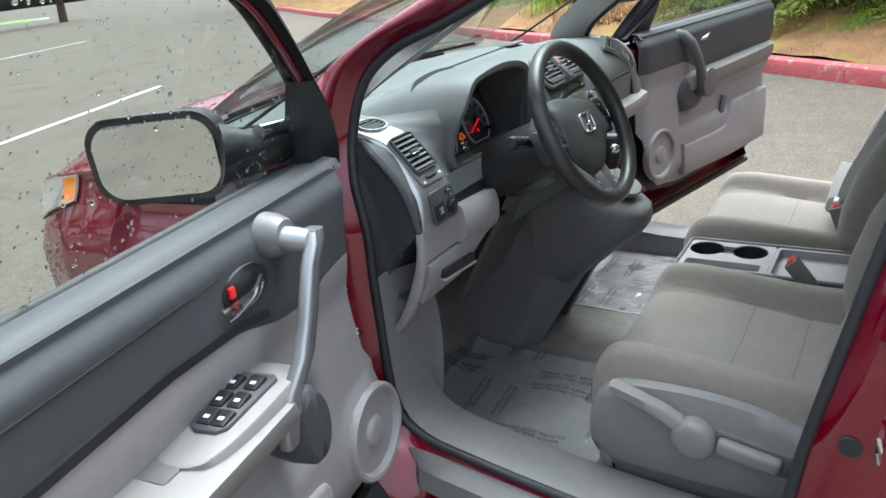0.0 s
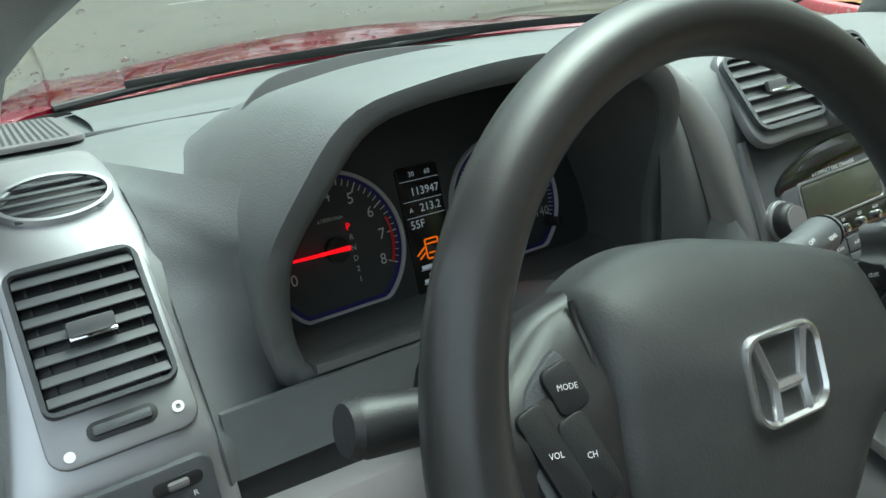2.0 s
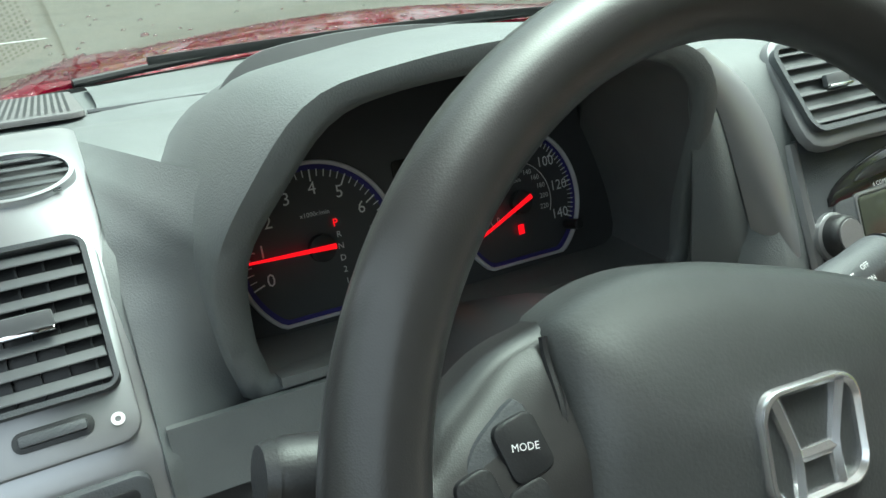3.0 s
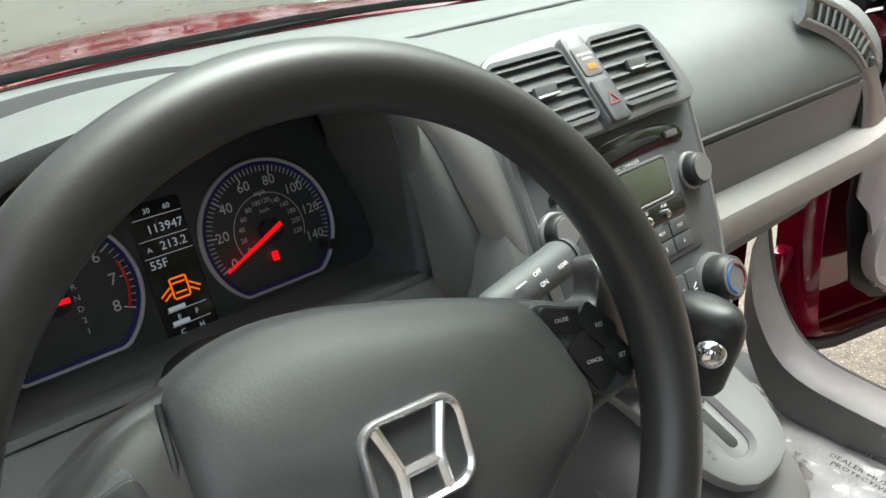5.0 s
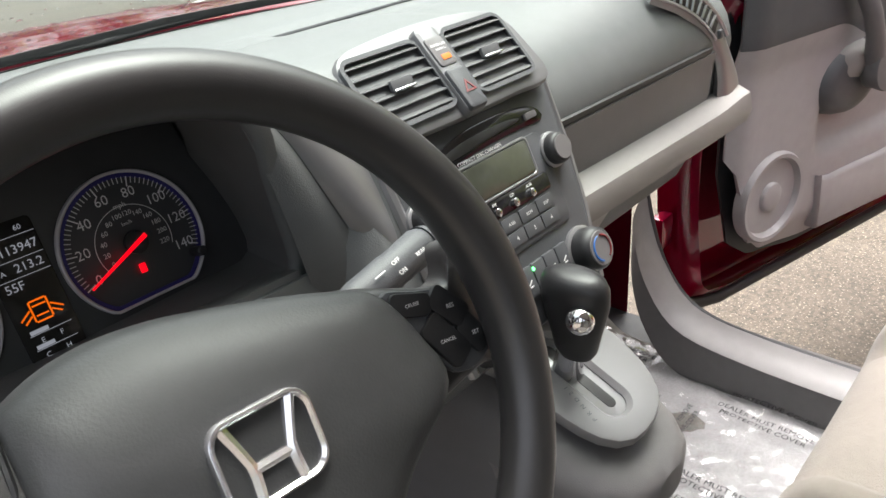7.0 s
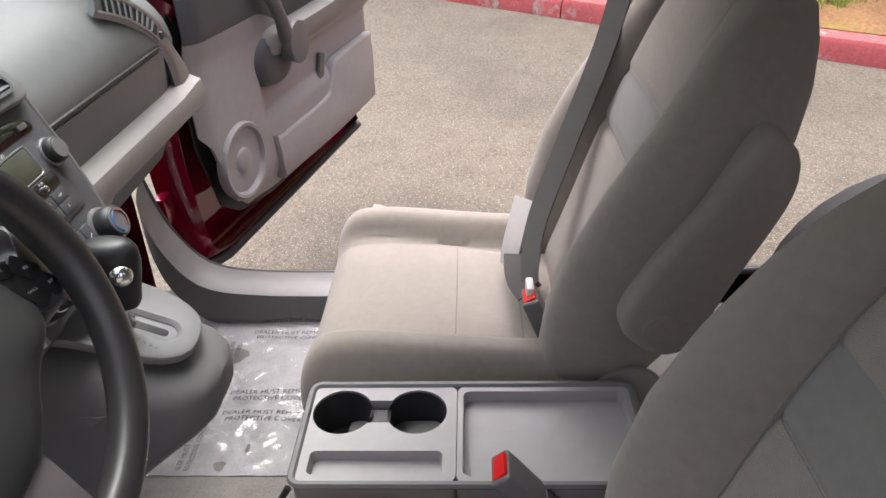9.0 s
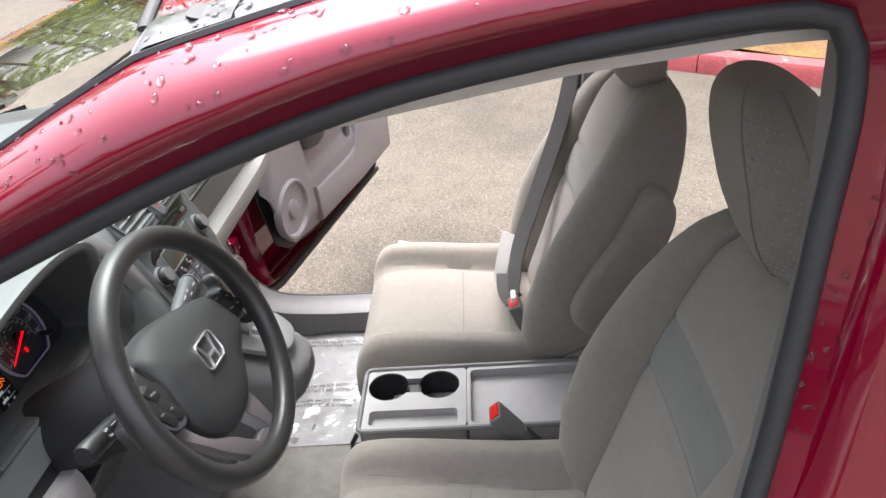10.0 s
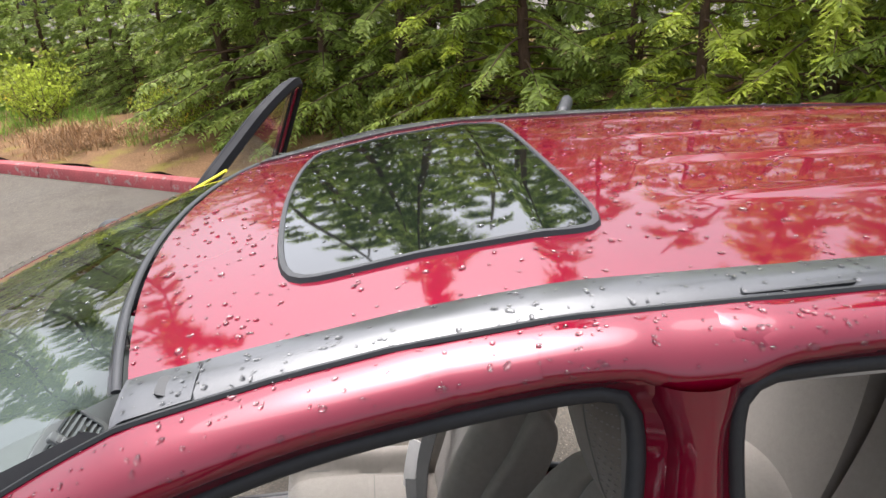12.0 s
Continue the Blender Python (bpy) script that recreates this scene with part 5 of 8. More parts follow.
dpart("disc_mouth", plate([tuple(p) for p in spline([(-0.060, 0.034), (-0.04, 0.042), (0.0, 0.046), (0.05, 0.045), (0.066, 0.040), (0.03, 0.038), (-0.03, 0.034)], 36, closed=True)], 0.0085, 0.001, sm), M_BLACK)
dpart("eject_key", box(0.018, 0.007, 0.004, 0.002, sm @ Matrix.Translation((0.082, 0.040, 0.008))), M_MIDGREY)
radio = dpart("radio", plate(rounded(0.176, 0.098, 0.010, 4, 0.0, -0.026), 0.0075, 0.002, sm), M_LOWER, "radio with display, knobs and preset keys")
part("radio_screen", plate(rounded(0.122, 0.034, 0.004, 3, 0.0, 0.004), 0.009, 0.001, sm), M_LCD, radio, "dim olive display")
part("radio_screen_rim", plate(rounded(0.129, 0.041, 0.006, 4, 0.0, 0.004), 0.0086, 0.001, sm, hole=rounded(0.123, 0.035, 0.004, 4, 0.0, 0.004)), M_DKSILVER, radio)
bm = lettering("6 COMPACT DISC CHANGER", 0.0052, sm @ Matrix.Translation((-0.006, 0.0272, 0.0078)))
part("radio_print", bm, M_WHITE, radio)
part("mode_bar", plate(rounded(0.136, 0.019, 0.005, 3, 0.006, -0.0265), 0.0088, 0.002, sm), M_GLOSS, radio, "gloss black key bar")
for i in range(4):
    part("mode_key", lathe([(0.0042, 0), (0.0042, 0.004), (0.002, 0.0055)], 14, sm @ Matrix.Translation((-0.040 + 0.027 * i, -0.029, 0.0085))), M_CHROME, radio)
for row in range(2):
    for i in range(5):
        part("preset_key", box(0.0265, 0.0145, 0.006, 0.0016, sm @ Matrix.Translation((-0.056 + 0.0278 * i, -0.0455 - 0.0158 * row, 0.006))), M_LOWER, radio)
bm = bmesh.new()
for i, t in enumerate(("AM", "FM", "CD", "AUX")):
    lettering(t, 0.0046, sm @ Matrix.Translation((-0.040 + 0.027 * i, -0.0215, 0.009)), bm)
for i, t in enumerate(("SKIP", "SCAN", "A.SEL", "RDM", "DISP")):
    lettering(t, 0.0044, sm @ Matrix.Translation((-0.056 + 0.0278 * i, -0.0455, 0.0093)), bm)
for i in range(5):
    lettering(str(i + 2), 0.0058, sm @ Matrix.Translation((-0.056 + 0.0278 * i, -0.0613, 0.0093)), bm)
part("key_print", bm, M_WHITE, radio)


def knob(x, y, r, deep, label, top=M_BLACK):
    k = dpart("knob", lathe([(r, 0), (r, deep * 0.6), (r * 0.93, deep * 0.9), (r * 0.8, deep)], 32, sm @ Matrix.Translation((x, y, 0.005))), M_BLACK, label)
    part("knob_ring", lathe([(r * 1.14, 0), (r * 1.14, 0.004), (r * 1.02, 0.0055)], 32, sm @ Matrix.Translation((x, y, 0.005))), M_DKSILVER, k)
    part("knob_face", lathe([(r * 0.78, deep), (r * 0.76, deep + 0.001)], 32, sm @ Matrix.Translation((x, y, 0.005))), M_MIDGREY, k)
    return k


for x in (-0.096, 0.096):
    knob(x, -0.002, 0.0165, 0.017, "round black radio knob")
k = knob(0.084, -0.112, 0.0235, 0.026, "round temperature knob")
for a0, a1, mat in ((100, 250, glow("blue_mark", (0.05, 0.3, 1.0), 0.04, (0.02, 0.08, 0.22))), (80, -60, M_DIMRED)):
    part("knob_mark", tube([sm @ Vector((0.084 + 0.0135 * math.cos(radians(a)), -0.112 + 0.0135 * math.sin(radians(a)), 0.0325)) for a in np.linspace(a0, a1, 14)], 0.0011, 5), mat, k)
knob(-0.084, -0.112, 0.0235, 0.026, "round fan knob")
for i in range(6):
    b = dpart("climate_key", box(0.0185, 0.031, 0.006, 0.002, sm @ Matrix.Translation((-0.046 + 0.0195 * i, -0.106, 0.006))), M_LOWER, "climate key")
dpart("key_lamp", lathe([(0.0022, 0), (0.0018, 0.001)], 12, sm @ Matrix.Translation((0.003, -0.0955, 0.0092))), M_GREEN, "lit green key lamp")
bm = bmesh.new()
for i in range(6):
    bm = box(0.007, 0.0012, 0.0004, 0, sm @ Matrix.Translation((-0.046 + 0.0195 * i, -0.106, 0.0092)) @ pose(0, 0, 0, 0, 0, 35), 1, bm)
    bm = box(0.005, 0.0012, 0.0004, 0, sm @ Matrix.Translation((-0.046 + 0.0195 * i, -0.110, 0.0092)), 1, bm)
dpart("key_marks", bm, M_WHITE)

# passenger side: glove box, shelf, end vent
dpart("dash_crease", sheet(lambda u, v: (0.125 + 0.50 * v, 0.2315 + 0.004 * u, 1.0735 - 0.012 * v - 0.010 * u), 3, 30, 0.004), M_BLACK, "dark joint along the dash")
dpart("glove_lid", sheet(lambda u, v: (0.145 + 0.495 * v, 0.2335 + 0.010 * u - 0.001 * math.sin(3.14 * v), 1.0615 - 0.010 * v - 0.090 * u), 8, 20, 0.006), M_MIDGREY, "grey upper glove box lid")
shelf = [[(x, y, z + 0.020 * (0.725 - x) / 0.6) for y, z in ((0.262, 0.972), (0.226, 0.968 + 0.008 * smooth(0.6, 0.72, x)), (0.206, 0.958 + 0.008 * smooth(0.6, 0.72, x)), (0.200, 0.938), (0.208, 0.915), (0.262, 0.895))] for x in np.linspace(0.125, 0.725, 24)]
dpart("glove_shelf", loft(shelf), M_BEIGE, "pale grey shelf ledge")
# black block on the lid; its colour replaces the shade of a small pocket
dpart("glove_pocket", box(0.045, 0.03, 0.035, 0.006, Matrix.Translation((0.165, 0.250, 0.983))), M_BLACK)
dpart("glove_box", sheet(lambda u, v: ((x := 0.13 + 0.58 * v), 0.262 + 0.06 * u * u + 0.01 * math.sin(3.14 * v), 0.905 - 0.24 * u * (1 - 0.85 * smooth(0.22, 0.52, x))), 12, 18, 0.02), M_GREY, "grey lower glove box")
# curved end trim with a slatted vent
end_path = spline([(0.500, 0.268, 1.176), (0.558, 0.252, 1.150), (0.606, 0.243, 1.120), (0.645, 0.236, 1.085), (0.672, 0.231, 1.045), (0.688, 0.226, 1.005), (0.696, 0.222, 0.970)], 60)


def end_pt(t, w, out=0.0):
    """A point on the end trim: t along it, w across it, out towards the seats."""
    i = min(int(t * 59), 58)
    p, d = Vector(end_path[i]), (Vector(end_path[i + 1]) - Vector(end_path[i])).normalized()
    side = Vector((0, -1, 0.25)).cross(d).normalized()
    if side.x < 0:
        side.negate()
    nrm = d.cross(side).normalized()
    if nrm.y > 0:
        nrm.negate()
    return tuple(p + side * (w * (1 + 0.7 * smooth(0.75, 1.0, t))) + nrm * (out - 0.010 * (abs(w) / 0.024) ** 4))


end_trim = dpart("end_vent_trim", sheet(lambda u, v: end_pt(u, -0.024 + 0.050 * v), 58, 10, 0.012), M_DKSILVER, "dark silver end trim")
part("vent_duct", sheet(lambda u, v: end_pt(0.06 + 0.50 * u, -0.015 + 0.024 * v, 0.0012), 40, 4), M_BLACK, end_trim, "black vent opening")
for i in range(9):
    t = 0.085 + 0.052 * i
    part("vent_slat", tube([end_pt(t, -0.015, 0.003), end_pt(t + 0.012, 0.009, 0.003)], 0.0024, 6), M_DKSILVER, end_trim)
part("vent_rim", tube([end_pt(t, 0.016, 0.002) for t in np.linspace(0.02, 0.68, 40)], 0.0045, 8), M_SILVER, end_trim, "bright silver vent edge")
part("vent_rim", tube([end_pt(t, -0.0165, 0.002) for t in np.linspace(0.02, 0.60, 40)], 0.0022, 6), M_SILVER, end_trim)
part("vent_dial", box(0.012, 0.008, 0.014, 0.003, Matrix.Translation(end_pt(0.62, -0.002, 0.001))), M_LOWER, end_trim)

# ---- steering wheel, column and stalks ----
TILT_W = radians(24.3)
WH = Vector((-0.372, -0.008, 1.138))
hm = axes(WH, (1, 0, 0), (0, math.sin(TILT_W), math.cos(TILT_W)))
wheel = thing("steering_wheel", "black leather steering wheel with a chrome badge and satin lower spokes", "steering wheel", at=tuple(WH))


def wpart(name, bm, mat, label="", parent=None):
    ob = part(name, bm, mat, None, label)
    return under(ob, wheel) if parent is None else (setattr(ob, "parent", parent), ob)[1]


rm = axes((-0.3721, -0.0079, 1.138), (0.99992, -0.0108, 0.0062), (-0.0012, 0.41216, 0.9111))
RIM_R = 0.1655
rim = []
for k in range(120):
    a = 2 * math.pi * k / 120
    fat = 0.0160 + 0.0016 * max(0, math.cos(2 * a - 0.3)) ** 4
    c = Vector((math.cos(a), math.sin(a), 0))
    rim.append([rm @ (c * (RIM_R + fat * math.cos(b) * 0.98) + Vector((0, 0, fat * 1.05 * math.sin(b)))) for b in np.linspace(0, 2 * math.pi, 20, endpoint=False)])
wpart("rim", loft(rim, loop=True), M_LEATHER, "black leather rim")
for a in (14,):
    c = Vector((math.cos(radians(a)), math.sin(radians(a)), 0))
    wpart("rim_seam", tube([rm @ (c * (RIM_R + 0.0160 * math.cos(b)) + Vector((0, 0, 0.0172 * math.sin(b)))) for b in np.linspace(0, 2 * math.pi, 24, endpoint=False)], 0.0005, 4, loop=True), M_BLACK)


def dome(outline, n, levels, mid, fall=None):
    """A padded cover in the wheel's plane: an outline drawn in towards mid, level by level."""
    o = spline(outline, n, closed=True)
    return loft([[rm @ Vector((mid[0] + (x - mid[0]) * k, mid[1] + (y - mid[1]) * k, h - (fall(mid[1] + (y - mid[1]) * k) if fall else 0))) for x, y in o] for k, h in levels])


COVER = [(-0.078, 0.061), (-0.066, 0.068), (-0.050, 0.072), (-0.029, 0.073), (-0.002, 0.069), (0.026, 0.061), (0.056, 0.051), (0.080, 0.041), (0.097, 0.032), (0.108, 0.014), (0.116, -0.008), (0.121, -0.028), (0.112, -0.043), (0.092, -0.053), (0.070, -0.066),
         (0.050, -0.084), (0.027, -0.099), (0.0, -0.105), (-0.030, -0.106), (-0.056, -0.097), (-0.078, -0.075), (-0.090, -0.048), (-0.092, -0.018), (-0.087, 0.012), (-0.082, 0.038)]
wpart("airbag_cover", dome(COVER, 88, ((1.0, -0.040), (1.0, -0.022), (0.99, -0.0165), (0.965, -0.0115), (0.90, -0.0065), (0.78, -0.0025), (0.6, 0.0), (0.35, 0.0018), (0.12, 0.0022)), (-0.008, -0.012), lambda y: 0.014 * smooth(0.02, 0.075, y)), M_AIRBAG, "grained black airbag cover")
wpart("cover_seam", tube([rm @ Vector((x, y, -0.0185 - 0.010 * smooth(0.03, 0.06, y))) for x, y in spline([(-0.080, 0.061), (-0.084, 0.038), (-0.0895, 0.012), (-0.0945, -0.018), (-0.0925, -0.048)], 20)], 0.0016, 6), M_BLACK)
wpart("column_cover", tube([hm @ Vector((0, -0.01, -0.03)), hm @ Vector((0, -0.012, -0.07))], [0.075, 0.062], 24), M_BLACK)
SPOKE_L = [(-0.060, 0.062), (-0.080, 0.063), (-0.098, 0.060), (-0.114, 0.053), (-0.128, 0.046), (-0.142, 0.036), (-0.158, 0.034), (-0.167, 0.012), (-0.166, -0.015), (-0.157, -0.042), (-0.144, -0.026), (-0.126, -0.024), (-0.104, -0.032), (-0.080, -0.034), (-0.066, 0.010)]
SPOKE_R = [(0.085, 0.036), (0.098, 0.0345), (0.120, 0.024), (0.1452, 0.0125), (0.157, 0.016), (0.163, 0.030), (0.172, 0.030), (0.173, -0.010), (0.168, -0.055), (0.160, -0.047), (0.140, -0.047), (0.1096, -0.0476), (0.095, -0.030), (0.090, 0.0)]
KEYS_L = ((-0.105, 0.034, 0.015, 0.019, 8, "MODE"), (-0.107, 0.006, 0.014, 0.032, 8, "CH"), (-0.1225, 0.012, 0.013, 0.038, 10, "VOL"))
KEYS_R = ((0.1166, 0.0136, 0.025, 0.0125, -24, "CRUISE"), (0.140, 0.0012, 0.0145, 0.026, 34, "RES"), (0.1285, -0.0150, 0.0165, 0.031, 24, "CANCEL"), (0.1485, -0.0205, 0.0140, 0.022, 26, "SET"))
PADS = ([(-0.0985, 0.047), (-0.110, 0.046), (-0.126, 0.034), (-0.133, 0.008), (-0.127, -0.014), (-0.104, -0.018), (-0.0985, 0.010)], [(0.103, 0.026), (0.125, 0.019), (0.142, 0.0105), (0.153, -0.010), (0.158, -0.030), (0.149, -0.038), (0.127, -0.035), (0.113, -0.008)])
for outline, mid, keys, pad_line, lab in ((SPOKE_L, (-0.120, 0.008), KEYS_L, PADS[0], "key pad for the radio"), (SPOKE_R, (0.132, -0.012), KEYS_R, PADS[1], "key pad for the cruise control")):
    tip = Matrix.Translation((0, 0, -0.0005 if mid[0] < 0 else -0.0115)) @ pose(0, 0, 0, -14 if mid[0] < 0 else -3, 0, 0)
    wpart("spoke", dome(outline, 60, [(k, h - (0.0 if mid[0] < 0 else 0.0105)) for k, h in ((1.0, -0.036), (1.0, -0.024), (0.97, -0.0185), (0.90, -0.0150), (0.75, -0.0125), (0.4, -0.0105), (0.1, -0.0100))], mid, lambda y: 0.016 * smooth(0.015, 0.06, y) if mid[0] < 0 else 0.006 * smooth(0.02, 0.05, y)), M_LEATHER, "black perforated leather spoke")
    pad = wpart("key_pad", plate([tuple(q) for q in spline(pad_line, 40, closed=True)], 0.008, 0.002, rm @ tip @ Matrix.Translation((0, 0, -0.0155))), M_LOWER, lab)
    for x, y, w, h, r, t in keys:
        m = rm @ tip @ Matrix.Translation((x, y, -0.0085)) @ pose(0, 0, 0, 0, 0, r)
        part("key", plate(rounded(w * 1.12, h * 1.1, 0.0042, 4), 0.0036, 0.0012, m), M_BLACK, pad)
        part("key_print", lettering(t, 0.0030 if len(t) > 4 else 0.0036, rm @ tip @ Matrix.Translation((x, y, -0.0047)) @ pose(0, 0, 0, 0, 0, -12)), M_WHITE, pad)
# lower spokes in satin grey: two arms that meet in a broad foot on the rim
ARM_L = [(-0.140, -0.016, -0.102, -0.020, -0.017), (-0.127, -0.028, -0.100, -0.042, -0.014), (-0.115, -0.052, -0.090, -0.068, -0.010), (-0.094, -0.095, -0.060, -0.099, -0.008), (-0.074, -0.125, -0.042, -0.124, -0.008), (-0.057, -0.150, -0.022, -0.150, -0.009), (-0.048, -0.170, -0.006, -0.172, -0.012)]
ARM_R = [(-0.014, -0.090, 0.030, -0.082, -0.014), (-0.010, -0.112, 0.0285, -0.108, -0.010), (-0.003, -0.132, 0.027, -0.132, -0.008), (0.000, -0.150, 0.028, -0.154, -0.009), (-0.006, -0.172, 0.032, -0.170, -0.012)]
for arm in (ARM_L, ARM_R):
    rows = spline(arm, 22)
    rings = []
    for xa, ya, xb, yb, h in rows:
        mixed = lambda t, dh: rm @ Vector((xa + (xb - xa) * t, ya + (yb - ya) * t, h + dh))  # noqa: E731
        rings.append([mixed(0, -0.016), mixed(0, -0.004), mixed(0.10, 0), mixed(0.5, 0.0012), mixed(0.90, 0), mixed(1, -0.004), mixed(1, -0.016)])
    wpart("lower_spoke", loft(rings), M_SPOKE, "satin mauve-grey lower spoke")
wpart("lower_bridge", plate([tuple(q) for q in spline([(-0.052, -0.146), (-0.030, -0.1425), (-0.010, -0.1425), (0.004, -0.145), (0.028, -0.152), (0.030, -0.171), (-0.010, -0.174), (-0.046, -0.171)], 32, closed=True)], 0.014, 0.003, rm @ Matrix.Translation((0, 0, -0.0235))), M_SPOKE, "satin grey foot of the lower spokes")
wpart("spoke_bevel", loft([[rm @ Vector((x + dx, y, h + dh)) for dx, dh in ((-0.0065, -0.013), (-0.006, -0.012), (0.001, 0.0006), (0.0, -0.010))] for x, y, h in ((-0.013, -0.094, -0.013), (-0.010, -0.112, -0.010), (-0.003, -0.132, -0.008), (0.000, -0.146, -0.009))]), M_SILVER, "bright silver inner edge of the spoke")
bg = rm @ Matrix.Translation((0.003, -0.001, 0.0012)) @ pose(0, 0, 0, 0, 0, -5)
badge = wpart("badge_rim", plate(rounded(0.052, 0.0435, 0.011, 6), 0.0045, 0.0017, bg, hole=rounded(0.0455, 0.037, 0.009, 6)), M_BADGE, "chrome rounded-square badge rim")
for s in (-1, 1):
    bar = [[bg @ Vector((s * x * 0.92, y * 0.92, h)) for x, h in ((a, 0), (a * 0.9 + c * 0.1, 0.0026), ((a + c) / 2, 0.0042), (a * 0.1 + c * 0.9, 0.0026), (c, 0))] for a, y, c in ((0.0225, 0.0200, 0.0150), (0.0178, 0.008, 0.0112), (0.0145, -0.002, 0.0080), (0.0142, -0.008, 0.0074), (0.0150, -0.020, 0.0085))]
    part("badge_bar", loft(bar), M_BADGE, badge, sharp=20)
part("badge_bar", loft([[bg @ Vector((x, y, h)) for y, h in ((-0.002, 0.0), (-0.0025, 0.0022), (-0.0048, 0.0036), (-0.0072, 0.0022), (-0.0078, 0.0))] for x in (-0.0090, -0.004, 0.004, 0.0090)]), M_BADGE, badge, sharp=20)

column = thing("steering_column", "black steering column shroud with two control stalks", "steering column", at=(-0.372, 0.15, 1.05))
cpart = lambda name, bm, mat, label="", parent=None: (under(part(name, bm, mat, None, label), column) if parent is None else part(name, bm, mat, parent, label))  # noqa: E731
cpart("shroud", loft([[hm @ Vector((rx * math.cos(a), -0.012 + ry * math.sin(a), h)) for a in np.linspace(0, 2 * math.pi, 28, endpoint=False)] for rx, ry, h in ((0.060, 0.052, -0.045), (0.070, 0.058, -0.06), (0.076, 0.062, -0.12), (0.078, 0.066, -0.20), (0.07, 0.06, -0.30))]), M_BLACK, "black column shroud")
for s, tip in ((-1, (-0.550, 0.075, 1.140)), (1, (-0.168, 0.088, 1.123))):
    a, b = hm @ Vector((s * 0.055, 0.006, -0.085)), Vector(tip)
    d = (b - a)
    st = cpart("stalk", tube([a, a + d * 0.25, a + d * 0.45, a + d * 0.5, a + d * 0.72, a + d * 0.75, a + d * 0.95, b], [0.008, 0.011, 0.0115, 0.0130, 0.0135, 0.0130, 0.0140, 0.011], 20), M_BLACK if s < 0 else M_LOWER, "control stalk with white markings")
    xdir = d.normalized()
    face = axes(a + d * 0.72 + Vector((0, -0.0112, 0.0108)), (s * xdir.x, s * xdir.y, s * xdir.z), (0, 0.7, 0.7))
    bm = lettering("OFF", 0.0045, face @ Matrix.Translation((0.0, 0.002, 0)))
    lettering("ON", 0.0045, face @ Matrix.Translation((0.0, -0.006, -0.001)), bm)
    bm = box(0.010, 0.0008, 0.0005, 0, face @ Matrix.Translation((-s * 0.016, 0.002, 0)), 1, bm)
    if s > 0:
        lettering("REAR", 0.004, face @ Matrix.Translation((0.021, -0.004, 0)), bm)
        lettering("PULL", 0.0048, face @ Matrix.Translation((-0.045, -0.002, -0.002)), bm)
    part("marks", bm, M_WHITE, st)
    part("stalk_cap", tube([a + d * 0.985, b + d * 0.02], [0.0135, 0.0115], 18), M_BLACK if s < 0 else M_LOWER, st)

# ---- gear selector pod ----
pod = thing("gear_selector", "grey console pod with satin silver plate and gear lever", "gear selector", at=(0, 0.05, 0.80))
ppart = lambda name, bm, mat, label="", parent=None: (under(part(name, bm, mat, None, label), pod) if parent is None else part(name, bm, mat, parent, label))  # noqa: E731
PX = 0.020


def pod_ring(y, w, top, bot, lean=0.0):
    out = []
    for k in range(28):
        a = 2 * math.pi * k / 28
        c, q = math.cos(a), math.sin(a)
        e = 0.62
        out.append((PX + w * math.copysign(abs(c) ** e, c), y - lean * (1 - q) * 0.5, (top + bot) / 2 + (top - bot) / 2 * math.copysign(abs(q) ** e, q)))
    return out


ppart("pod_body", loft([pod_ring(0.27, 0.125, 0.925, 0.55), pod_ring(0.20, 0.113, 0.912, 0.57), pod_ring(0.12, 0.100, 0.882, 0.64), pod_ring(0.055, 0.091, 0.850, 0.70), pod_ring(0.018, 0.079, 0.832, 0.73), pod_ring(-0.006, 0.058, 0.818, 0.75), pod_ring(-0.017, 0.028, 0.806, 0.77)]), M_MIDGREY, "dark grey console pod")
pm = axes((PX, 0.095, 0.8815), (1, 0, 0), (0, 0.915, 0.40))
PL = [(-0.068, 0.095), (0.070, 0.095), (0.075, 0.03), (0.070, -0.035), (0.047, -0.078), (0.008, -0.092), (-0.032, -0.086), (-0.056, -0.050), (-0.066, 0.03)]
gate = rounded(0.034, 0.112, 0.015, 7, -0.002, -0.008)
outer = spline(PL, len(gate), closed=True)
ang = lambda p: math.atan2(p[1] + 0.01, p[0])  # noqa: E731
outer = sorted([tuple(p) for p in outer], key=ang)
gate = sorted(gate, key=lambda p: math.atan2(p[1] + 0.008, p[0] + 0.002))
plate_ob = ppart("gate_plate", plate(outer, 0.012, 0.005, pm @ Matrix.Translation((0, 0, -0.002)), hole=gate), M_GATE, "satin silver gate plate")
part("gate", plate(gate, 0.004, 0.001, pm), M_DKSILVER, plate_ob, "chrome sliding gate")
part("gate_slot", plate(rounded(0.013, 0.092, 0.006, 4, -0.002, -0.008), 0.0046, 0.0004, pm), M_BLACK, plate_ob, "dark lever slot")
part("gate_marks", lettering("P  R  N  D  2  1", 0.007, pm @ Matrix.Translation((-0.034, -0.03, 0.0105)) @ pose(0, 0, 0, 0, 0, 80)), M_LOWER, plate_ob)
part("lock_cover", box(0.010, 0.018, 0.002, 0.001, pm @ Matrix.Translation((0.050, 0.02, 0.0105))), M_DKSILVER, plate_ob)
lever = ppart("gear_lever", tube([(0.016, 0.100, 0.875), (0.014, 0.094, 0.905), (0.012, 0.090, 0.922)], [0.018, 0.014, 0.0135], 18), M_CHROME, "chrome gear lever shaft")
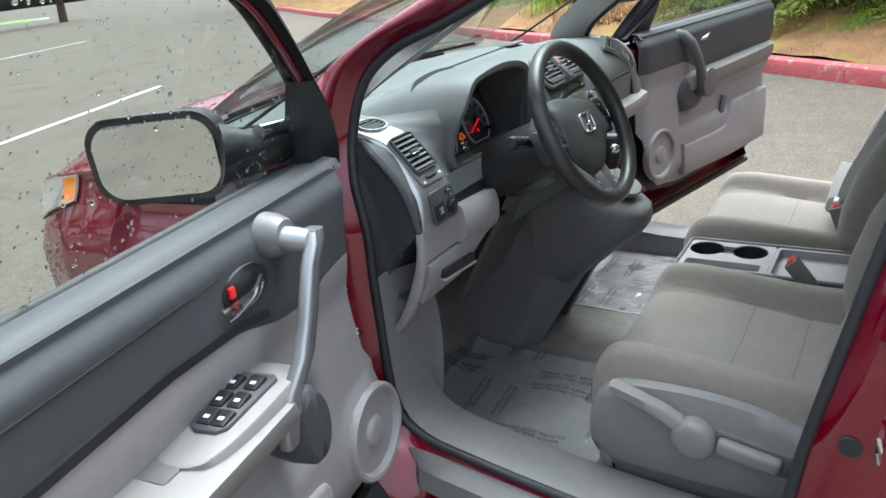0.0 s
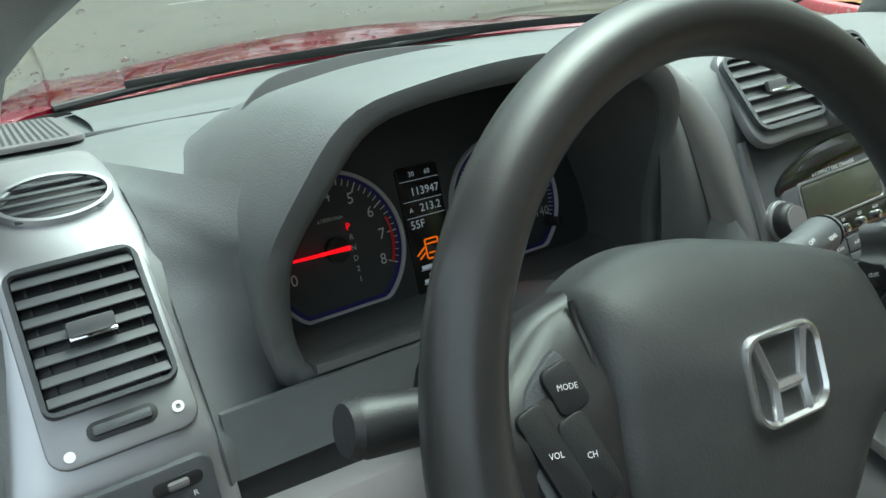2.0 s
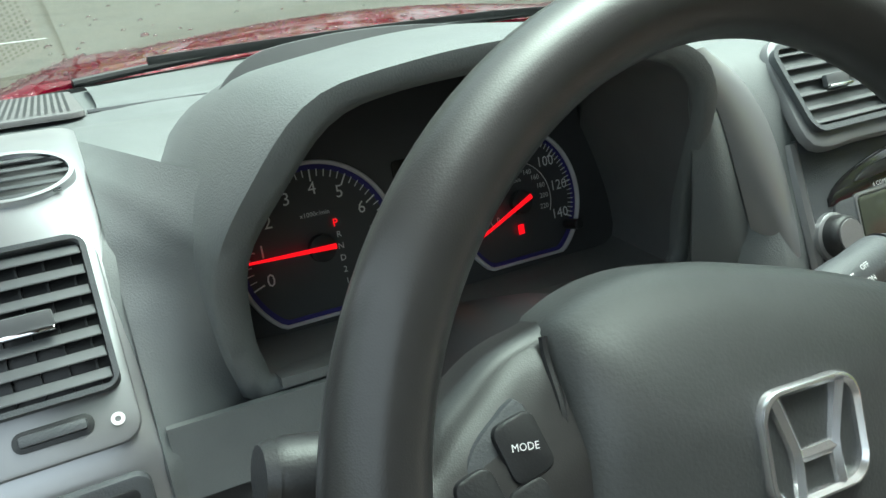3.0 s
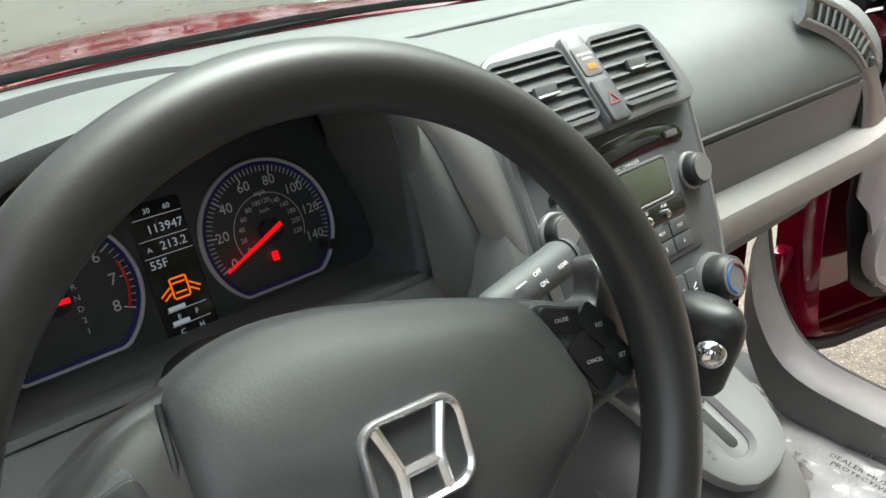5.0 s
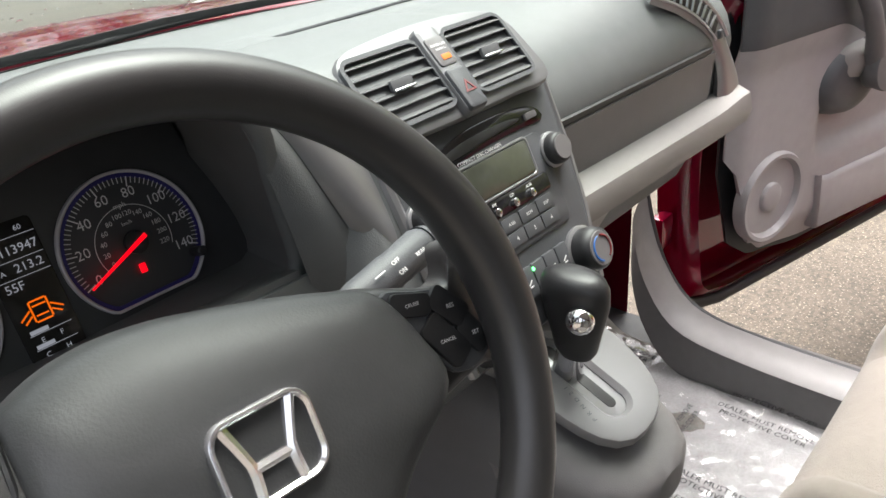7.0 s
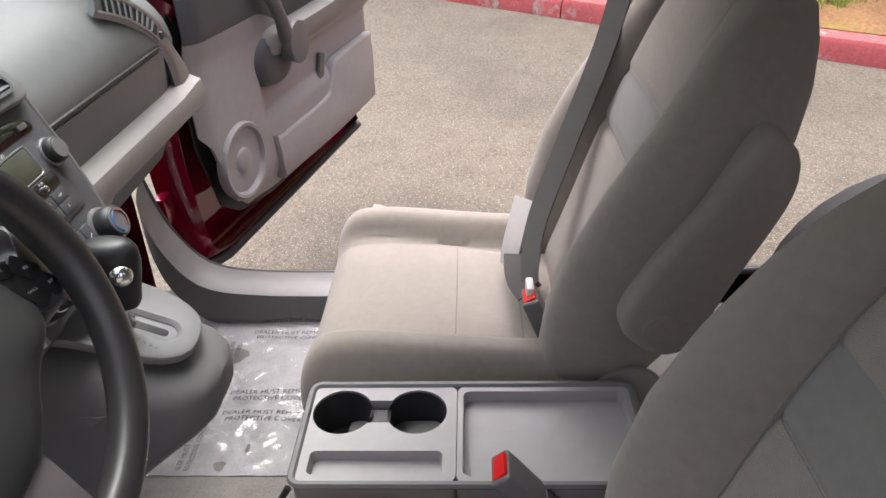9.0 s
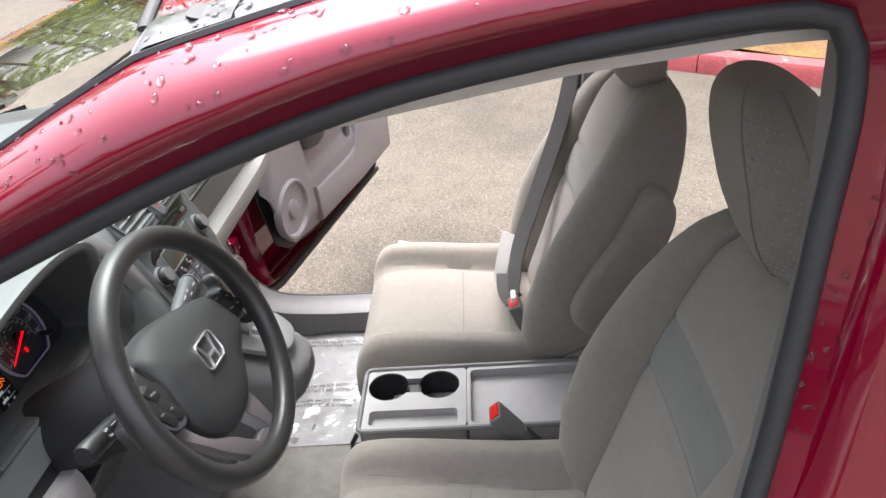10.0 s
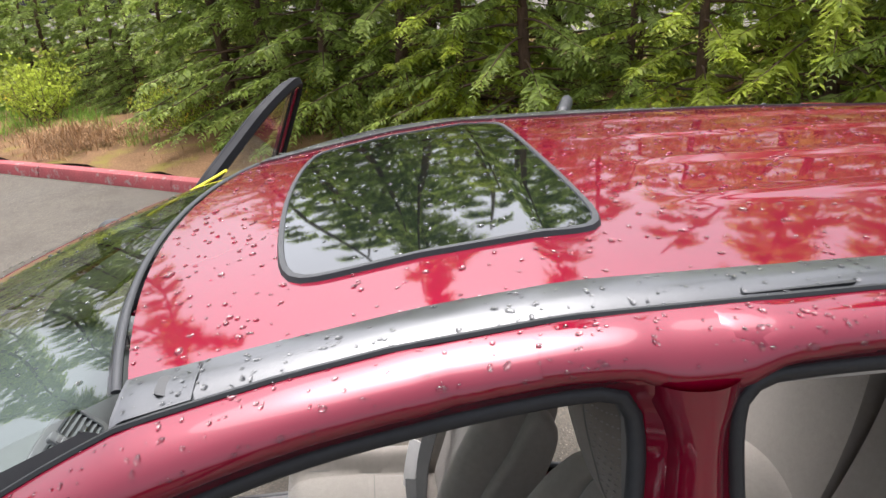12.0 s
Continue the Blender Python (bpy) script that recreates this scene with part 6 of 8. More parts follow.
knob_r = [[(0.010 + 0.8 * x, 0.083 + y, z) for x, y in ellipse(w, d, 24)] for z, w, d in ((0.917, 0.032, 0.036), (0.925, 0.040, 0.046), (0.945, 0.045, 0.055), (0.965, 0.051, 0.066), (0.982, 0.055, 0.073), (0.997, 0.055, 0.073), (1.006, 0.048, 0.064), (1.011, 0.032, 0.044), (1.012, 0.012, 0.018))]
part("lever_knob", loft(knob_r), M_BLACK, lever, "black leather gear knob")
part("lever_button", lathe([(0.013, 0), (0.0135, 0.010), (0.011, 0.016), (0.006, 0.019)], 22, axes((-0.008, 0.066, 0.976), (0, 0.3, 1), (0.6, -0.8, 0)) @ pose(0, 0, 0, 180)), M_CHROME, lever, "chrome release button")
for s in (-1, 1):
    ppart("console_side", sheet(lambda u, v: (PX + s * (0.100 + 0.058 * v * v - 0.05 * smooth(0.2, 0.0, u)), 0.0 + 0.30 * v ** 0.8 + (0.58 - 0.28 * v) * u, 0.80 + 0.06 * u - (0.44 + 0.05 * u) * v), 16, 12, 0.010), M_TRIM, "grey console side panel")

# ---- cup-holder tray between the seats ----
tray = thing("centre_tray", "grey plastic cup-holder tray between the front seats", "cup holder tray", at=(0, -0.3, 0.36))
tpart = lambda name, bm, mat, label="": under(part(name, bm, mat, None, label), tray)  # noqa: E731
TX = 0.005
plate_o = rounded(0.176, 0.214, 0.012, 4, TX, -0.218)
ca, cb = (0.043, -0.162), (0.043, -0.268)
cup = []
for k in range(64):
    a = 2 * math.pi * k / 64
    cup.append((0.043 + 0.043 * math.cos(a), 0.043 * math.sin(a)))
hole = []
for (cx, cy), a0, a1 in ((ca, -60, 240), (cb, 120, 420)):
    for a in np.linspace(a0, a1, 30):
        hole.append((cx + 0.043 * math.cos(radians(a)), cy + 0.043 * math.sin(radians(a))))
hole = [(x if abs(y + 0.215) > 0.012 else 0.043 + math.copysign(0.014, x - 0.043), y) for x, y in hole]
slot = rounded(0.040, 0.178, 0.008, 4, -0.050, -0.218)
top = holed(plate_o, [hole, slot], 0.700)
wall(plate_o, 0.635, 0.700, top)
wall(hole, 0.615, 0.700, top, False, 1.0)
wall(slot, 0.682, 0.700, top, True, 0.97)
bmesh.ops.remove_doubles(top, verts=top.verts[:], dist=1e-5)
tpart("tray_top", top, M_GREY, "light grey cup-holder plate")
for c in (ca, cb):
    tpart("cup_well", lathe([(0.0418, 0.700 - 0.003), (0.0405, 0.64), (0.038, 0.632), (0.002, 0.632)], 40, Matrix.Translation((c[0], c[1], 0)), caps=False), M_BLACK, "black cup well")
tpart("cup_bridge", box(0.028, 0.03, 0.01, 0.003, Matrix.Translation((0.043, -0.215, 0.686))), M_BLACK)
bin_o = rounded(0.176, 0.252, 0.012, 4, TX, -0.452)
bin_i = rounded(0.156, 0.232, 0.010, 4, TX, -0.450)
low = holed(bin_o, [bin_i], 0.700)
wall(bin_o, 0.63, 0.700, low)
wall(bin_i, 0.680, 0.700, low, True, 0.985)
bmesh.ops.remove_doubles(low, verts=low.verts[:], dist=1e-5)
tpart("tray_bin", low, M_GREY, "shallow grey tray")
tpart("tray_lip", tube([(x, y, 0.700) for x, y in rounded(0.184, 0.468, 0.014, 4, TX, -0.345)], 0.0055, 6, loop=True), M_MIDGREY)
tpart("tray_side", box(0.150, 0.40, 0.09, 0.015, Matrix.Translation((TX, -0.36, 0.605))), M_MIDGREY)
for y in (-0.20, -0.50):
    tpart("tray_leg", box(0.05, 0.04, 0.25, 0.008, Matrix.Translation((TX, y, 0.468))), M_BLACK)
tpart("tray_latch", tube([(-0.083, -0.108, 0.69), (-0.089, -0.098, 0.675), (-0.086, -0.096, 0.65)], 0.005, 8), M_BLACK)


# ---- seats ----
def front_seat(s, back, dy, label):
    """A front seat; s: side of the car, back: how far the backrest is set back."""
    CX = 0.362
    w = lambda lx, y, z: (s * (CX + lx), y + dy, z)  # noqa: E731
    seat = thing("front_seat", label, "car seat", group="front seats", at=(s * CX, -0.3, 0.36))
    spart = lambda name, bm, mat, lab="", parent=None, sharp=60: under(part(name, bm, mat, None, lab, sharp), seat) if parent is None else part(name, bm, mat, parent, lab, sharp)  # noqa: E731
    spine = spline([(-0.090, 0.530), (-0.074, 0.575), (-0.070, 0.620), (-0.080, 0.662), (-0.112, 0.690), (-0.17, 0.698), (-0.24, 0.694), (-0.32, 0.686), (-0.42, 0.678), (-0.52, 0.676)], 48)

    def cushion(u, v):
        y, z = spine[int(round(u * 47))]
        lx = -0.250 + 0.500 * v
        q = abs(lx)
        front = smooth(0.10, 0.34, u)
        half = 0.250
        z += front * 0.046 * smooth(0.140, 0.190, q) - 0.012 * smooth(0.10, 0.0, q) * front * 0.5
        edge = smooth(0.205, half, q)
        z -= 0.060 * edge ** 2 * smooth(0.62, 0.70, z + 0.05) + 0.02 * edge
        y -= 0.035 * edge ** 2 * (1 - front)
        groove = 0.007 * math.exp(-((q - 0.138 - 0.035 * (1 - u)) / 0.006) ** 2) * front
        cross = 0.006 * (math.exp(-((y + 0.325) / 0.006) ** 2) + math.exp(-((y + 0.428) / 0.006) ** 2)) * smooth(0.145, 0.135, q)
        return w(lx, y, z - groove - cross)

    pad = spart("cushion", sheet(cushion, 47, 60), [M_FABRIC, M_FABRIC2], "grey woven seat cushion with raised bolsters")
    for f in pad.data.polygons:
        if abs(abs(f.center.x) - CX) < 0.142:
            f.material_index = 1
    for side in (-1, 1):
        skirt = lambda u, v: (lambda p: (p[0] + s * side * 0.006 * math.sin(3.1 * v), p[1], p[2] - 0.085 * v))(cushion(0.02 + 0.96 * u, 0.5 + 0.5 * side))  # noqa: E731
        spart("cushion_side", sheet(skirt, 30, 6, 0.01), M_FABRIC, "grey fabric cushion side")
        spart("seam", tube([cushion(u, 0.5 + side * (0.138 + 0.035 * (1 - u)) / 0.50) for u in np.linspace(0.30, 1, 36)], 0.0013, 5), M_SEAM)
    for u in [min(range(48), key=lambda i: abs(spine[i][0] - y)) / 47 for y in (-0.325, -0.428)]:
        spart("seam", tube([cushion(u, v) for v in np.linspace(0.5 - 0.138 / 0.5, 0.5 + 0.138 / 0.5, 24)], 0.0011, 5), M_SEAM)

    # backrest: level slices with a flat insert between two swelling bolsters
    CZ = [0.60, 0.64, 0.70, 0.80, 0.90, 0.98, 1.06, 1.12, 1.17, 1.205, 1.225, 1.232]
    tab = lambda v, z: float(np.interp(z, CZ, v))  # noqa: E731
    face_y = lambda z: tab([-0.480, -0.480, -0.492, -0.528, -0.563, -0.592, -0.622, -0.645, -0.666, -0.690, -0.715, -0.735], z)  # noqa: E731
    deep = lambda z: tab([0.10, 0.13, 0.150, 0.160, 0.155, 0.148, 0.140, 0.130, 0.115, 0.092, 0.060, 0.025], z)  # noqa: E731
    wide = lambda z: tab([0.205, 0.222, 0.240, 0.254, 0.262, 0.262, 0.254, 0.236, 0.208, 0.176, 0.142, 0.110], z)  # noqa: E731
    insert = lambda z: tab([0.120, 0.124, 0.130, 0.138, 0.146, 0.150, 0.148, 0.140, 0.126, 0.105, 0.082, 0.060], z)  # noqa: E731
    swell = lambda z: tab([0.010, 0.020, 0.045, 0.072, 0.078, 0.068, 0.050, 0.034, 0.020, 0.010, 0.004, 0.0], z)  # noqa: E731

    def slice_at(z):
        yc, d, W, wi, b = face_y(z), deep(z), wide(z), insert(z), swell(z)
        g = W - wi
        dip = 0.008 * (math.exp(-((z - 1.035) / 0.006) ** 2) + math.exp(-((z - 0.948) / 0.006) ** 2))
        half = [(0.0, yc - 0.004 - dip), (wi * 0.5, yc - 0.003 - dip), (wi * 0.93, yc - dip), (wi, yc - 0.008), (wi + 0.10 * g, yc + 0.26 * b), (wi + 0.32 * g, yc + 0.80 * b), (wi + 0.60 * g, yc + b), (wi + 0.88 * g, yc + 0.70 * b),
                (W, yc + 0.10 * b - 0.010), (W - 0.002, yc - 0.45 * d), (W - 0.020, yc - 0.82 * d), (W * 0.78, yc - d), (W * 0.4, yc - d - 0.004), (0.0, yc - d - 0.005)]
        full = half + [(-x, y) for x, y in half[-2:0:-1]]
        n, out = len(full), []
        for i in range(n):
            p0, p1, p2, p3 = (np.array(full[(i + k) % n]) for k in (-1, 0, 1, 2))
            for t in (0.0, 1 / 3, 2 / 3):
                out.append(0.5 * (2 * p1 + (p2 - p0) * t + (2 * p0 - 5 * p1 + 4 * p2 - p3) * t * t + (3 * p1 - p0 - 3 * p2 + p3) * t ** 3))
        return [w(x, y - back, z) for x, y in out]

    levels = list(np.linspace(0.60, 1.15, 45)) + [1.162, 1.174, 1.186, 1.196, 1.205, 1.213, 1.220, 1.226, 1.230, 1.232]
    rest_back = spart("backrest", loft([slice_at(z) for z in levels]), [M_FABRIC, M_FABRIC2, M_BAND], "grey woven backrest with swelling side bolsters")
    for f in rest_back.data.polygons:
        c = f.center
        if abs(abs(c.x) - CX) < insert(c.z) * 0.97 and f.normal.y > 0.2:
            f.material_index = 2 if 0.948 < c.z < 1.035 else 1
    for side in (9, 9 + 60):
        spart("seam", tube([np.array(slice_at(z)[side if side < 40 else 69]) + (0, 0.0035, 0) for z in np.linspace(0.66, 1.20, 40)], 0.0012, 5), M_SEAM)
    for zt in (1.035, 0.948):
        row = slice_at(zt)
        spart("seam", tube([np.array(q) + (0, 0.001, 0) for q in row[-8:] + row[:9]], 0.0011, 5), M_SEAM)

    # headrest on two posts
    hy, hz = -0.700 - back * 0.6, 1.330

    def rest_pt(zc, t, out=0.0):
        """Headrest surface: zc from -1 (foot) to 1 (crown), t round it, out: lift over the fabric."""
        a = math.asin(max(-1.0, min(1.0, zc)))
        r = max(math.cos(a), 0.02) ** 0.72
        c, q = math.cos(t), math.sin(t)
        half = 0.146 * (1 - 0.42 * smooth(0.25, -1.0, zc))
        y = hy + (0.056 + out) * r * math.copysign(abs(q) ** 0.8, q) + 0.040 * zc + 0.014 * (1 - c * c) * (q > 0)
        return w((half + out) * r * math.copysign(abs(c) ** 0.9, c), y, hz + (0.128 + out) * math.copysign(abs(zc) ** 0.9, zc))

    hr = [[rest_pt(math.sin(a), 2 * math.pi * k / 40) for k in range(40)] for a in np.linspace(-math.pi / 2, math.pi / 2, 26)]
    rest = spart("headrest", loft(hr), M_FABRIC, "grey fabric headrest with a dotted centre strip")
    for t in (radians(14), radians(66)):
        part("seam", tube([rest_pt(z, t, 0.0004) for z in np.linspace(-0.93, 0.97, 30)], 0.0013, 5), M_SEAM, rest)
    weave = bmesh.new()
    for i in range(19):
        for k in range(7):
            z, t = -0.86 + 0.094 * i, radians(20 + 42 * (k + 0.5 * (i % 2)) / 6.5)
            a, b = Vector(rest_pt(z, t - 0.022, 0.0009)), Vector(rest_pt(z, t + 0.022, 0.0009))
            tube([a, a * 0.5 + b * 0.5 + (b - a).cross(Vector((0, 0, 1))).normalized() * 0.0, b], [0.0010, 0.0015, 0.0010], 5, bm=weave, flat=0.7)
    tagged(part("woven_dots", weave, M_DOT, rest, "pale raised woven dashes"), "pale raised woven dashes", kind="stuff")
    for lx in (-0.062, 0.062):
        spart("headrest_post", tube([w(lx, hy - 0.034, 1.26), w(lx, hy - 0.042, 1.19)], 0.0065, 12), M_SILVER, "steel headrest post")
        spart("post_guide", lathe([(0.017, 0), (0.017, 0.010), (0.011, 0.014)], 18, Matrix.Translation(w(lx, hy - 0.042, 1.216))), M_BLACK)

    # plastic base, levers and rails
    side = lambda y, z, o=0.0: w(0.248 + o, y, z + 0.045)  # noqa: E731
    trim = [[side(y, zb, -0.012), side(y, zb, 0.004), side(y, 0.7 * zb + 0.3 * zt, 0.020), side(y, 0.35 * zb + 0.65 * zt, 0.022), side(y, 0.12 * zb + 0.88 * zt, 0.018), side(y, zt, 0.010), side(y, zt + 0.004, -0.010)]
            for y, zb, zt in spline([(-0.085, 0.475, 0.570), (-0.10, 0.455, 0.610), (-0.135, 0.435, 0.636), (-0.20, 0.425, 0.646), (-0.30, 0.425, 0.648), (-0.40, 0.435, 0.636), (-0.48, 0.455, 0.612), (-0.55, 0.50, 0.630)], 24)]
    spart("side_trim", loft(trim, closed=False), M_SHELL, "mid grey plastic seat side trim")
    spart("trim_foot", loft([[side(y, 0.455, 0.012), side(y, 0.40, 0.004), side(y, 0.33, -0.020)] for y in np.linspace(-0.13, -0.50, 8)], closed=False), M_MIDGREY)
    lever_path = spline([(-0.140, 0.651), (-0.165, 0.643), (-0.205, 0.629), (-0.250, 0.608), (-0.288, 0.580)], 16)
    lev = [[side(y + 0.34 * h, z + h, o) for h, o in ((-k, 0.024), (-k, 0.040), (-0.7 * k, 0.047), (0.7 * k, 0.047), (k, 0.040), (k, 0.024))] for k, (y, z) in zip(np.interp(np.linspace(0, 1, 16), [0, 0.06, 0.5, 1], [0.009, 0.013, 0.016, 0.028]), lever_path)]
    spart("height_lever", loft(lev), M_BEIGE, "pale grey height lever")
    spart("lever_hub", lathe([(0.040, 0), (0.040, 0.030), (0.036, 0.037), (0.026, 0.040), (0.004, 0.041)], 32, axes(side(-0.292, 0.572, 0.012), (0, s, 0), (0, 0, 1))), M_BEIGE)
    spart("recline_lever", box(0.024, 0.110, 0.034, 0.011, Matrix.Translation(side(-0.388, 0.563, 0.036)) @ pose(0, 0, 0, 10), seg=3), M_BEIGE, "pale grey recline lever")
    # solid darker block: shade of the lever's recess put in as colour
    spart("lever_well", box(0.016, 0.135, 0.052, 0.008, Matrix.Translation(side(-0.392, 0.560, 0.017)) @ pose(0, 0, 0, 10)), M_MIDGREY)
    inn = [[w(-0.245, y, 0.46), w(-0.255, y, 0.53), w(-0.248, y, 0.60)] for y in np.linspace(-0.12, -0.56, 8)]
    spart("side_trim", loft(inn, closed=False), M_MIDGREY)
    for k in (-0.20, 0.20):
        spart("seat_rail", box(0.045, 0.50, 0.035, 0.006, Matrix.Translation(w(k, -0.30, 0.385))), M_BLACK, "black steel seat rail")
        for y in (-0.12, -0.48):
            spart("seat_leg", box(0.035, 0.05, 0.13, 0.006, Matrix.Translation(w(k, y, 0.445))), M_BLACK)
    spart("seat_pan", box(0.50, 0.40, 0.05, 0.015, Matrix.Translation(w(0, -0.30, 0.52))), M_BLACK)
    for q in (-1, 1):
        spart("recliner_cover", lathe([(0.055, 0), (0.055, 0.010), (0.045, 0.018), (0.02, 0.02)], 26, axes(w(q * 0.245, -0.585 - back, 0.655), (0, -s * q, 0), (0, 0, 1))), M_FABRIC if q < 0 else M_GREY, "round recliner cover")
    if s > 0:
        # fold-down arm rest, folded up against the backrest
        ao = [(-y, z) for y, z in spline([(-0.690, 1.092), (-0.733, 1.076), (-0.740, 1.015), (-0.692, 0.893), (-0.642, 0.778), (-0.582, 0.780), (-0.548, 0.830), (-0.580, 0.914), (-0.635, 1.0)], 44, closed=True)]
        ar = spart("arm_rest", plate(ao, 0.050, 0.016, axes((0.122, 0, 0), (0, -1, 0), (0, 0, 1))), M_FABRIC, "grey fabric fold-up arm rest")
        part("pivot_cap", lathe([(0.026, 0), (0.025, 0.003), (0.012, 0.004)], 24, axes((0.0722, -0.604, 0.818), (0, -1, 0), (0, 0, 1))), M_FABRIC, ar)
    # buckle on its crinkled sleeve
    bt = Vector(w(-0.257, -0.385 - dy, 0.748)) if s < 0 else Vector(w(-0.150, -0.44 - dy, 0.772))
    bd = Vector((s * -0.035, -0.20 if s < 0 else -0.12, -0.26 if s < 0 else -0.30)).normalized()
    bm4 = axes(bt, (1, 0, 0), -bd)
    b = spart("buckle", box(0.046, 0.092, 0.027, 0.005, bm4 @ Matrix.Translation((0, -0.0375, 0))), M_MIDGREY, "grey belt buckle")
    part("release_button", box(0.034, 0.014, 0.021, 0.003, bm4 @ Matrix.Translation((0, 0.0045, 0.001)) @ pose(0, 0, 0, -12)), M_RED, b, "red release button")
    spart("buckle_sleeve", tube([bt + bd * (0.07 + 0.006 * i) for i in range(14)], [(0.0135 if i % 2 else 0.0165) * (1.2 if s < 0 else 1) for i in range(14)], 12, flat=0.8), M_MIDGREY)
    return seat


seat_d = front_seat(-1, 0.034, -0.010, "grey fabric driver's seat with pale side levers")
seat_p = front_seat(1, 0.0, 0.0, "grey fabric passenger seat with fastened seat belt")

rear = thing("rear_seat", "grey fabric rear bench seat with headrests", "car seat", at=(0, -1.4, 0.36))
under(part("bench_cushion", sheet(lambda u, v: (-0.66 + 1.32 * v, -1.02 - 0.48 * u, 0.60 + 0.09 * math.sin(math.pi * min(u * 1.5 + 0.12, 1) * 0.5) - 0.02 * math.cos(4 * math.pi * v) - 0.05 * abs(2 * v - 1) ** 8), 18, 40, 0.14), M_FABRIC2), rear)
for x0, x1 in ((-0.67, 0.10), (0.12, 0.67)):
    under(part("bench_back", sheet(lambda u, v: (x0 + (x1 - x0) * v, -1.48 - 0.18 * u - 0.03 * math.sin(3.14 * u) + 0.03 * (2 * v - 1) ** 4, 0.62 + 0.62 * u - 0.04 * abs(2 * v - 1) ** 8), 18, 24, -0.12), M_FABRIC2), rear)
for x in (-0.38, 0.38):
    under(part("bench_headrest", lathe([(0.02, -0.08), (0.10, -0.075), (0.125, -0.03), (0.125, 0.04), (0.10, 0.075), (0.02, 0.08)], 24, Matrix.Translation((x, -1.69, 1.33)) @ Matrix.Diagonal((1, 0.42, 1, 1))), M_FABRIC), rear)
under(part("bench_base", box(1.30, 0.46, 0.24, 0.02, Matrix.Translation((0, -1.28, 0.48))), M_CARPET), rear)


# ---- seat belts ----
def belt(points, width, facing, name, label, mat=M_BELT, thick=0.0014):
    p = spline(points, 40)
    rings = []
    for i, q in enumerate(p):
        d = Vector(p[min(i + 1, 39)] - p[max(i - 1, 0)]).normalized()
        f = Vector(facing).normalized()
        side = d.cross(f).normalized() * width / 2
        n = side.cross(d).normalized() * thick
        q = Vector(q)
        rings.append([q - side - n, q + side - n, q + side + n, q - side + n])
    return loft(rings)


bp = thing("seat_belt", "dark grey seat belt across the passenger backrest, fastened", "seat belt", group="seat belts", at=(0.6, -0.6, 0.5))
under(part("webbing", belt([(0.640, -0.66, 1.36), (0.600, -0.625, 1.22), (0.545, -0.585, 1.08), (0.475, -0.520, 0.93), (0.385, -0.462, 0.815), (0.300, -0.445, 0.772), (0.240, -0.442, 0.765)], 0.046, (-0.70, 0.80, 0.4), "webbing", ""), M_BELT), bp)
under(part("webbing", belt([(0.240, -0.440, 0.764), (0.33, -0.425, 0.742), (0.45, -0.43, 0.738), (0.56, -0.46, 0.72), (0.665, -0.53, 0.56)], 0.045, (0, 0.6, 1), "webbing", ""), M_BELT), bp)
under(part("belt_sleeve", belt([(0.440, -0.445, 0.826), (0.424, -0.433, 0.790), (0.408, -0.422, 0.750), (0.396, -0.416, 0.712)], 0.047, (-0.55, 0.8, 0.35), "sleeve", "", thick=0.004), M_PALE, None, "pale plastic belt guide"), bp)
under(part("tongue", box(0.034, 0.012, 0.030, 0.004, Matrix.Translation((0.222, -0.438, 0.781))), M_PALE, None, "pale belt tongue"), bp)
under(part("belt_anchor", box(0.02, 0.06, 0.045, 0.008, Matrix.Translation((0.652, -0.685, 1.385))), M_MIDGREY), bp)
bd = thing("seat_belt", "dark grey seat belt hanging slack on the driver's side pillar", "seat belt", group="seat belts", at=(-0.6, -0.6, 0.5))
under(part("webbing", belt([(-0.585, -0.700, 1.38), (-0.60, -0.690, 1.20), (-0.615, -0.685, 1.0), (-0.635, -0.67, 0.8), (-0.66, -0.645, 0.5)], 0.047, (0.5, 0.8, 0), "webbing", ""), M_BELT), bd)
under(part("belt_anchor", box(0.02, 0.06, 0.045, 0.008, Matrix.Translation((-0.605, -0.705, 1.395))), M_MIDGREY), bd)
for x in (-0.60, 0.60):
    b = thing("seat_belt", "dark grey rear seat belt hanging beside the bench", "seat belt", group="seat belts", at=(x, -1.5, 0.6))
    under(part("webbing", belt([(x, -1.62, 1.42), (x * 1.0, -1.56, 1.2), (x * 0.97, -1.50, 0.95), (x * 0.95, -1.42, 0.72)], 0.047, (0, 1, 0.3), "webbing", ""), M_BELT), b)


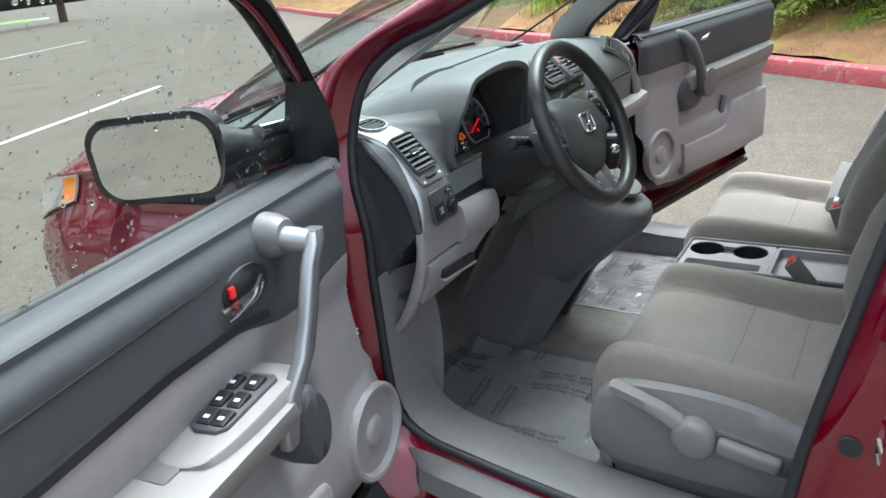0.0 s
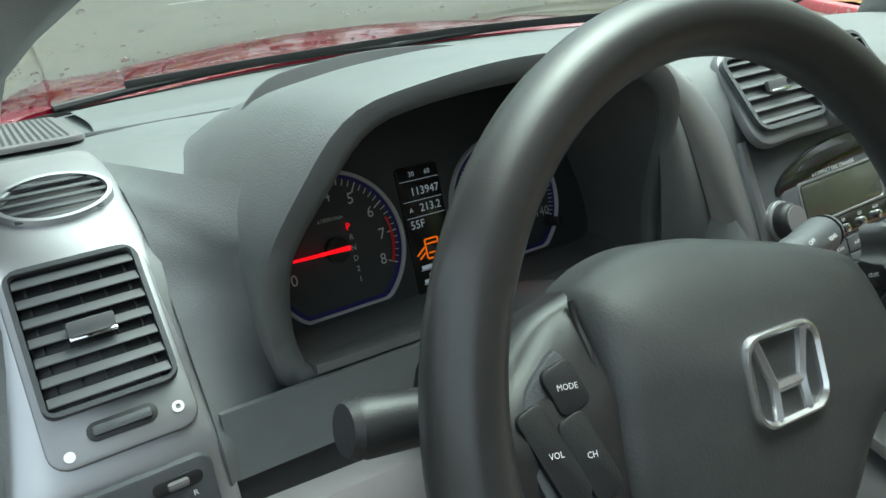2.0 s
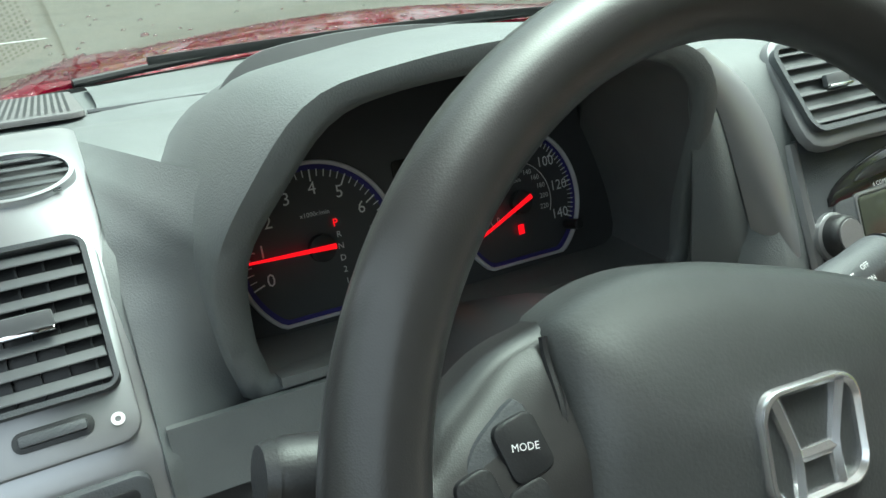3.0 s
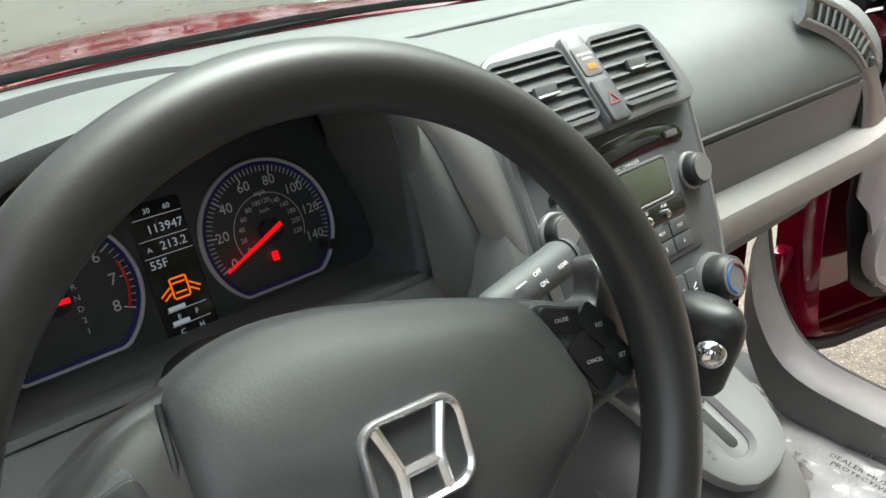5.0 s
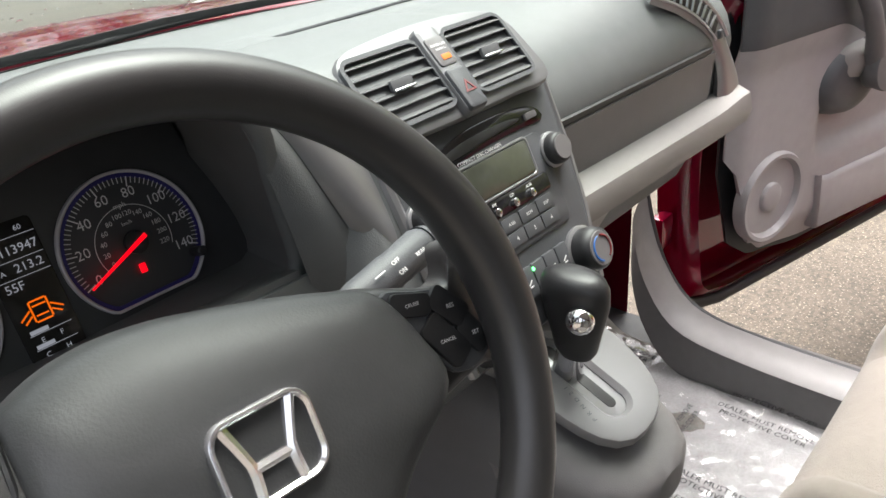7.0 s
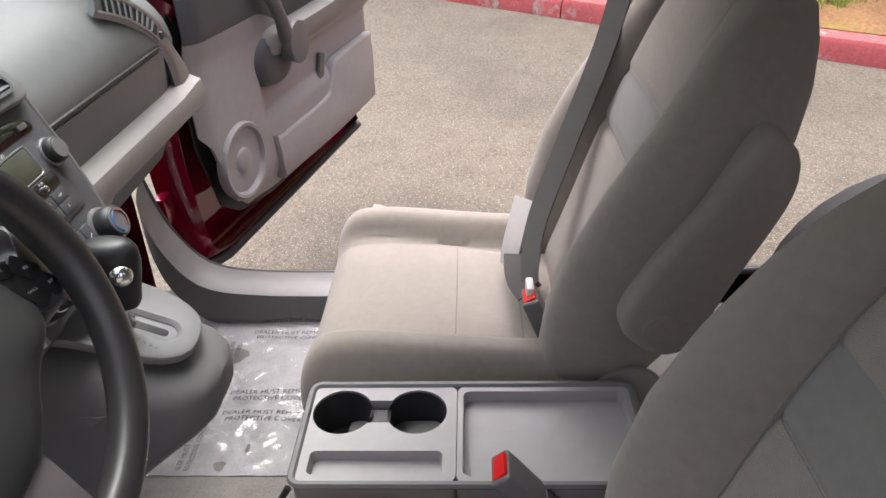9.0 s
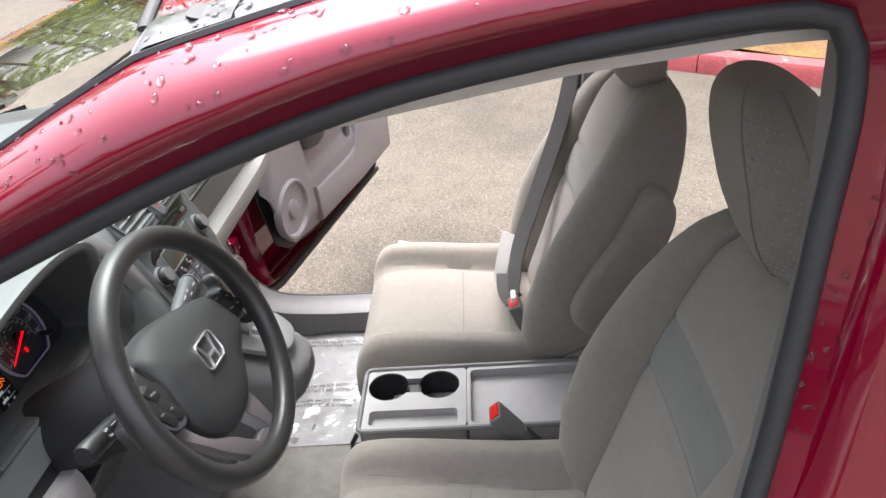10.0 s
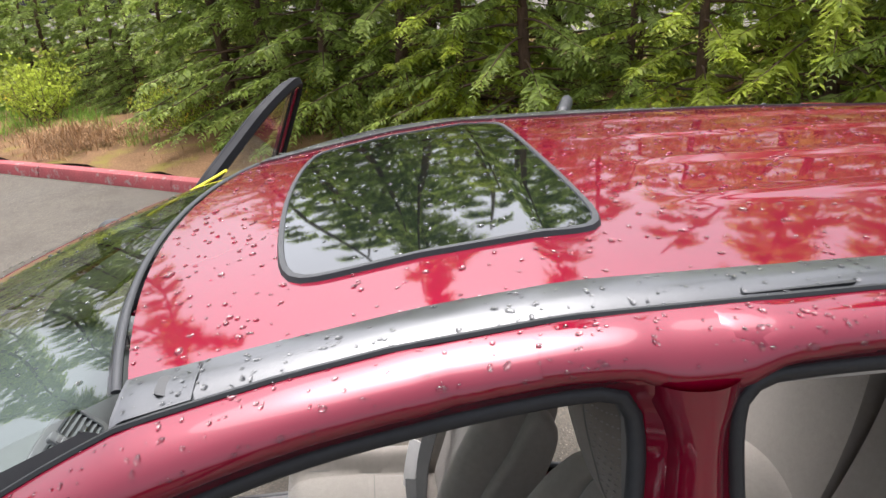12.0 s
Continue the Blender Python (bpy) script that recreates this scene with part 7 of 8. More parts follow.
# ---- doors ----
def car_door(s, theta, hinge, kind, label, F=None):
    """An open door. Its own axes: u from the hinge, n into the car, z up; F places the fittings along u."""
    F = F or {}
    fu = lambda u: float(np.interp(u, F["from"], F["to"]))  # noqa: E731
    th = radians(theta)
    U, N = Vector((s * math.sin(th), -math.cos(th), 0)), Vector((-s * math.cos(th), -math.sin(th), 0))
    H = Vector(hinge)
    W = lambda u, n, z: tuple(H + U * u + N * n + Vector((0, 0, z)))  # noqa: E731
    mat3 = Matrix((U, N, Vector((0, 0, 1)))).transposed().to_4x4()
    mat3.translation = H
    L = 1.09 if kind == "front" else 0.92
    dp = lambda name, bm, mat, lab="", parent=None, sharp=50: part(name, bm, mat, door, lab, sharp)  # noqa: E731

    def tr(bm):
        bm.transform(mat3)
        return bm

    cut = (lambda z: 0.0) if kind == "front" else (lambda z: 0.30 * smooth(0.78, 0.45, z))
    lean = lambda z: F["lean"] * max(0.0, z - 1.12) / 0.45  # noqa: E731
    right = s > 0 and kind == "front"
    bot = (lambda u: 0.386 + 0.03 * smooth(0.10, 0.0, u)) if right else lambda u: 0.372 + 0.03 * smooth(0.25, 0.0, u) + 0.03 * smooth(L - 0.1, L, u)  # noqa: E731
    end = lambda z: L - 0.02 * smooth(0.7, 0.4, z) - cut(z) + 0.01 * math.sin(2 * z)  # noqa: E731
    u0 = F["u0"]
    belt_z = lambda u: F["belt"] + (0.0 if s < 0 else -0.008) * u / L  # noqa: E731

    # painted shell: outer skin and the flange round the edge
    def skin_pt(a, b):
        z = bot(a * L) + (belt_z(a * L) - 0.025 - bot(a * L)) * b
        u = u0 + 0.012 + (end(z) - u0 - 0.012) * a
        return (u, -0.095 - 0.035 * math.sin(math.pi * b) + 0.05 * b ** 3, z)

    door = part("door", tr(sheet(skin_pt, 24, 20, 0.004)), M_PAINT, car, label, 50)
    loop = [(0.0, b) for b in np.linspace(0, 1, 14)] + [(a, 1.0) for a in np.linspace(0.05, 0.95, 16)] + [(1.0, b) for b in np.linspace(1, 0, 14)] + [(a, 0.0) for a in np.linspace(0.95, 0.05, 16)]
    rings = []
    for off, dn in ((0.0, 0.0), (0.0, 0.055), (0.02, 0.075), (0.035, 0.085)):
        ring = []
        for a, b in loop:
            u, n, z = skin_pt(a, b)
            ring.append((u + off * (0.5 - a) * 2 * (a in (0.0, 1.0)), n + dn, z + off * (0.5 - b) * 2 * (b in (0.0, 1.0))))
        rings.append(ring)
    dp("flange", tr(loft(rings, caps=False)), M_PAINT, "red painted door edge")
    if s < 0 and kind == "front":
        for u, n, z in ((-0.045, -0.022, 1.095), (-0.045, -0.022, 0.990), (-0.020, -0.022, 0.915)):
            dp("flange_bolt", tr(lathe([(0.011, -0.012), (0.011, 0.004), (0.007, 0.008), (0.006, 0.004)], 14, Matrix.Translation((u, n, z)) @ pose(0, 0, 0, -90, 0, 0))), M_CHROME, "steel bolt")
    dp("edge_seal", tr(tube([(skin_pt(a, 0.0)[0], -0.03, skin_pt(a, 0.0)[2] - 0.004) for a in np.linspace(0, 1, 20)], 0.014, 8)), M_RUBBER, "black rubber edge seal")

    # inner panel, light below and charcoal above
    left = s < 0 and kind == "front"
    EDGE = [(0.44, 0.10), (0.511, 0.076), (0.56, 0.029), (0.647, -0.009), (0.716, -0.020), (0.761, -0.011), (0.805, 0.017), (0.881, 0.029), (0.944, 0.035), (1.004, 0.039), (1.067, 0.029), (1.127, 0.013), (1.160, -0.004), (1.175, -0.044)]
    rim = (lambda z: interp(z, EDGE)) if left else lambda z: u0 + 0.02  # noqa: E731
    SPLIT = [(0.0, 1.020), (0.07, 1.010), (0.09, 0.994), (0.192, 1.000), (0.279, 1.024), (0.339, 1.037), (0.49, 1.045), (0.69, 1.036), (1.1, 1.028)]
    split = lambda u: interp(u, SPLIT) if left else 1.0 if s < 0 or u < fu(0.28) else (1.0 - 0.055 * smooth(fu(0.28), fu(0.46), u))  # noqa: E731

    def inner(u, z):
        n = 0.022
        n += 0.030 * smooth(0.50, 0.60, z) * smooth(u0, u0 + 0.05, u)
        n += 0.018 * smooth(0.93, 1.02, z) * smooth(F["belt"] - 0.005, F["belt"] - 0.04, z)
        if kind == "front":
            n -= 0.022 * smooth(fu(0.27), fu(0.32), u) * smooth(0.70, 0.735, z) * smooth(0.86, 0.83, z)
            r = math.hypot(u - F["speaker"][0], z - F["speaker"][1])
            if s < 0:
                n += 0.014 * math.exp(-((r - 0.092) / 0.014) ** 2) + 0.006 * (r < 0.085)
        return n

    def panel(za, zb, mat, lab):
        def f(a, b):
            t = a
            u = u0 + 0.02 + (L - u0 - 0.055) * t
            lo = za(u)
            z = lo + (zb(u) - lo) * b
            u = rim(z) + (end(z) - 0.035 - rim(z)) * t
            return (u, inner(u, z), z)
        return dp("inner_panel", tr(sheet(f, 60, 34, 0.012)), mat, lab)

    foot = (lambda u: 0.508 + 0.026 * smooth(0.35, 0.16, u) + 0.045 * smooth(0.17, 0.085, u) + 0.20 * smooth(0.09, 0.02, u)) if right else lambda u: 0.445 + 0.13 * smooth(u0 + 0.10, u0, u) + 0.03 * smooth(0.6, 0.0, u)  # noqa: E731
    if right:
        back = lambda a, b: (lambda u: (u, 0.010, foot(u) - 0.030 + 0.42 * b))(u0 + 0.030 + 0.96 * a)  # noqa: E731
        dp("panel_backing", tr(sheet(back, 40, 8, 0.006)), M_RUBBER, "black edge behind the door panel")
    lower = panel(foot, split, M_GREY, "light grey lower door panel")
    upper = panel(split, lambda u: belt_z(u) + 0.004, M_LOWER, "charcoal upper door panel")
    if kind == "front":
        skin_up = 0.0125 if s < 0 else 0.0
        us = np.linspace(fu(0.52) if s > 0 else 0.285, L - 0.05, 30)
        dp("panel_strip", tr(loft([[(u, inner(u, split(u) + h) + d, split(u) + h) for h, d in ((-0.006, -0.004), (-0.004, 0.005 + skin_up), (0.010, 0.005 + skin_up), (0.012, -0.004))] for u in us])), M_BLACK, "dark dividing strip")
        # thin black line that draws the shade in the panel's crease
        dp("panel_crease", tr(tube([(u, inner(u, z) + 0.0005 + skin_up, z) for u, z in [(u, F["recess"][1] + (0.028 - 0.012 * (u - 0.3) if s > 0 else 0.036 - 0.02 * (u - 0.4))) for u in np.linspace(F["recess"][0] + 0.05, L - 0.05, 24)]], 0.0022, 6)), M_BLACK)
    dp("belt_seal", tr(tube([(u, -0.012, belt_z(u) + 0.006) for u in np.linspace(u0 + 0.03, L - 0.03, 20)], 0.011, 8)), M_RUBBER, "black window belt seal")

    dp("belt_cap", tr(loft([[(u, n, belt_z(u) + h) for n, h in ((0.062, -0.006), (0.052, 0.009), (0.02, 0.014), (-0.012, 0.010), (-0.012, -0.02))] for u in np.linspace(u0 + 0.02, L - 0.035, 24)], closed=False)), M_LOWER)

    # arm rest
    a0, a1 = F["arm"], L - 0.03
    arm = []
    for t in np.linspace(0, 1, 24):
        u = a0 + (a1 - a0) * t
        k = smooth(0, 0.06, t)
        zc = 0.925 + 0.012 * t - 0.02 * (1 - k)
        d = (0.108 if s < 0 else 0.045) * (0.6 + 0.4 * k) + 0.030 * math.sin(math.pi * (0.25 + 0.6 * t)) * (0.35 + 0.65 * k)
        arm.append([(u, 0.030 + a * d, zc + h) for a, h in ((0.0, 0.022), (0.7, 0.018), (1.0, 0.004), (1.0, -0.025), (0.75, -0.055), (0.2, -0.085), (-0.1, -0.085), (-0.1, 0.02))])
    ar = dp("arm_rest", tr(loft(arm)), M_BEIGE, "pale grey arm rest")
    if kind == "front":
        # grab handle with its round lower boss
        if left:
            dp("handle_mount", tr(lathe([(0.036, -0.012), (0.034, 0.006), (0.029, 0.020), (0.025, 0.026), (0.004, 0.027)], 30, Matrix.Translation((0.236, 0.085, 1.135)) @ pose(0, 0, 0, -90, 0, 0))), M_GATE, "round satin handle mount")
            dp("handle_cap", tr(tube([(0.238, 0.105, 1.131), (0.236, 0.130, 1.129), (0.234, 0.150, 1.128)], [0.020, 0.020, 0.016], 18)), M_SILVER, "satin silver handle cap")
            blade = [[(u + a, n + b, z) for a, b in rounded(2 * k, 0.022, 0.007, 3)] for (u, n, z), k in zip(F["pull"], (0.006, 0.0075, 0.0075, 0.008, 0.010, 0.016, 0.020, 0.014))]
            dp("grab_handle", tr(loft(blade)), M_SILVER, "satin silver grab handle")
            dp("grip_back", tr(loft([[(u - 0.015 + a, n - 0.003 + b, z) for a, b in rounded(0.018, 0.030, 0.008, 3)] for u, n, z in F["pull"][:6]])), M_LOWER, "charcoal back of the grab handle")
        else:
            dp("grab_handle", tr(tube(F["pull"], [0.024, 0.022, 0.019, 0.017, 0.0175, 0.020, 0.024], 16, flat=1.0)), M_MIDGREY, "satin grab handle")
        boss = lathe([(0.047, 0.0), (0.050, 0.03), (0.047, 0.06), (0.038, 0.07), (0.012, 0.072)], 30, Matrix.Translation((F["boss"][0], 0.055, F["boss"][1])) @ pose(0, 0, 0, -90, 0, 0) @ Matrix.Diagonal((0.85, F["boss"][2], 1.25 if left else 1, 1)))
        part("handle_boss", tr(boss), M_MIDGREY if s > 0 else M_LOWER, door, "rounded handle boss")
        if right:
            dp("pull_cup", tr(loft([[(0.372 + x * k, 0.030 + d, 0.866 + y * k) for x, y in ellipse(0.215, 0.150, 30)] for k, d in ((1.04, 0.0), (1.0, 0.026), (0.90, 0.044), (0.65, 0.052), (0.2, 0.053))])), M_LOWER, "dark rounded cup behind the grab handle")
            dp("cup_disc", tr(lathe([(0.0535, 0.040), (0.0575, 0.066), (0.0555, 0.0705), (0.050, 0.0715), (0.002, 0.0735)], 36, Matrix.Translation((F["boss"][0], 0.055, F["boss"][1])) @ pose(0, 0, 0, -90, 0, 0) @ Matrix.Diagonal((0.95, 1.0, 1, 1)))), M_MIDGREY, "round cap on the handle boss")
            # flat ellipse on the panel; its darker grey paints the shade of a hollow
            dp("pocket_hollow", tr(loft([[(0.262 + x * k, 0.0535 + d, 0.772 + y * k) for x, y in ellipse(0.045, 0.175, 24)] for k, d in ((1.0, 0.0), (0.96, 0.001))])), M_MIDGREY)
        ru, rz, fn = F["recess"][0], F["recess"][1], F["face"]
        if left:
            dp("handle_recess", tr(loft([[(ru + x * k, fn + d, rz + y * k) for x, y in ellipse(0.098, 0.062, 28)] for k, d in ((1.05, -0.012), (1.04, 0.0005), (1.0, 0.0016), (0.93, 0.0010), (0.6, 0.0006))])), M_BLACK, "black handle recess")
            blade = spline([(0.062, fn + 0.006, -0.016), (0.040, fn + 0.014, -0.012), (0.0, fn + 0.017, -0.007), (-0.028, fn + 0.010, 0.004)], 14)
            dp("inner_handle", tr(loft([[(ru + u + 0.4 * h, n + b, rz + z + h) for h, b in ((-k, -0.003), (-k, 0.002), (0.0, 0.005), (k, 0.002), (k, -0.003))] for (u, n, z), k in zip(blade, np.linspace(0.011, 0.005, 14))])), M_CHROME, "chrome inner handle")
            dp("lock_tab", tr(box(0.012, 0.006, 0.018, 0.003, Matrix.Translation((ru + 0.036, fn + 0.004, rz + 0.008)))), M_RED, "red lock marker")
        else:
            dp("handle_recess", tr(loft([[(ru + x * k, fn + 0.004 - d, rz + y * k) for x, y in ellipse(0.105, 0.056, 26)] for k, d in ((1.12, 0.004), (1.05, -0.005), (0.97, -0.002), (0.8, 0.002))], caps=True)), M_BLACK, "black handle recess")
            dp("inner_handle", tr(tube([(ru - 0.034, fn + 0.006, rz - 0.012), (ru, fn + 0.016, rz - 0.008), (ru + 0.040, fn + 0.010, rz + 0.004)], [0.008, 0.011, 0.007], 12, flat=0.8)), M_CHROME, "chrome inner handle")
            dp("lock_tab", tr(box(0.010, 0.006, 0.020, 0.002, Matrix.Translation((ru - 0.017, fn + 0.006, rz + 0.014)))), M_RED, "red lock marker")
        # speaker
        dp("speaker", tr(lathe([(0.100, -0.01), (0.100, 0.012), (0.096, 0.017), (0.088, 0.016), (0.082, 0.003), (0.034, 0.004), (0.031, 0.010), (0.027, 0.012), (0.010, 0.012)], 48, Matrix.Translation((F["speaker"][0], 0.060 + (0.012 if s < 0 else 0), F["speaker"][1])) @ pose(0, 0, 0, -90, 0, 0))), M_GREY, "round light grey speaker cover")
        # door pocket
        po = [(0.300, 0.668), (0.345, 0.655), (0.40, 0.655), (0.640, 0.655), (0.685, 0.688), (0.730, 0.742), (0.78, 0.750), (1.055, 0.750), (1.05, 0.52), (0.70, 0.515), (0.32, 0.53)] if right else [(0.345, 0.620), (0.40, 0.650), (0.60, 0.658), (0.665, 0.690), (0.705, 0.722), (0.76, 0.732), (1.055, 0.735), (1.05, 0.52), (0.70, 0.48), (0.37, 0.50)]
        shift = lambda a: fu(a) if a < 0.6 else fu(0.6) + (a - 0.6) / 0.455 * (1.04 - fu(0.6))  # noqa: E731
        edge = spline([(shift(a), b) for a, b in po[:-4]], 36) + [np.array((shift(a), b)) for a, b in po[-4:]]
        po = [tuple(p) for p in edge]
        pk = plate(po, 0.030, 0.010)
        pk.transform(Matrix(((1, 0, 0, 0), (0, 0, 1, 0.045), (0, 1, 0, 0), (0, 0, 0, 1))))
        dp("door_pocket", tr(pk), M_GREY, "light grey door pocket")
        # darker filler block for the shade in the pocket's mouth
        dp("pocket_dark", tr(box(0.035, 0.012, 0.085, 0.01, Matrix.Translation((fu(0.665 if right else 0.70), 0.052, 0.745)) @ pose(0, 0, 0, 0, 20, 0))), M_MIDGREY)
        if s < 0:
            top = lambda a, b, h=0.0: (a, b, 0.953 - 0.02 * (a - 0.35) + h)  # noqa: E731
            pad = lambda ring, h0, h1: loft([[top(a, b, h0) for a, b in ring], [top(a, b, h1) for a, b in ring], [top(a * 0.97 + 0.03 * 0.42, b * 0.97 + 0.03 * 0.09, h1 + 0.002) for a, b in ring]])  # noqa: E731
            dp("switch_bezel", tr(pad(spline([(0.315, 0.060), (0.310, 0.125), (0.330, 0.150), (0.480, 0.152), (0.540, 0.130), (0.535, 0.066), (0.440, 0.045), (0.340, 0.045)], 40, closed=True), -0.03, 0.002)), M_BEIGE, "pale grey switch surround")
            dp("switch_panel", tr(pad([(0.358, 0.056), (0.350, 0.066), (0.346, 0.122), (0.354, 0.131), (0.470, 0.131), (0.482, 0.120), (0.484, 0.086), (0.476, 0.074), (0.400, 0.054)], 0.0, 0.0085)), M_LOWER, "window switch panel")
            for a, b in ((0.380, 0.076), (0.376, 0.109), (0.420, 0.083), (0.418, 0.112), (0.458, 0.092), (0.458, 0.116)):
                x, y, z = top(a, b, 0.0105)
                key = dp("window_switch", tr(box(0.030, 0.023, 0.010, 0.003, Matrix.Translation((x, y, z)) @ pose(0, 0, 0, 0, 10, 0))), M_BLACK)
                part("switch_mark", tr(box(0.006, 0.009, 0.001, 0.0004, Matrix.Translation((x + 0.004, y, z + 0.0052)) @ pose(0, 0, 0, 0, 10, 0))), M_WHITE, key)
            # the arm rest is not hollowed: a dark block gives the shade
            dp("pull_hollow", tr(box(0.050, 0.062, 0.05, 0.010, Matrix.Translation((0.552, 0.085, 0.927)))), M_MIDGREY, "dark block standing for the shaded hollow behind the switches")
        sash = spline(F["sash"] + [(1.005, 1.555 + F["rise"]), (1.03, 1.50 + F["rise"]), (1.055, 1.35), (1.075, belt_z(1))], 80)
        dp("window_frame", tr(loft([[(u + a * (0.0 if z < 1.5 else 0), lean(z) - 0.035 + b, z + a) for a, b in ((0.018, 0.0), (0.018, 0.028), (-0.006, 0.036), (-0.018, 0.028), (-0.018, 0.0), (0.0, -0.012))] if u < 1.0 else [(u + a, lean(z) - 0.035 + b, z) for a, b in ((0.018, 0.0), (0.018, 0.028), (-0.006, 0.036), (-0.018, 0.028), (-0.018, 0.0), (0.0, -0.012))] for u, z in sash])), M_FRAME, "black window frame")
        dp("frame_skin", tr(tube([(u, lean(z) - 0.050, z) for u, z in sash], 0.011, 8)), M_FRAME, "black outer window frame")
        dp("frame_lip", tr(tube([(u - 0.019 if u > 1.0 else u, lean(z) - 0.022, z - (0.019 if u <= 1.0 else 0.0)) for u, z in sash], 0.0065, 8)), M_PAINT, "red painted lip inside the window frame")
        top = lambda u: float(np.interp(u, [p[0] for p in sash[:70]], [p[1] for p in sash[:70]]))  # noqa: E731
        g0 = F["glass"]
        gl = dp("window", tr(sheet(lambda a, b: (g0 + (1.03 - g0) * a, lean(z := (belt_z(0) - 0.02 + (top(g0 + (1.03 - g0) * a) - belt_z(0) + 0.02) * b)) - 0.022, z), 24, 16)), M_PANE, "clear side window, wet outside")
        gl.visible_shadow = False
        sail = F["sail"]
        sp = loft([[(u, lean(z) + n, z) for u, z in sail] for n in (-0.045, 0.012)])
        dp("mirror_sail", tr(sp), M_BLACK, "black mirror base triangle")
        # exterior mirror
        mu, mn, mz = F["mirror"]
        hs = []
        for t, k in ((-0.095, 0.35), (-0.08, 0.72), (-0.05, 0.92), (0.0, 1.0), (0.012, 1.0)):
            hs.append([(mu + t, mn + y * k, mz + x * k - 0.01 * (1 - k)) for x, y in rounded(0.150 if s < 0 else 0.12, 0.235 if s < 0 else 0.17, 0.05, 6)])
        turn = Matrix.Translation((mu, mn, mz)) @ pose(0, 0, 0, 0, 0, MIRROR_TURN) @ Matrix.Translation((-mu, -mn, -mz))
        hb = loft(hs)
        hb.transform(turn)
        dp("mirror_housing", tr(hb), M_BLACK, "black exterior mirror housing")
        mg = loft([[(mu + t, mn + y * k, mz + x * k) for x, y in rounded(0.128 if s < 0 else 0.10, 0.212 if s < 0 else 0.15, 0.042, 6)] for t, k in ((0.0125, 1.0), (0.0155, 0.99))])
        mg.transform(turn)
        part("mirror_glass", tr(mg), M_MIRROR, door, "wet mirror glass")
        part("mirror_neck", tr(tube([(0.0 if s < 0 else 0.06, -0.03, mz - 0.02), (mu * 0.55, -0.045, mz - 0.015), (mu - 0.035, -0.075, mz - 0.005)], [0.034, 0.040, 0.055], 14)), M_BLACK, door, "black mirror neck")
        part("mirror_accent", tr(tube([(0.0, -0.012, mz + 0.012), (mu * 0.5, -0.018, mz + 0.018)], [0.012, 0.014], 10)), M_CHROME if s < 0 else M_BLACK, door)
    else:
        sash = spline([(0.01, belt_z(0)), (0.0, 1.38), (0.02, 1.575), (0.12, 1.605), (0.40, 1.585), (0.64, 1.53), (0.78, 1.44), (0.84, 1.25), (0.86, belt_z(1))], 70)
        dp("window_frame", tr(tube([(u, lean(z) - 0.025, z) for u, z in sash], 0.019, 10)), M_RUBBER, "black window frame")
        gl = dp("window", tr(sheet(lambda a, b: (0.02 + 0.78 * a, lean(z := (1.11 + (float(np.interp(0.02 + 0.78 * a, [0, 0.12, 0.4, 0.64, 0.84], [1.55, 1.57, 1.56, 1.52, 1.24])) - 1.11) * b)) - 0.022, z), 12, 10)), M_PANE, "clear rear side window")
        gl.visible_shadow = False
    return door


RIGHT = {"from": [0, 1], "to": [0, 1], "arm": 0.31, "u0": 0.0, "belt": 1.130, "lean": 0.20, "rise": 0.085, "glass": 0.13, "speaker": (0.142, 0.668), "boss": (0.418, 0.897, 1.12), "face": 0.066, "recess": (0.447, 1.072),
         "pull": [(0.262, 0.045, 1.105), (0.278, 0.085, 1.098), (0.300, 0.108, 1.066), (0.328, 0.116, 1.015), (0.352, 0.116, 0.968), (0.376, 0.108, 0.926), (0.396, 0.098, 0.895)],
         "sash": [(0.0, 1.12), (0.10, 1.225), (0.22, 1.325), (0.36, 1.420), (0.50, 1.495), (0.66, 1.573), (0.82, 1.627), (0.94, 1.652)],
         "sail": [(0.0, 1.13), (0.145, 1.13), (0.145, 1.245), (0.02, 1.145)], "mirror": (0.11, -0.07, 1.305)}
LEFT = {"from": [0, 0.142, 0.285, 0.40, 0.447, 0.512, 0.56, 0.70, 1.1], "to": [0, 0.085, 0.180, 0.235, 0.269, 0.262, 0.352, 0.55, 1.1], "arm": 0.305,
        "u0": -0.05, "belt": 1.168, "lean": 0.115, "rise": 0.05, "glass": 0.015, "speaker": (0.046, 0.632), "boss": (0.297, 0.838, 1.5), "face": 0.0845, "recess": (0.318, 1.088),
        "pull": [(0.230, 0.150, 1.141), (0.238, 0.155, 1.128), (0.261, 0.156, 1.100), (0.292, 0.156, 1.032), (0.317, 0.153, 0.979), (0.350, 0.150, 0.942), (0.364, 0.143, 0.900), (0.360, 0.130, 0.846)],
        "sash": [(-0.100, 1.15), (-0.075, 1.245), (0.0, 1.335), (0.075, 1.415), (0.16, 1.485), (0.32, 1.555), (0.60, 1.605), (0.90, 1.62)],
        "sail": [(-0.095, 1.150), (0.014, 1.168), (0.014, 1.325), (-0.045, 1.262), (-0.082, 1.200)], "mirror": (0.165, -0.165, 1.238)}
MIRROR_TURN = 19
door_l = car_door(-1, 80, (-0.846, 0.345, 0), "front", "open driver's door, grey inside with a satin grab handle, wet window", LEFT)
MIRROR_TURN = -28
door_r = car_door(1, 75.5, (0.846, 0.334, 0), "front", "open passenger's door, light and dark grey inside, red outside", RIGHT)
door_rr = car_door(1, 72, (0.85, -0.76, 0), "rear", "open rear door, grey inside and red outside", RIGHT)

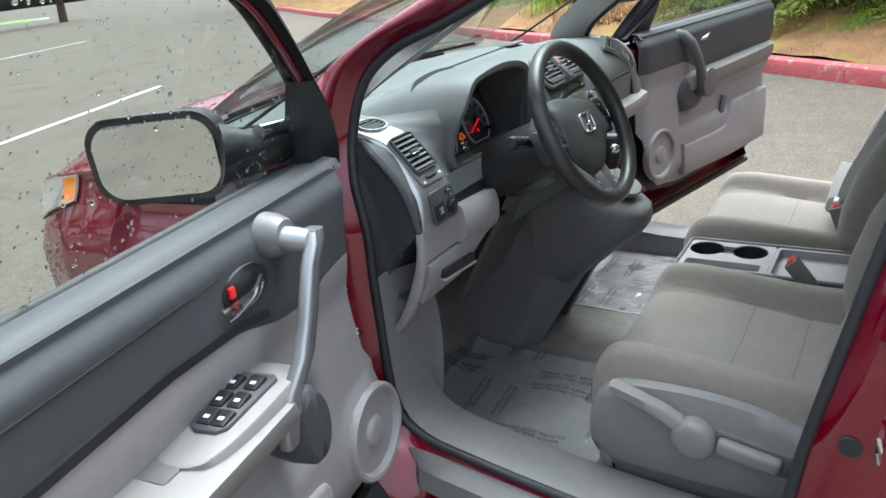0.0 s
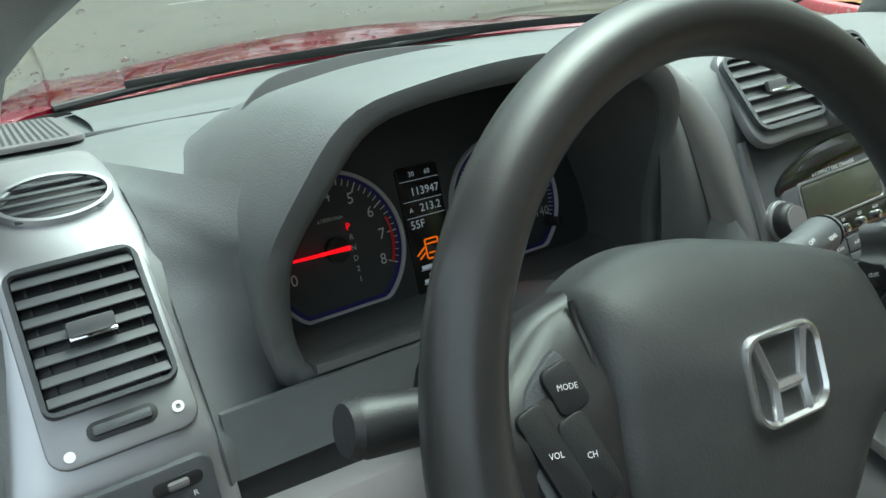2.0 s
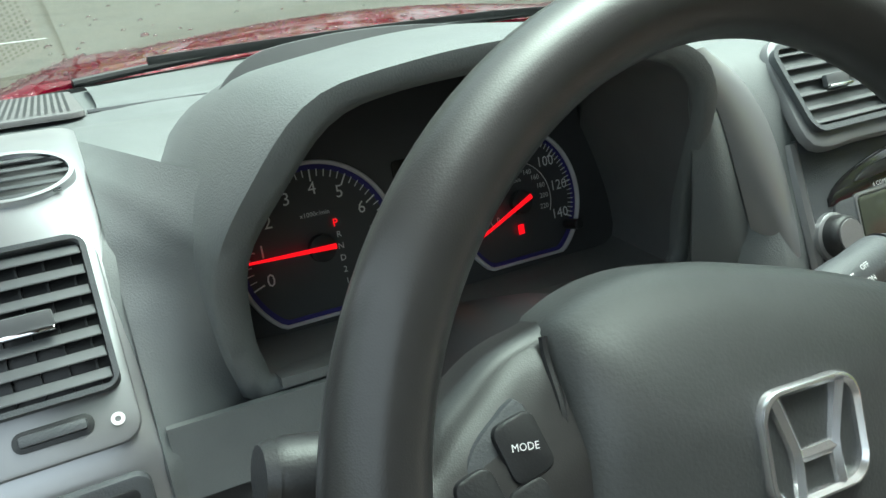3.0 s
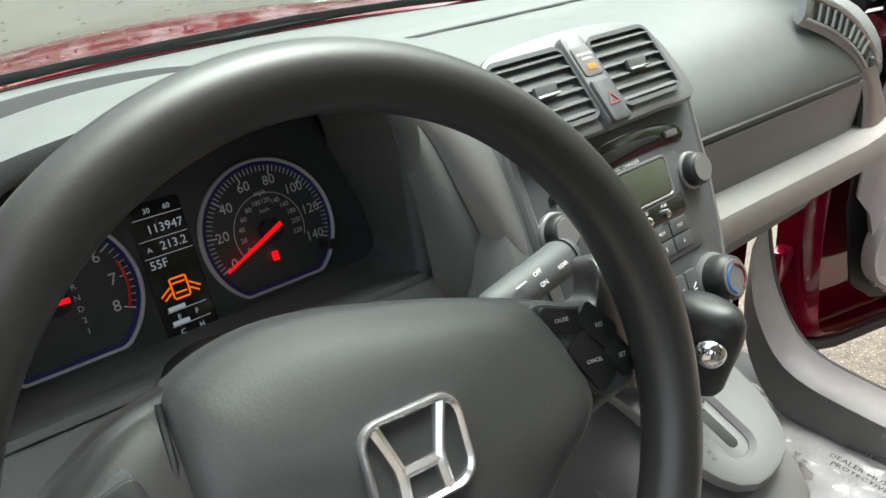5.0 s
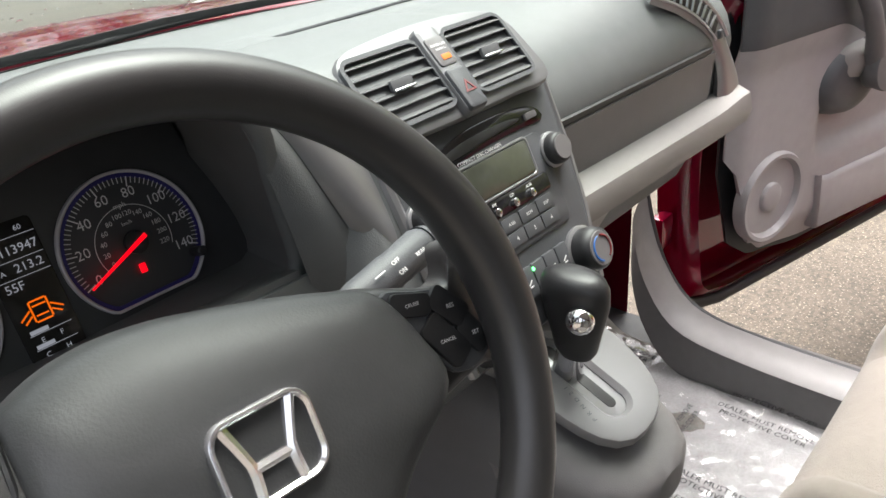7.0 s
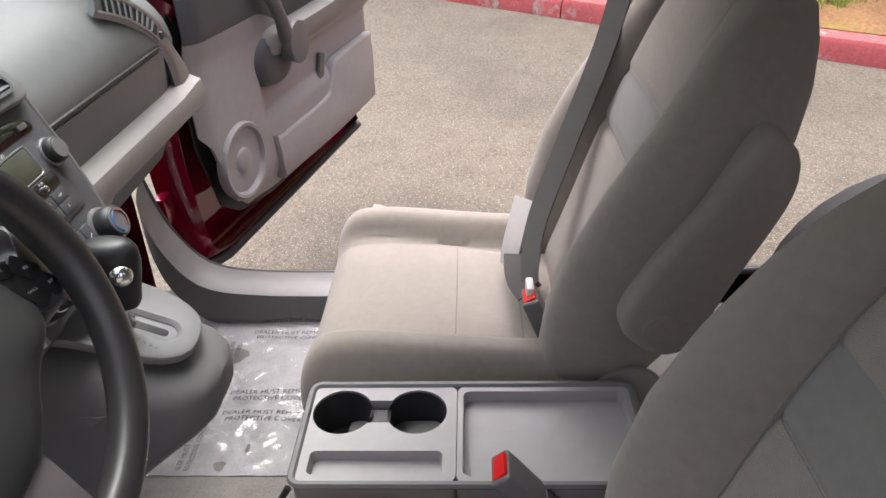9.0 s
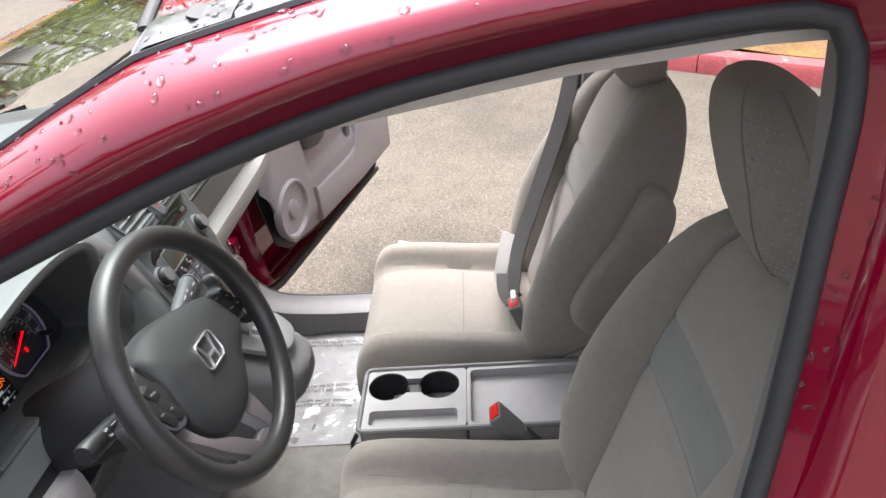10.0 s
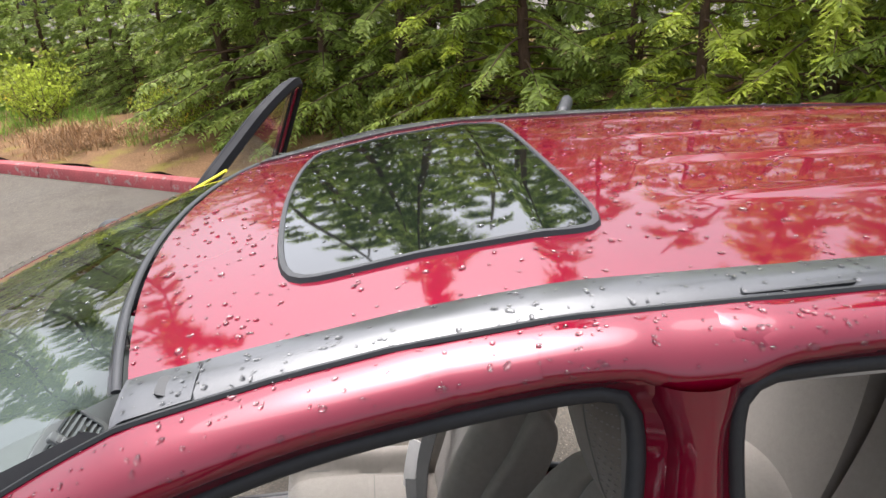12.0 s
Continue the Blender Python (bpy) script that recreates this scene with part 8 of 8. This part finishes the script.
# ---- transparent mat covers with printed words ----
def mat_cover(x0, x1, y0, y1, label, seed):
    cover = thing("mat_cover", label, "floor cover", group="protective floor covers", at=((x0 + x1) / 2, (y0 + y1) / 2, 0.37))
    h = lambda x, y: 0.378 + 0.30 * max(0.0, (y - 0.43)) ** 1.25 * 2.2 + 0.006 * noise.noise((x * 7 + seed, y * 7, 0.3)) + 0.004 * noise.noise((x * 19, y * 19 + seed, 1.3)) + 0.022 * math.exp(-(x / 0.16) ** 2)  # noqa: E731
    # the mat's raised grey stands in for glare on the film above it
    under(part("mat", sheet(lambda u, v: ((x := x0 + (x1 - x0) * v), (y := y0 + (y1 - y0) * u), h(x, y) - 0.008), 30, 30, 0.006), M_MAT_GLARE, None, "carpet mat, its grey lifted to show film glare"), cover)
    film_z = lambda x, y: h(x, y) + 0.006 + 0.006 * abs(noise.noise((x * 13 + seed, y * 11, 5))) + 0.0030 * abs(noise.noise((x * 45, y * 36 + seed, 9))) + 0.004 * abs(noise.noise((x * 22 + y * 17, y * 4 - x * 3, seed))) ** 2  # noqa: E731
    f = under(part("film", sheet(lambda u, v: ((x := x0 - 0.01 + (x1 - x0 + 0.02) * v), (y := y0 - 0.01 + (y1 - y0 + 0.02) * u), film_z(x, y)), 120, 110), M_FILM, None, "crumpled clear plastic film", 25), cover)
    f.visible_shadow = False
    bm = bmesh.new()
    for cx, cy in [(x0 + 0.055 + 0.26 * i, y0 + 0.18 + 0.34 * k) for i in range(3) for k in range(3)]:
        for dx, dy, r, size in ((-0.10, 0, -90, 0.0170), (0.10, 0, -90, 0.0170), (0, 0.130, 0, 0.0140), (0, -0.130, 0, 0.0140)):
            for row, t in enumerate(("DEALER MUST REMOVE", "PROTECTIVE COVER")):
                m = pose(cx + dx, cy + dy, 0, 0, 0, r + 5 * (seed % 2)) @ Matrix.Translation((0, -0.018 * row, 0))
                start = len(bm.verts)
                lettering(t, size, m, bm)
                bm.verts.ensure_lookup_table()
                for v in bm.verts[start:]:
                    v.co.z = film_z(v.co.x, v.co.y) + 0.0012
    keep = [v for v in bm.verts if not (x0 < v.co.x < x1 and y0 < v.co.y < y1)]
    bmesh.ops.delete(bm, geom=keep, context="VERTS")
    under(part("printed_notice", bm, M_PRINT, None, "dark printed removal notice"), cover)
    return cover


mat_cover(-0.69, -0.13, -0.05, 0.64, "crumpled clear plastic cover with printed words on the driver's floor mat", 3)
mat_cover(0.20, 0.70, -0.10, 0.55, "crumpled clear plastic cover with printed words on the passenger floor mat", 8)
pedals = thing("pedals", "black rubber pedals under the dashboard", "pedals", at=(-0.4, 0.5, 0.4))
for x, wd, hh, y in ((-0.42, 0.10, 0.05, 0.60), (-0.27, 0.05, 0.13, 0.62), (-0.60, 0.06, 0.12, 0.60)):
    under(part("pedal", box(wd, 0.02, hh, 0.008, Matrix.Translation((x, y, 0.60)) @ pose(0, 0, 0, -35)), M_BLACK), pedals)
    under(part("pedal_arm", tube([(x, y + 0.01, 0.60), (x, y + 0.05, 0.68), (x, y + 0.06, 0.80)], 0.009, 8), M_BLACK), pedals)


# ---- planting behind the kerb ----
def mesh_part(name, verts, faces, mat, parent, label="", kind=""):
    me = bpy.data.meshes.new(name)
    me.from_pydata(verts, [], faces)
    for m in (mat if isinstance(mat, (list, tuple)) else [mat]):
        me.materials.append(m)
    ob = new(name, me)
    if parent is not None:
        ob.parent = parent
    return tagged(ob, label, kind=kind)


def unit(a):
    return a / np.maximum(np.linalg.norm(a, axis=-1, keepdims=True), 1e-9)


def sprays(rng, o, d, length, steps, blade, droop, spread=0.95):
    """Flat feathery sprays: o, d and length an array each; every spray carries steps pairs of narrow leaflets."""
    n = len(o)
    up = unit(np.array([0, 0, 1.0]) + rng.normal(0, 0.25, (n, 3)))
    side = unit(np.cross(d, up))
    quads = []
    for j in range(steps):
        t = (j + 0.4) / steps
        base = o + d * (length * t)[:, None] - np.array([0, 0, 1.0]) * (droop * length * t * t)[:, None]
        for q in (-1, 1):
            dv = unit(d * math.cos(spread) + side * (q * math.sin(spread)) + rng.normal(0, 0.16, (n, 3)) - np.array([0, 0, 0.25]))
            ln = length * blade * (1.05 - 0.75 * t) * rng.uniform(0.7, 1.25, n)
            w = unit(np.cross(dv, up)) * (ln * rng.uniform(0.16, 0.26, n))[:, None]
            mid = base + dv * (ln * 0.45)[:, None]
            tip = base + dv * ln[:, None] - np.array([0, 0, 1.0]) * (ln * 0.18)[:, None]
            quads.append(np.stack([base, mid + w, tip, mid - w], 1))
    q = np.concatenate(quads)
    return q.reshape(-1, 3), np.arange(len(q) * 4).reshape(-1, 4)


def conifer(label, seed, height, spread, low, branches, per, mat, spray=0.30, steps=8, gap=0.0, bare=0.35, power=1.5):
    """A cedar: tapered trunk with limbs in one mesh, and a crown of drooping sprays."""
    rng = np.random.default_rng(seed)
    tree = thing("cedar_tree", label, "tree", group="cedars behind the kerb")
    bend = rng.normal(0, 0.05, 2)
    stem = lambda h: np.array([bend[0] * h * math.sin(h * 0.7), bend[1] * h * math.cos(h * 0.5), h])  # noqa: E731
    trunk = tube([stem(h) for h in np.linspace(-0.3, height, 14)], [0.02 + (0.011 * height) * (1 - k / 13) ** 1.1 for k in range(14)], 9)
    oo, dd, ll = [], [], []
    for i in range(branches):
        f = (i + rng.uniform(0, 1)) / branches
        h = low + (height - low) * f ** power
        if gap and rng.uniform() < gap:
            continue
        az = i * 2.4 + rng.uniform(-0.5, 0.5)
        ln = spread * (1.02 - 0.93 * (h / height)) * rng.uniform(0.65, 1.15)
        a = np.array([math.cos(az), math.sin(az), 0])
        p = [stem(h) + a * ln * t + np.array([0, 0, ln * (0.10 * t - 0.42 * t * t + 0.14 * t ** 4)]) for t in np.linspace(0, 1, 6)]
        tube(p, [max(0.004, 0.012 * ln * (1.1 - t)) for t in np.linspace(0, 1, 6)], 4, bm=trunk)
        p = np.array(p)
        for k in range(per):
            t = bare + (1 - bare) * (k + rng.uniform(0, 1)) / per
            q = np.array([np.interp(t, np.linspace(0, 1, 6), p[:, c]) for c in range(3)])
            sgn = 1 if k % 2 else -1
            turn = sgn * rng.uniform(0.35, 1.15) * (1 - 0.6 * t)
            v = np.array([math.cos(az + turn), math.sin(az + turn), rng.uniform(-0.45, 0.12)])
            oo.append(q), dd.append(v), ll.append(spray * rng.uniform(0.6, 1.3) * (1.15 - 0.4 * t))
    part("trunk", trunk, M_BARK, tree, "reddish brown trunk with thin bare limbs")
    v, f = sprays(rng, np.array(oo), unit(np.array(dd)), np.array(ll), steps, 0.42, 0.5)
    mesh_part("crown", v.tolist(), f.tolist(), mat, tree, "drooping feathery green sprays", "stuff")
    return tree


def shrub(label, seed, size, stems, per, mat, leaf, flowers=0):
    """A loose shrub: thin stems, many small leaves, some with yellow flower clusters."""
    rng = np.random.default_rng(seed)
    bush = thing("shrub", label, "shrub", group="shrubs behind the kerb")
    bm = bmesh.new()
    lo, ld, fo = [], [], []
    for i in range(stems):
        az, tilt, ln = rng.uniform(0, 6.28), rng.uniform(0.05, 0.9), size * rng.uniform(0.55, 1.1)
        a = np.array([math.cos(az) * math.sin(tilt), math.sin(az) * math.sin(tilt), math.cos(tilt)])
        start = np.array([*rng.normal(0, 0.10 * size, 2), -0.05])
        p = [start + a * ln * t + np.array([0, 0, -0.18 * ln * t * t]) + rng.normal(0, 0.015, 3) for t in np.linspace(0, 1, 6)]
        tube(p, [0.007 * size * (1.15 - t) for t in np.linspace(0, 1, 6)], 4, bm=bm)
        p = np.array(p)
        for k in range(per):
            t = 0.18 + 0.82 * rng.uniform() ** 0.8
            lo.append([np.interp(t, np.linspace(0, 1, 6), p[:, c]) + rng.normal(0, 0.055 * size) for c in range(3)])
            ld.append(rng.normal(0, 1, 3) + a * 0.6)
        if rng.uniform() < flowers:
            fo += [p[-1] + rng.normal(0, 0.035, 3) for _ in range(12)]
    part("stems", bm, M_BARK, bush, "thin brown twigs").name = "stem"
    lo, ld = np.array(lo), unit(np.array(ld))
    n = len(lo)
    ln = leaf * rng.uniform(0.6, 1.3, n)
    w = unit(np.cross(ld, rng.normal(0, 1, (n, 3)))) * (ln * 0.3)[:, None]
    q = np.stack([lo, lo + ld * (ln * 0.5)[:, None] + w, lo + ld * ln[:, None], lo + ld * (ln * 0.5)[:, None] - w], 1)
    mesh_part("foliage", q.reshape(-1, 3).tolist(), np.arange(n * 4).reshape(-1, 4).tolist(), mat, bush, "small fresh green leaves", "stuff")
    if fo:
        fo = np.array(fo)
        n = len(fo)
        d1, d2 = unit(rng.normal(0, 1, (n, 3))), unit(rng.normal(0, 1, (n, 3)))
        q = np.stack([fo - d1 * 0.014, fo - d2 * 0.014, fo + d1 * 0.014, fo + d2 * 0.014], 1)
        mesh_part("blossom", q.reshape(-1, 3).tolist(), np.arange(n * 4).reshape(-1, 4).tolist(), M_YELLOW, bush, "yellow flower clusters", "stuff")
    return bush


def bed_at(s, d):
    q = kerb_line(s) + KERB_OUT * d
    h = 0.11 + 0.42 * (1 - math.exp(-d / 2.2)) + 0.07 * noise.noise((q.x * 0.9, q.y * 0.9, 3)) + 0.03 * noise.noise((q.x * 4, q.y * 4, 1))
    return q.x, q.y, h


def plant(kinds, spots):
    used = set()
    for k, s, d, turn, size in spots:
        x, y, z = bed_at(s, d)
        m = Matrix.Translation((x, y, z - 0.03)) @ pose(0, 0, 0, 0, 0, turn)
        ob = kinds[k]
        if k in used:
            ob = copy_thing(ob, m)
        used.add(k)
        ob.matrix_basis = m @ Matrix.Diagonal((size, size, size, 1))


def open_sky(s, d):
    """True where the row of trees is low and the sky stands open above it."""
    x, y, _ = bed_at(s, d)
    az = math.degrees(math.atan2(y + 0.3, x + 0.2))
    return 11 < az < 26 or -29 < az < -21


def thin_out(spots, low):
    """Young trees, or none, where the sky stands open."""
    return [(k, s, d, t, q * low if open_sky(s, d) else q) for k, s, d, t, q in spots if low or not open_sky(s, d)]


rnd = random.Random(5)
near = [conifer("dark green cedar with drooping sprays reaching the ground", 11, 5.2, 1.75, 0.15, 78, 13, M_LEAF, 0.34, 8),
        conifer("yellow-green cedar with drooping sprays and bare twigs", 12, 4.6, 1.65, 0.25, 70, 13, M_LEAF2, 0.34, 8),
        conifer("green cedar with a bare reddish trunk low down", 13, 6.2, 1.7, 0.5, 74, 13, M_LEAF, 0.36, 8, 0.1)]
spots = []
s = -9.5
while s < 15:
    k = 1 if -5.5 < s < -1.2 and rnd.random() < 0.75 else rnd.choice((0, 0, 2, 1))
    spots.append((k, s, rnd.uniform(1.9, 2.6) + (0.9 if s > 6.0 else 0), rnd.uniform(0, 360), rnd.uniform(0.85, 1.15)))
    s += rnd.uniform(0.75, 1.15)
spots = thin_out(spots, 0.62)
rear = []
s = -9
while s < 20:
    rear.append((rnd.choice((0, 2, 2)), s, rnd.uniform(4.0, 5.2), rnd.uniform(0, 360), rnd.uniform(1.0, 1.3)))
    s += rnd.uniform(1.5, 2.1)
s = -9
while s < 22:
    rear.append((rnd.choice((0, 0, 1)), s, rnd.uniform(6.2, 7.4), rnd.uniform(0, 360), rnd.uniform(1.1, 1.4)))
    s += rnd.uniform(1.7, 2.4)
plant(near, spots + thin_out(rear, 0.5))
tall = [conifer("tall sparse conifer standing against the white sky", 21, 15.0, 2.3, 3.5, 74, 15, M_LEAF, 0.75, 7, 0.12, 0.2, 0.85),
        conifer("tall slim conifer with a long bare trunk", 22, 18.0, 2.0, 6.0, 66, 15, M_LEAF, 0.75, 7, 0.2, 0.2, 0.85)]
spots = []
s = -10
while s < 24:
    spots.append((rnd.choice((0, 1)), s, rnd.uniform(6.5, 13.5), rnd.uniform(0, 360), rnd.uniform(0.7, 1.05)))
    s += rnd.uniform(2.4, 4.4)
while s < 44:
    spots.append((rnd.choice((0, 1)), s, rnd.uniform(3, 12), rnd.uniform(0, 360), rnd.uniform(0.9, 1.25)))
    s += rnd.uniform(1.6, 3.0)
plant(tall, thin_out(spots, 0))
# woods beyond the far end of the lot
for i in range(16):
    x = 30 - 3.4 * i
    m = Matrix.Translation((x + rnd.uniform(-1, 1), (53 if x > 4 else 40) + rnd.uniform(-2, 5), 0))
    q = rnd.uniform(1.3, 1.7)
    copy_thing(tall[i % 2], m).matrix_basis = m @ pose(0, 0, 0, 0, 0, rnd.uniform(0, 360)) @ Matrix.Diagonal((q * 1.3, q * 1.3, q, 1))
# unseen low tree row left of the car, height set by the paint's reflections
for i in range(10):
    m = Matrix.Translation((-17 + rnd.uniform(-2, 2), -14 + 3.6 * i + rnd.uniform(-1, 1), 0))
    q = rnd.uniform(0.24, 0.36)
    copy_thing(tall[i % 2], m).matrix_basis = m @ pose(0, 0, 0, 0, 0, rnd.uniform(0, 360)) @ Matrix.Diagonal((q * 2.2, q * 2.2, q, 1))
low = [shrub("low shrub with fresh green leaves and yellow flowers", 31, 0.85, 26, 60, M_LEAF2, 0.045, 0.5),
       shrub("leafy green shrub beside the kerb", 32, 0.95, 24, 70, M_LEAF, 0.06, 0.0),
       shrub("pale green broad-leaved shrub on the bank", 33, 1.3, 26, 60, M_LEAF2, 0.07, 0.15)]
spots = [(2, 8.6, 1.9, 0, 1.0), (2, 9.8, 2.4, 70, 1.15), (2, 11.5, 2.2, 140, 1.2)]
s = -8
while s < 7.5:
    spots.append((rnd.choice((0, 0, 1)), s, rnd.uniform(1.45, 2.1), rnd.uniform(0, 360), rnd.uniform(0.7, 1.15)))
    s += rnd.uniform(0.8, 1.7)
plant(low, spots)


def tufts(name, label, category, mat, seed, spots, blades, length, lie=0.3):
    """Grass or straw: thin bent blades round each of the spots (s, d, radius)."""
    rng = np.random.default_rng(seed)
    verts, faces = [], []
    for s, d, r in spots:
        for _ in range(blades):
            a, e = rng.uniform(0, 6.28), rng.normal(0, r / 2, 2)
            x, y, z = bed_at(s + e[0], max(0.25, d + e[1]))
            z += max(0.0, 0.16 - 0.5 * (e[0] ** 2 + e[1] ** 2)) * (lie > 1) * rng.uniform(0, 1)
            ln = length * rng.uniform(0.5, 1.2)
            out = rng.uniform(0.1, lie)
            dx, dy = math.cos(a), math.sin(a)
            w = ln * 0.018 + 0.0012
            i = len(verts)
            up = max(0.25, 1 - 0.6 * out)
            for t, k in ((0, 1), (0.55, 0.8), (1, 0.15)):
                bx, by, bz = x + dx * ln * out * t * t, y + dy * ln * out * t * t, z + ln * up * (t - 0.35 * out * t * t)
                verts += [(bx - dy * w * k, by + dx * w * k, bz), (bx + dy * w * k, by - dx * w * k, bz)]
            faces += [(i, i + 1, i + 3, i + 2), (i + 2, i + 3, i + 5, i + 4)]
    ob = mesh_part(name, verts, faces, mat, None, label, "stuff")
    return tagged(ob, category=category)


tufts("grass", "tufts of fresh green grass on the bed", "grass", M_GRASS, 41, [(rnd.uniform(-8, 16), rnd.uniform(1.0, 2.4), 0.25) for _ in range(60)] + [(rnd.uniform(7.5, 13), rnd.uniform(1.2, 2.6), 0.35) for _ in range(45)] + [(-1.75, 0.55, 0.12)], 70, 0.20, 0.8)
tufts("dry_grass", "heap of dry brown straw on the bed", "dry grass", M_STRAW, 42, [(6.4 + rnd.gauss(0, 0.5), 1.0 + rnd.gauss(0, 0.22), 0.45) for _ in range(34)], 110, 0.20, 1.5)
tufts("leaf_litter", "dry twigs and needles lying on the bed", "leaf litter", M_STRAW, 43, [(rnd.uniform(-8, 13), rnd.uniform(0.35, 2.0), 0.4) for _ in range(150)], 30, 0.09, 1.6)


# ---- rain drops ----
def drops(name, label, obs, n, size, seed, keep=lambda c, nn: True):
    """Water drops as small flattened domes on the faces of some parts."""
    rng = np.random.default_rng(seed)
    cand = []
    for ob in obs:
        me = ob.data
        for f in me.polygons:
            if keep(f.center, f.normal):
                cand.append((f.area, ob, f))
    if not cand:
        return
    w = np.array([c[0] for c in cand])
    pick = rng.choice(len(cand), n, p=w / w.sum())
    verts, faces = [], []
    for i in pick:
        _, ob, f = cand[i]
        vs = [np.array(ob.data.vertices[k].co) for k in f.vertices[:4]]
        a, b = rng.uniform(0, 1, 2)
        p = vs[0] * (1 - a) * (1 - b) + vs[1] * a * (1 - b) + vs[min(2, len(vs) - 1)] * a * b + vs[-1] * (1 - a) * b
        nn = np.array(f.normal)
        r = size * rng.lognormal(-0.15, 0.32)
        t = unit(np.cross(nn, rng.normal(0, 1, 3)))
        u = np.cross(nn, t)
        st = rng.uniform(0.75, 1.35)
        i0 = len(verts)
        for rr, hh in ((1.0, -0.12), (0.92, 0.25), (0.6, 0.48)):
            for k in range(8):
                c, q = math.cos(k * math.pi / 4), math.sin(k * math.pi / 4)
                verts.append(tuple(p + t * (c * rr * r * st) + u * (q * rr * r / st) + nn * (hh * r)))
        verts.append(tuple(p + nn * (0.55 * r)))
        for g in (0, 8):
            for k in range(8):
                faces.append((i0 + g + k, i0 + g + (k + 1) % 8, i0 + g + 8 + (k + 1) % 8, i0 + g + 8 + k))
        faces += [(i0 + 16 + k, i0 + 16 + (k + 1) % 8, i0 + 24) for k in range(8)]
    ob = mesh_part(name, verts, faces, M_DROP, None, label, "stuff")
    ob.data.polygons.foreach_set("use_smooth", [True] * len(faces))
    return tagged(ob, category="water drops")


kids = lambda name: [o for o in car.children_recursive if o.name.split(".")[0] == name]  # noqa: E731
drops("rain_drops", "rain drops beaded on the red roof", kids("roof"), 1500, 0.0033, 51, lambda c, n: n.z > 0.5 and c.y > -1.5)
drops("rain_drops", "rain drops beaded on the sunroof glass", kids("sunroof"), 240, 0.0030, 56, lambda c, n: n.z > 0.5)
drops("rain_drops", "rain drops beaded on the black roof moulding", kids("roof_moulding") + kids("end_cap"), 460, 0.0030, 52, lambda c, n: n.z > 0.5 and c.y > -1.4)
drops("rain_drops", "rain drops beaded on the red side frame", kids("side_frame"), 620, 0.0027, 53, lambda c, n: c.z > 1.2 and n.z > 0.15 and c.x < 0)
drops("rain_drops", "rain drops on the windscreen", [pane], 700, 0.003, 54)
drops("rain_drops", "rain drops on the wet bonnet and wings", kids("bonnet") + kids("front_wing"), 3200, 0.0032, 55, lambda c, n: (n.z > 0.1 or c.x < -0.7) and c.z > 0.6 and c.x < 0.3)
drops("rain_drops", "rain drops on the driver's side window", [o for o in door_l.children_recursive if o.name.split(".")[0] == "window"], 1000, 0.0020, 57)
drops("rain_drops", "rain drops on the driver's side mirror", [o for o in door_l.children_recursive if o.name.split(".")[0] in ("mirror_glass", "mirror_housing")], 260, 0.0022, 58)

# small kerbed grass island at the far end of the lot
island = thing("grass_island", "small grass island with a pale kerb in the lot", "traffic island", at=(38.0, 74.0, 0))
part("island_kerb", lathe([(3.2, 0.0), (3.2, 0.12), (3.02, 0.13), (3.0, 0.10)], 48), M_LINE, island, "pale concrete kerb")
part("turf", lathe([(3.01, 0.09), (2.0, 0.18), (0.6, 0.24), (0.05, 0.25)], 48), M_GRASS, island, "green turf")
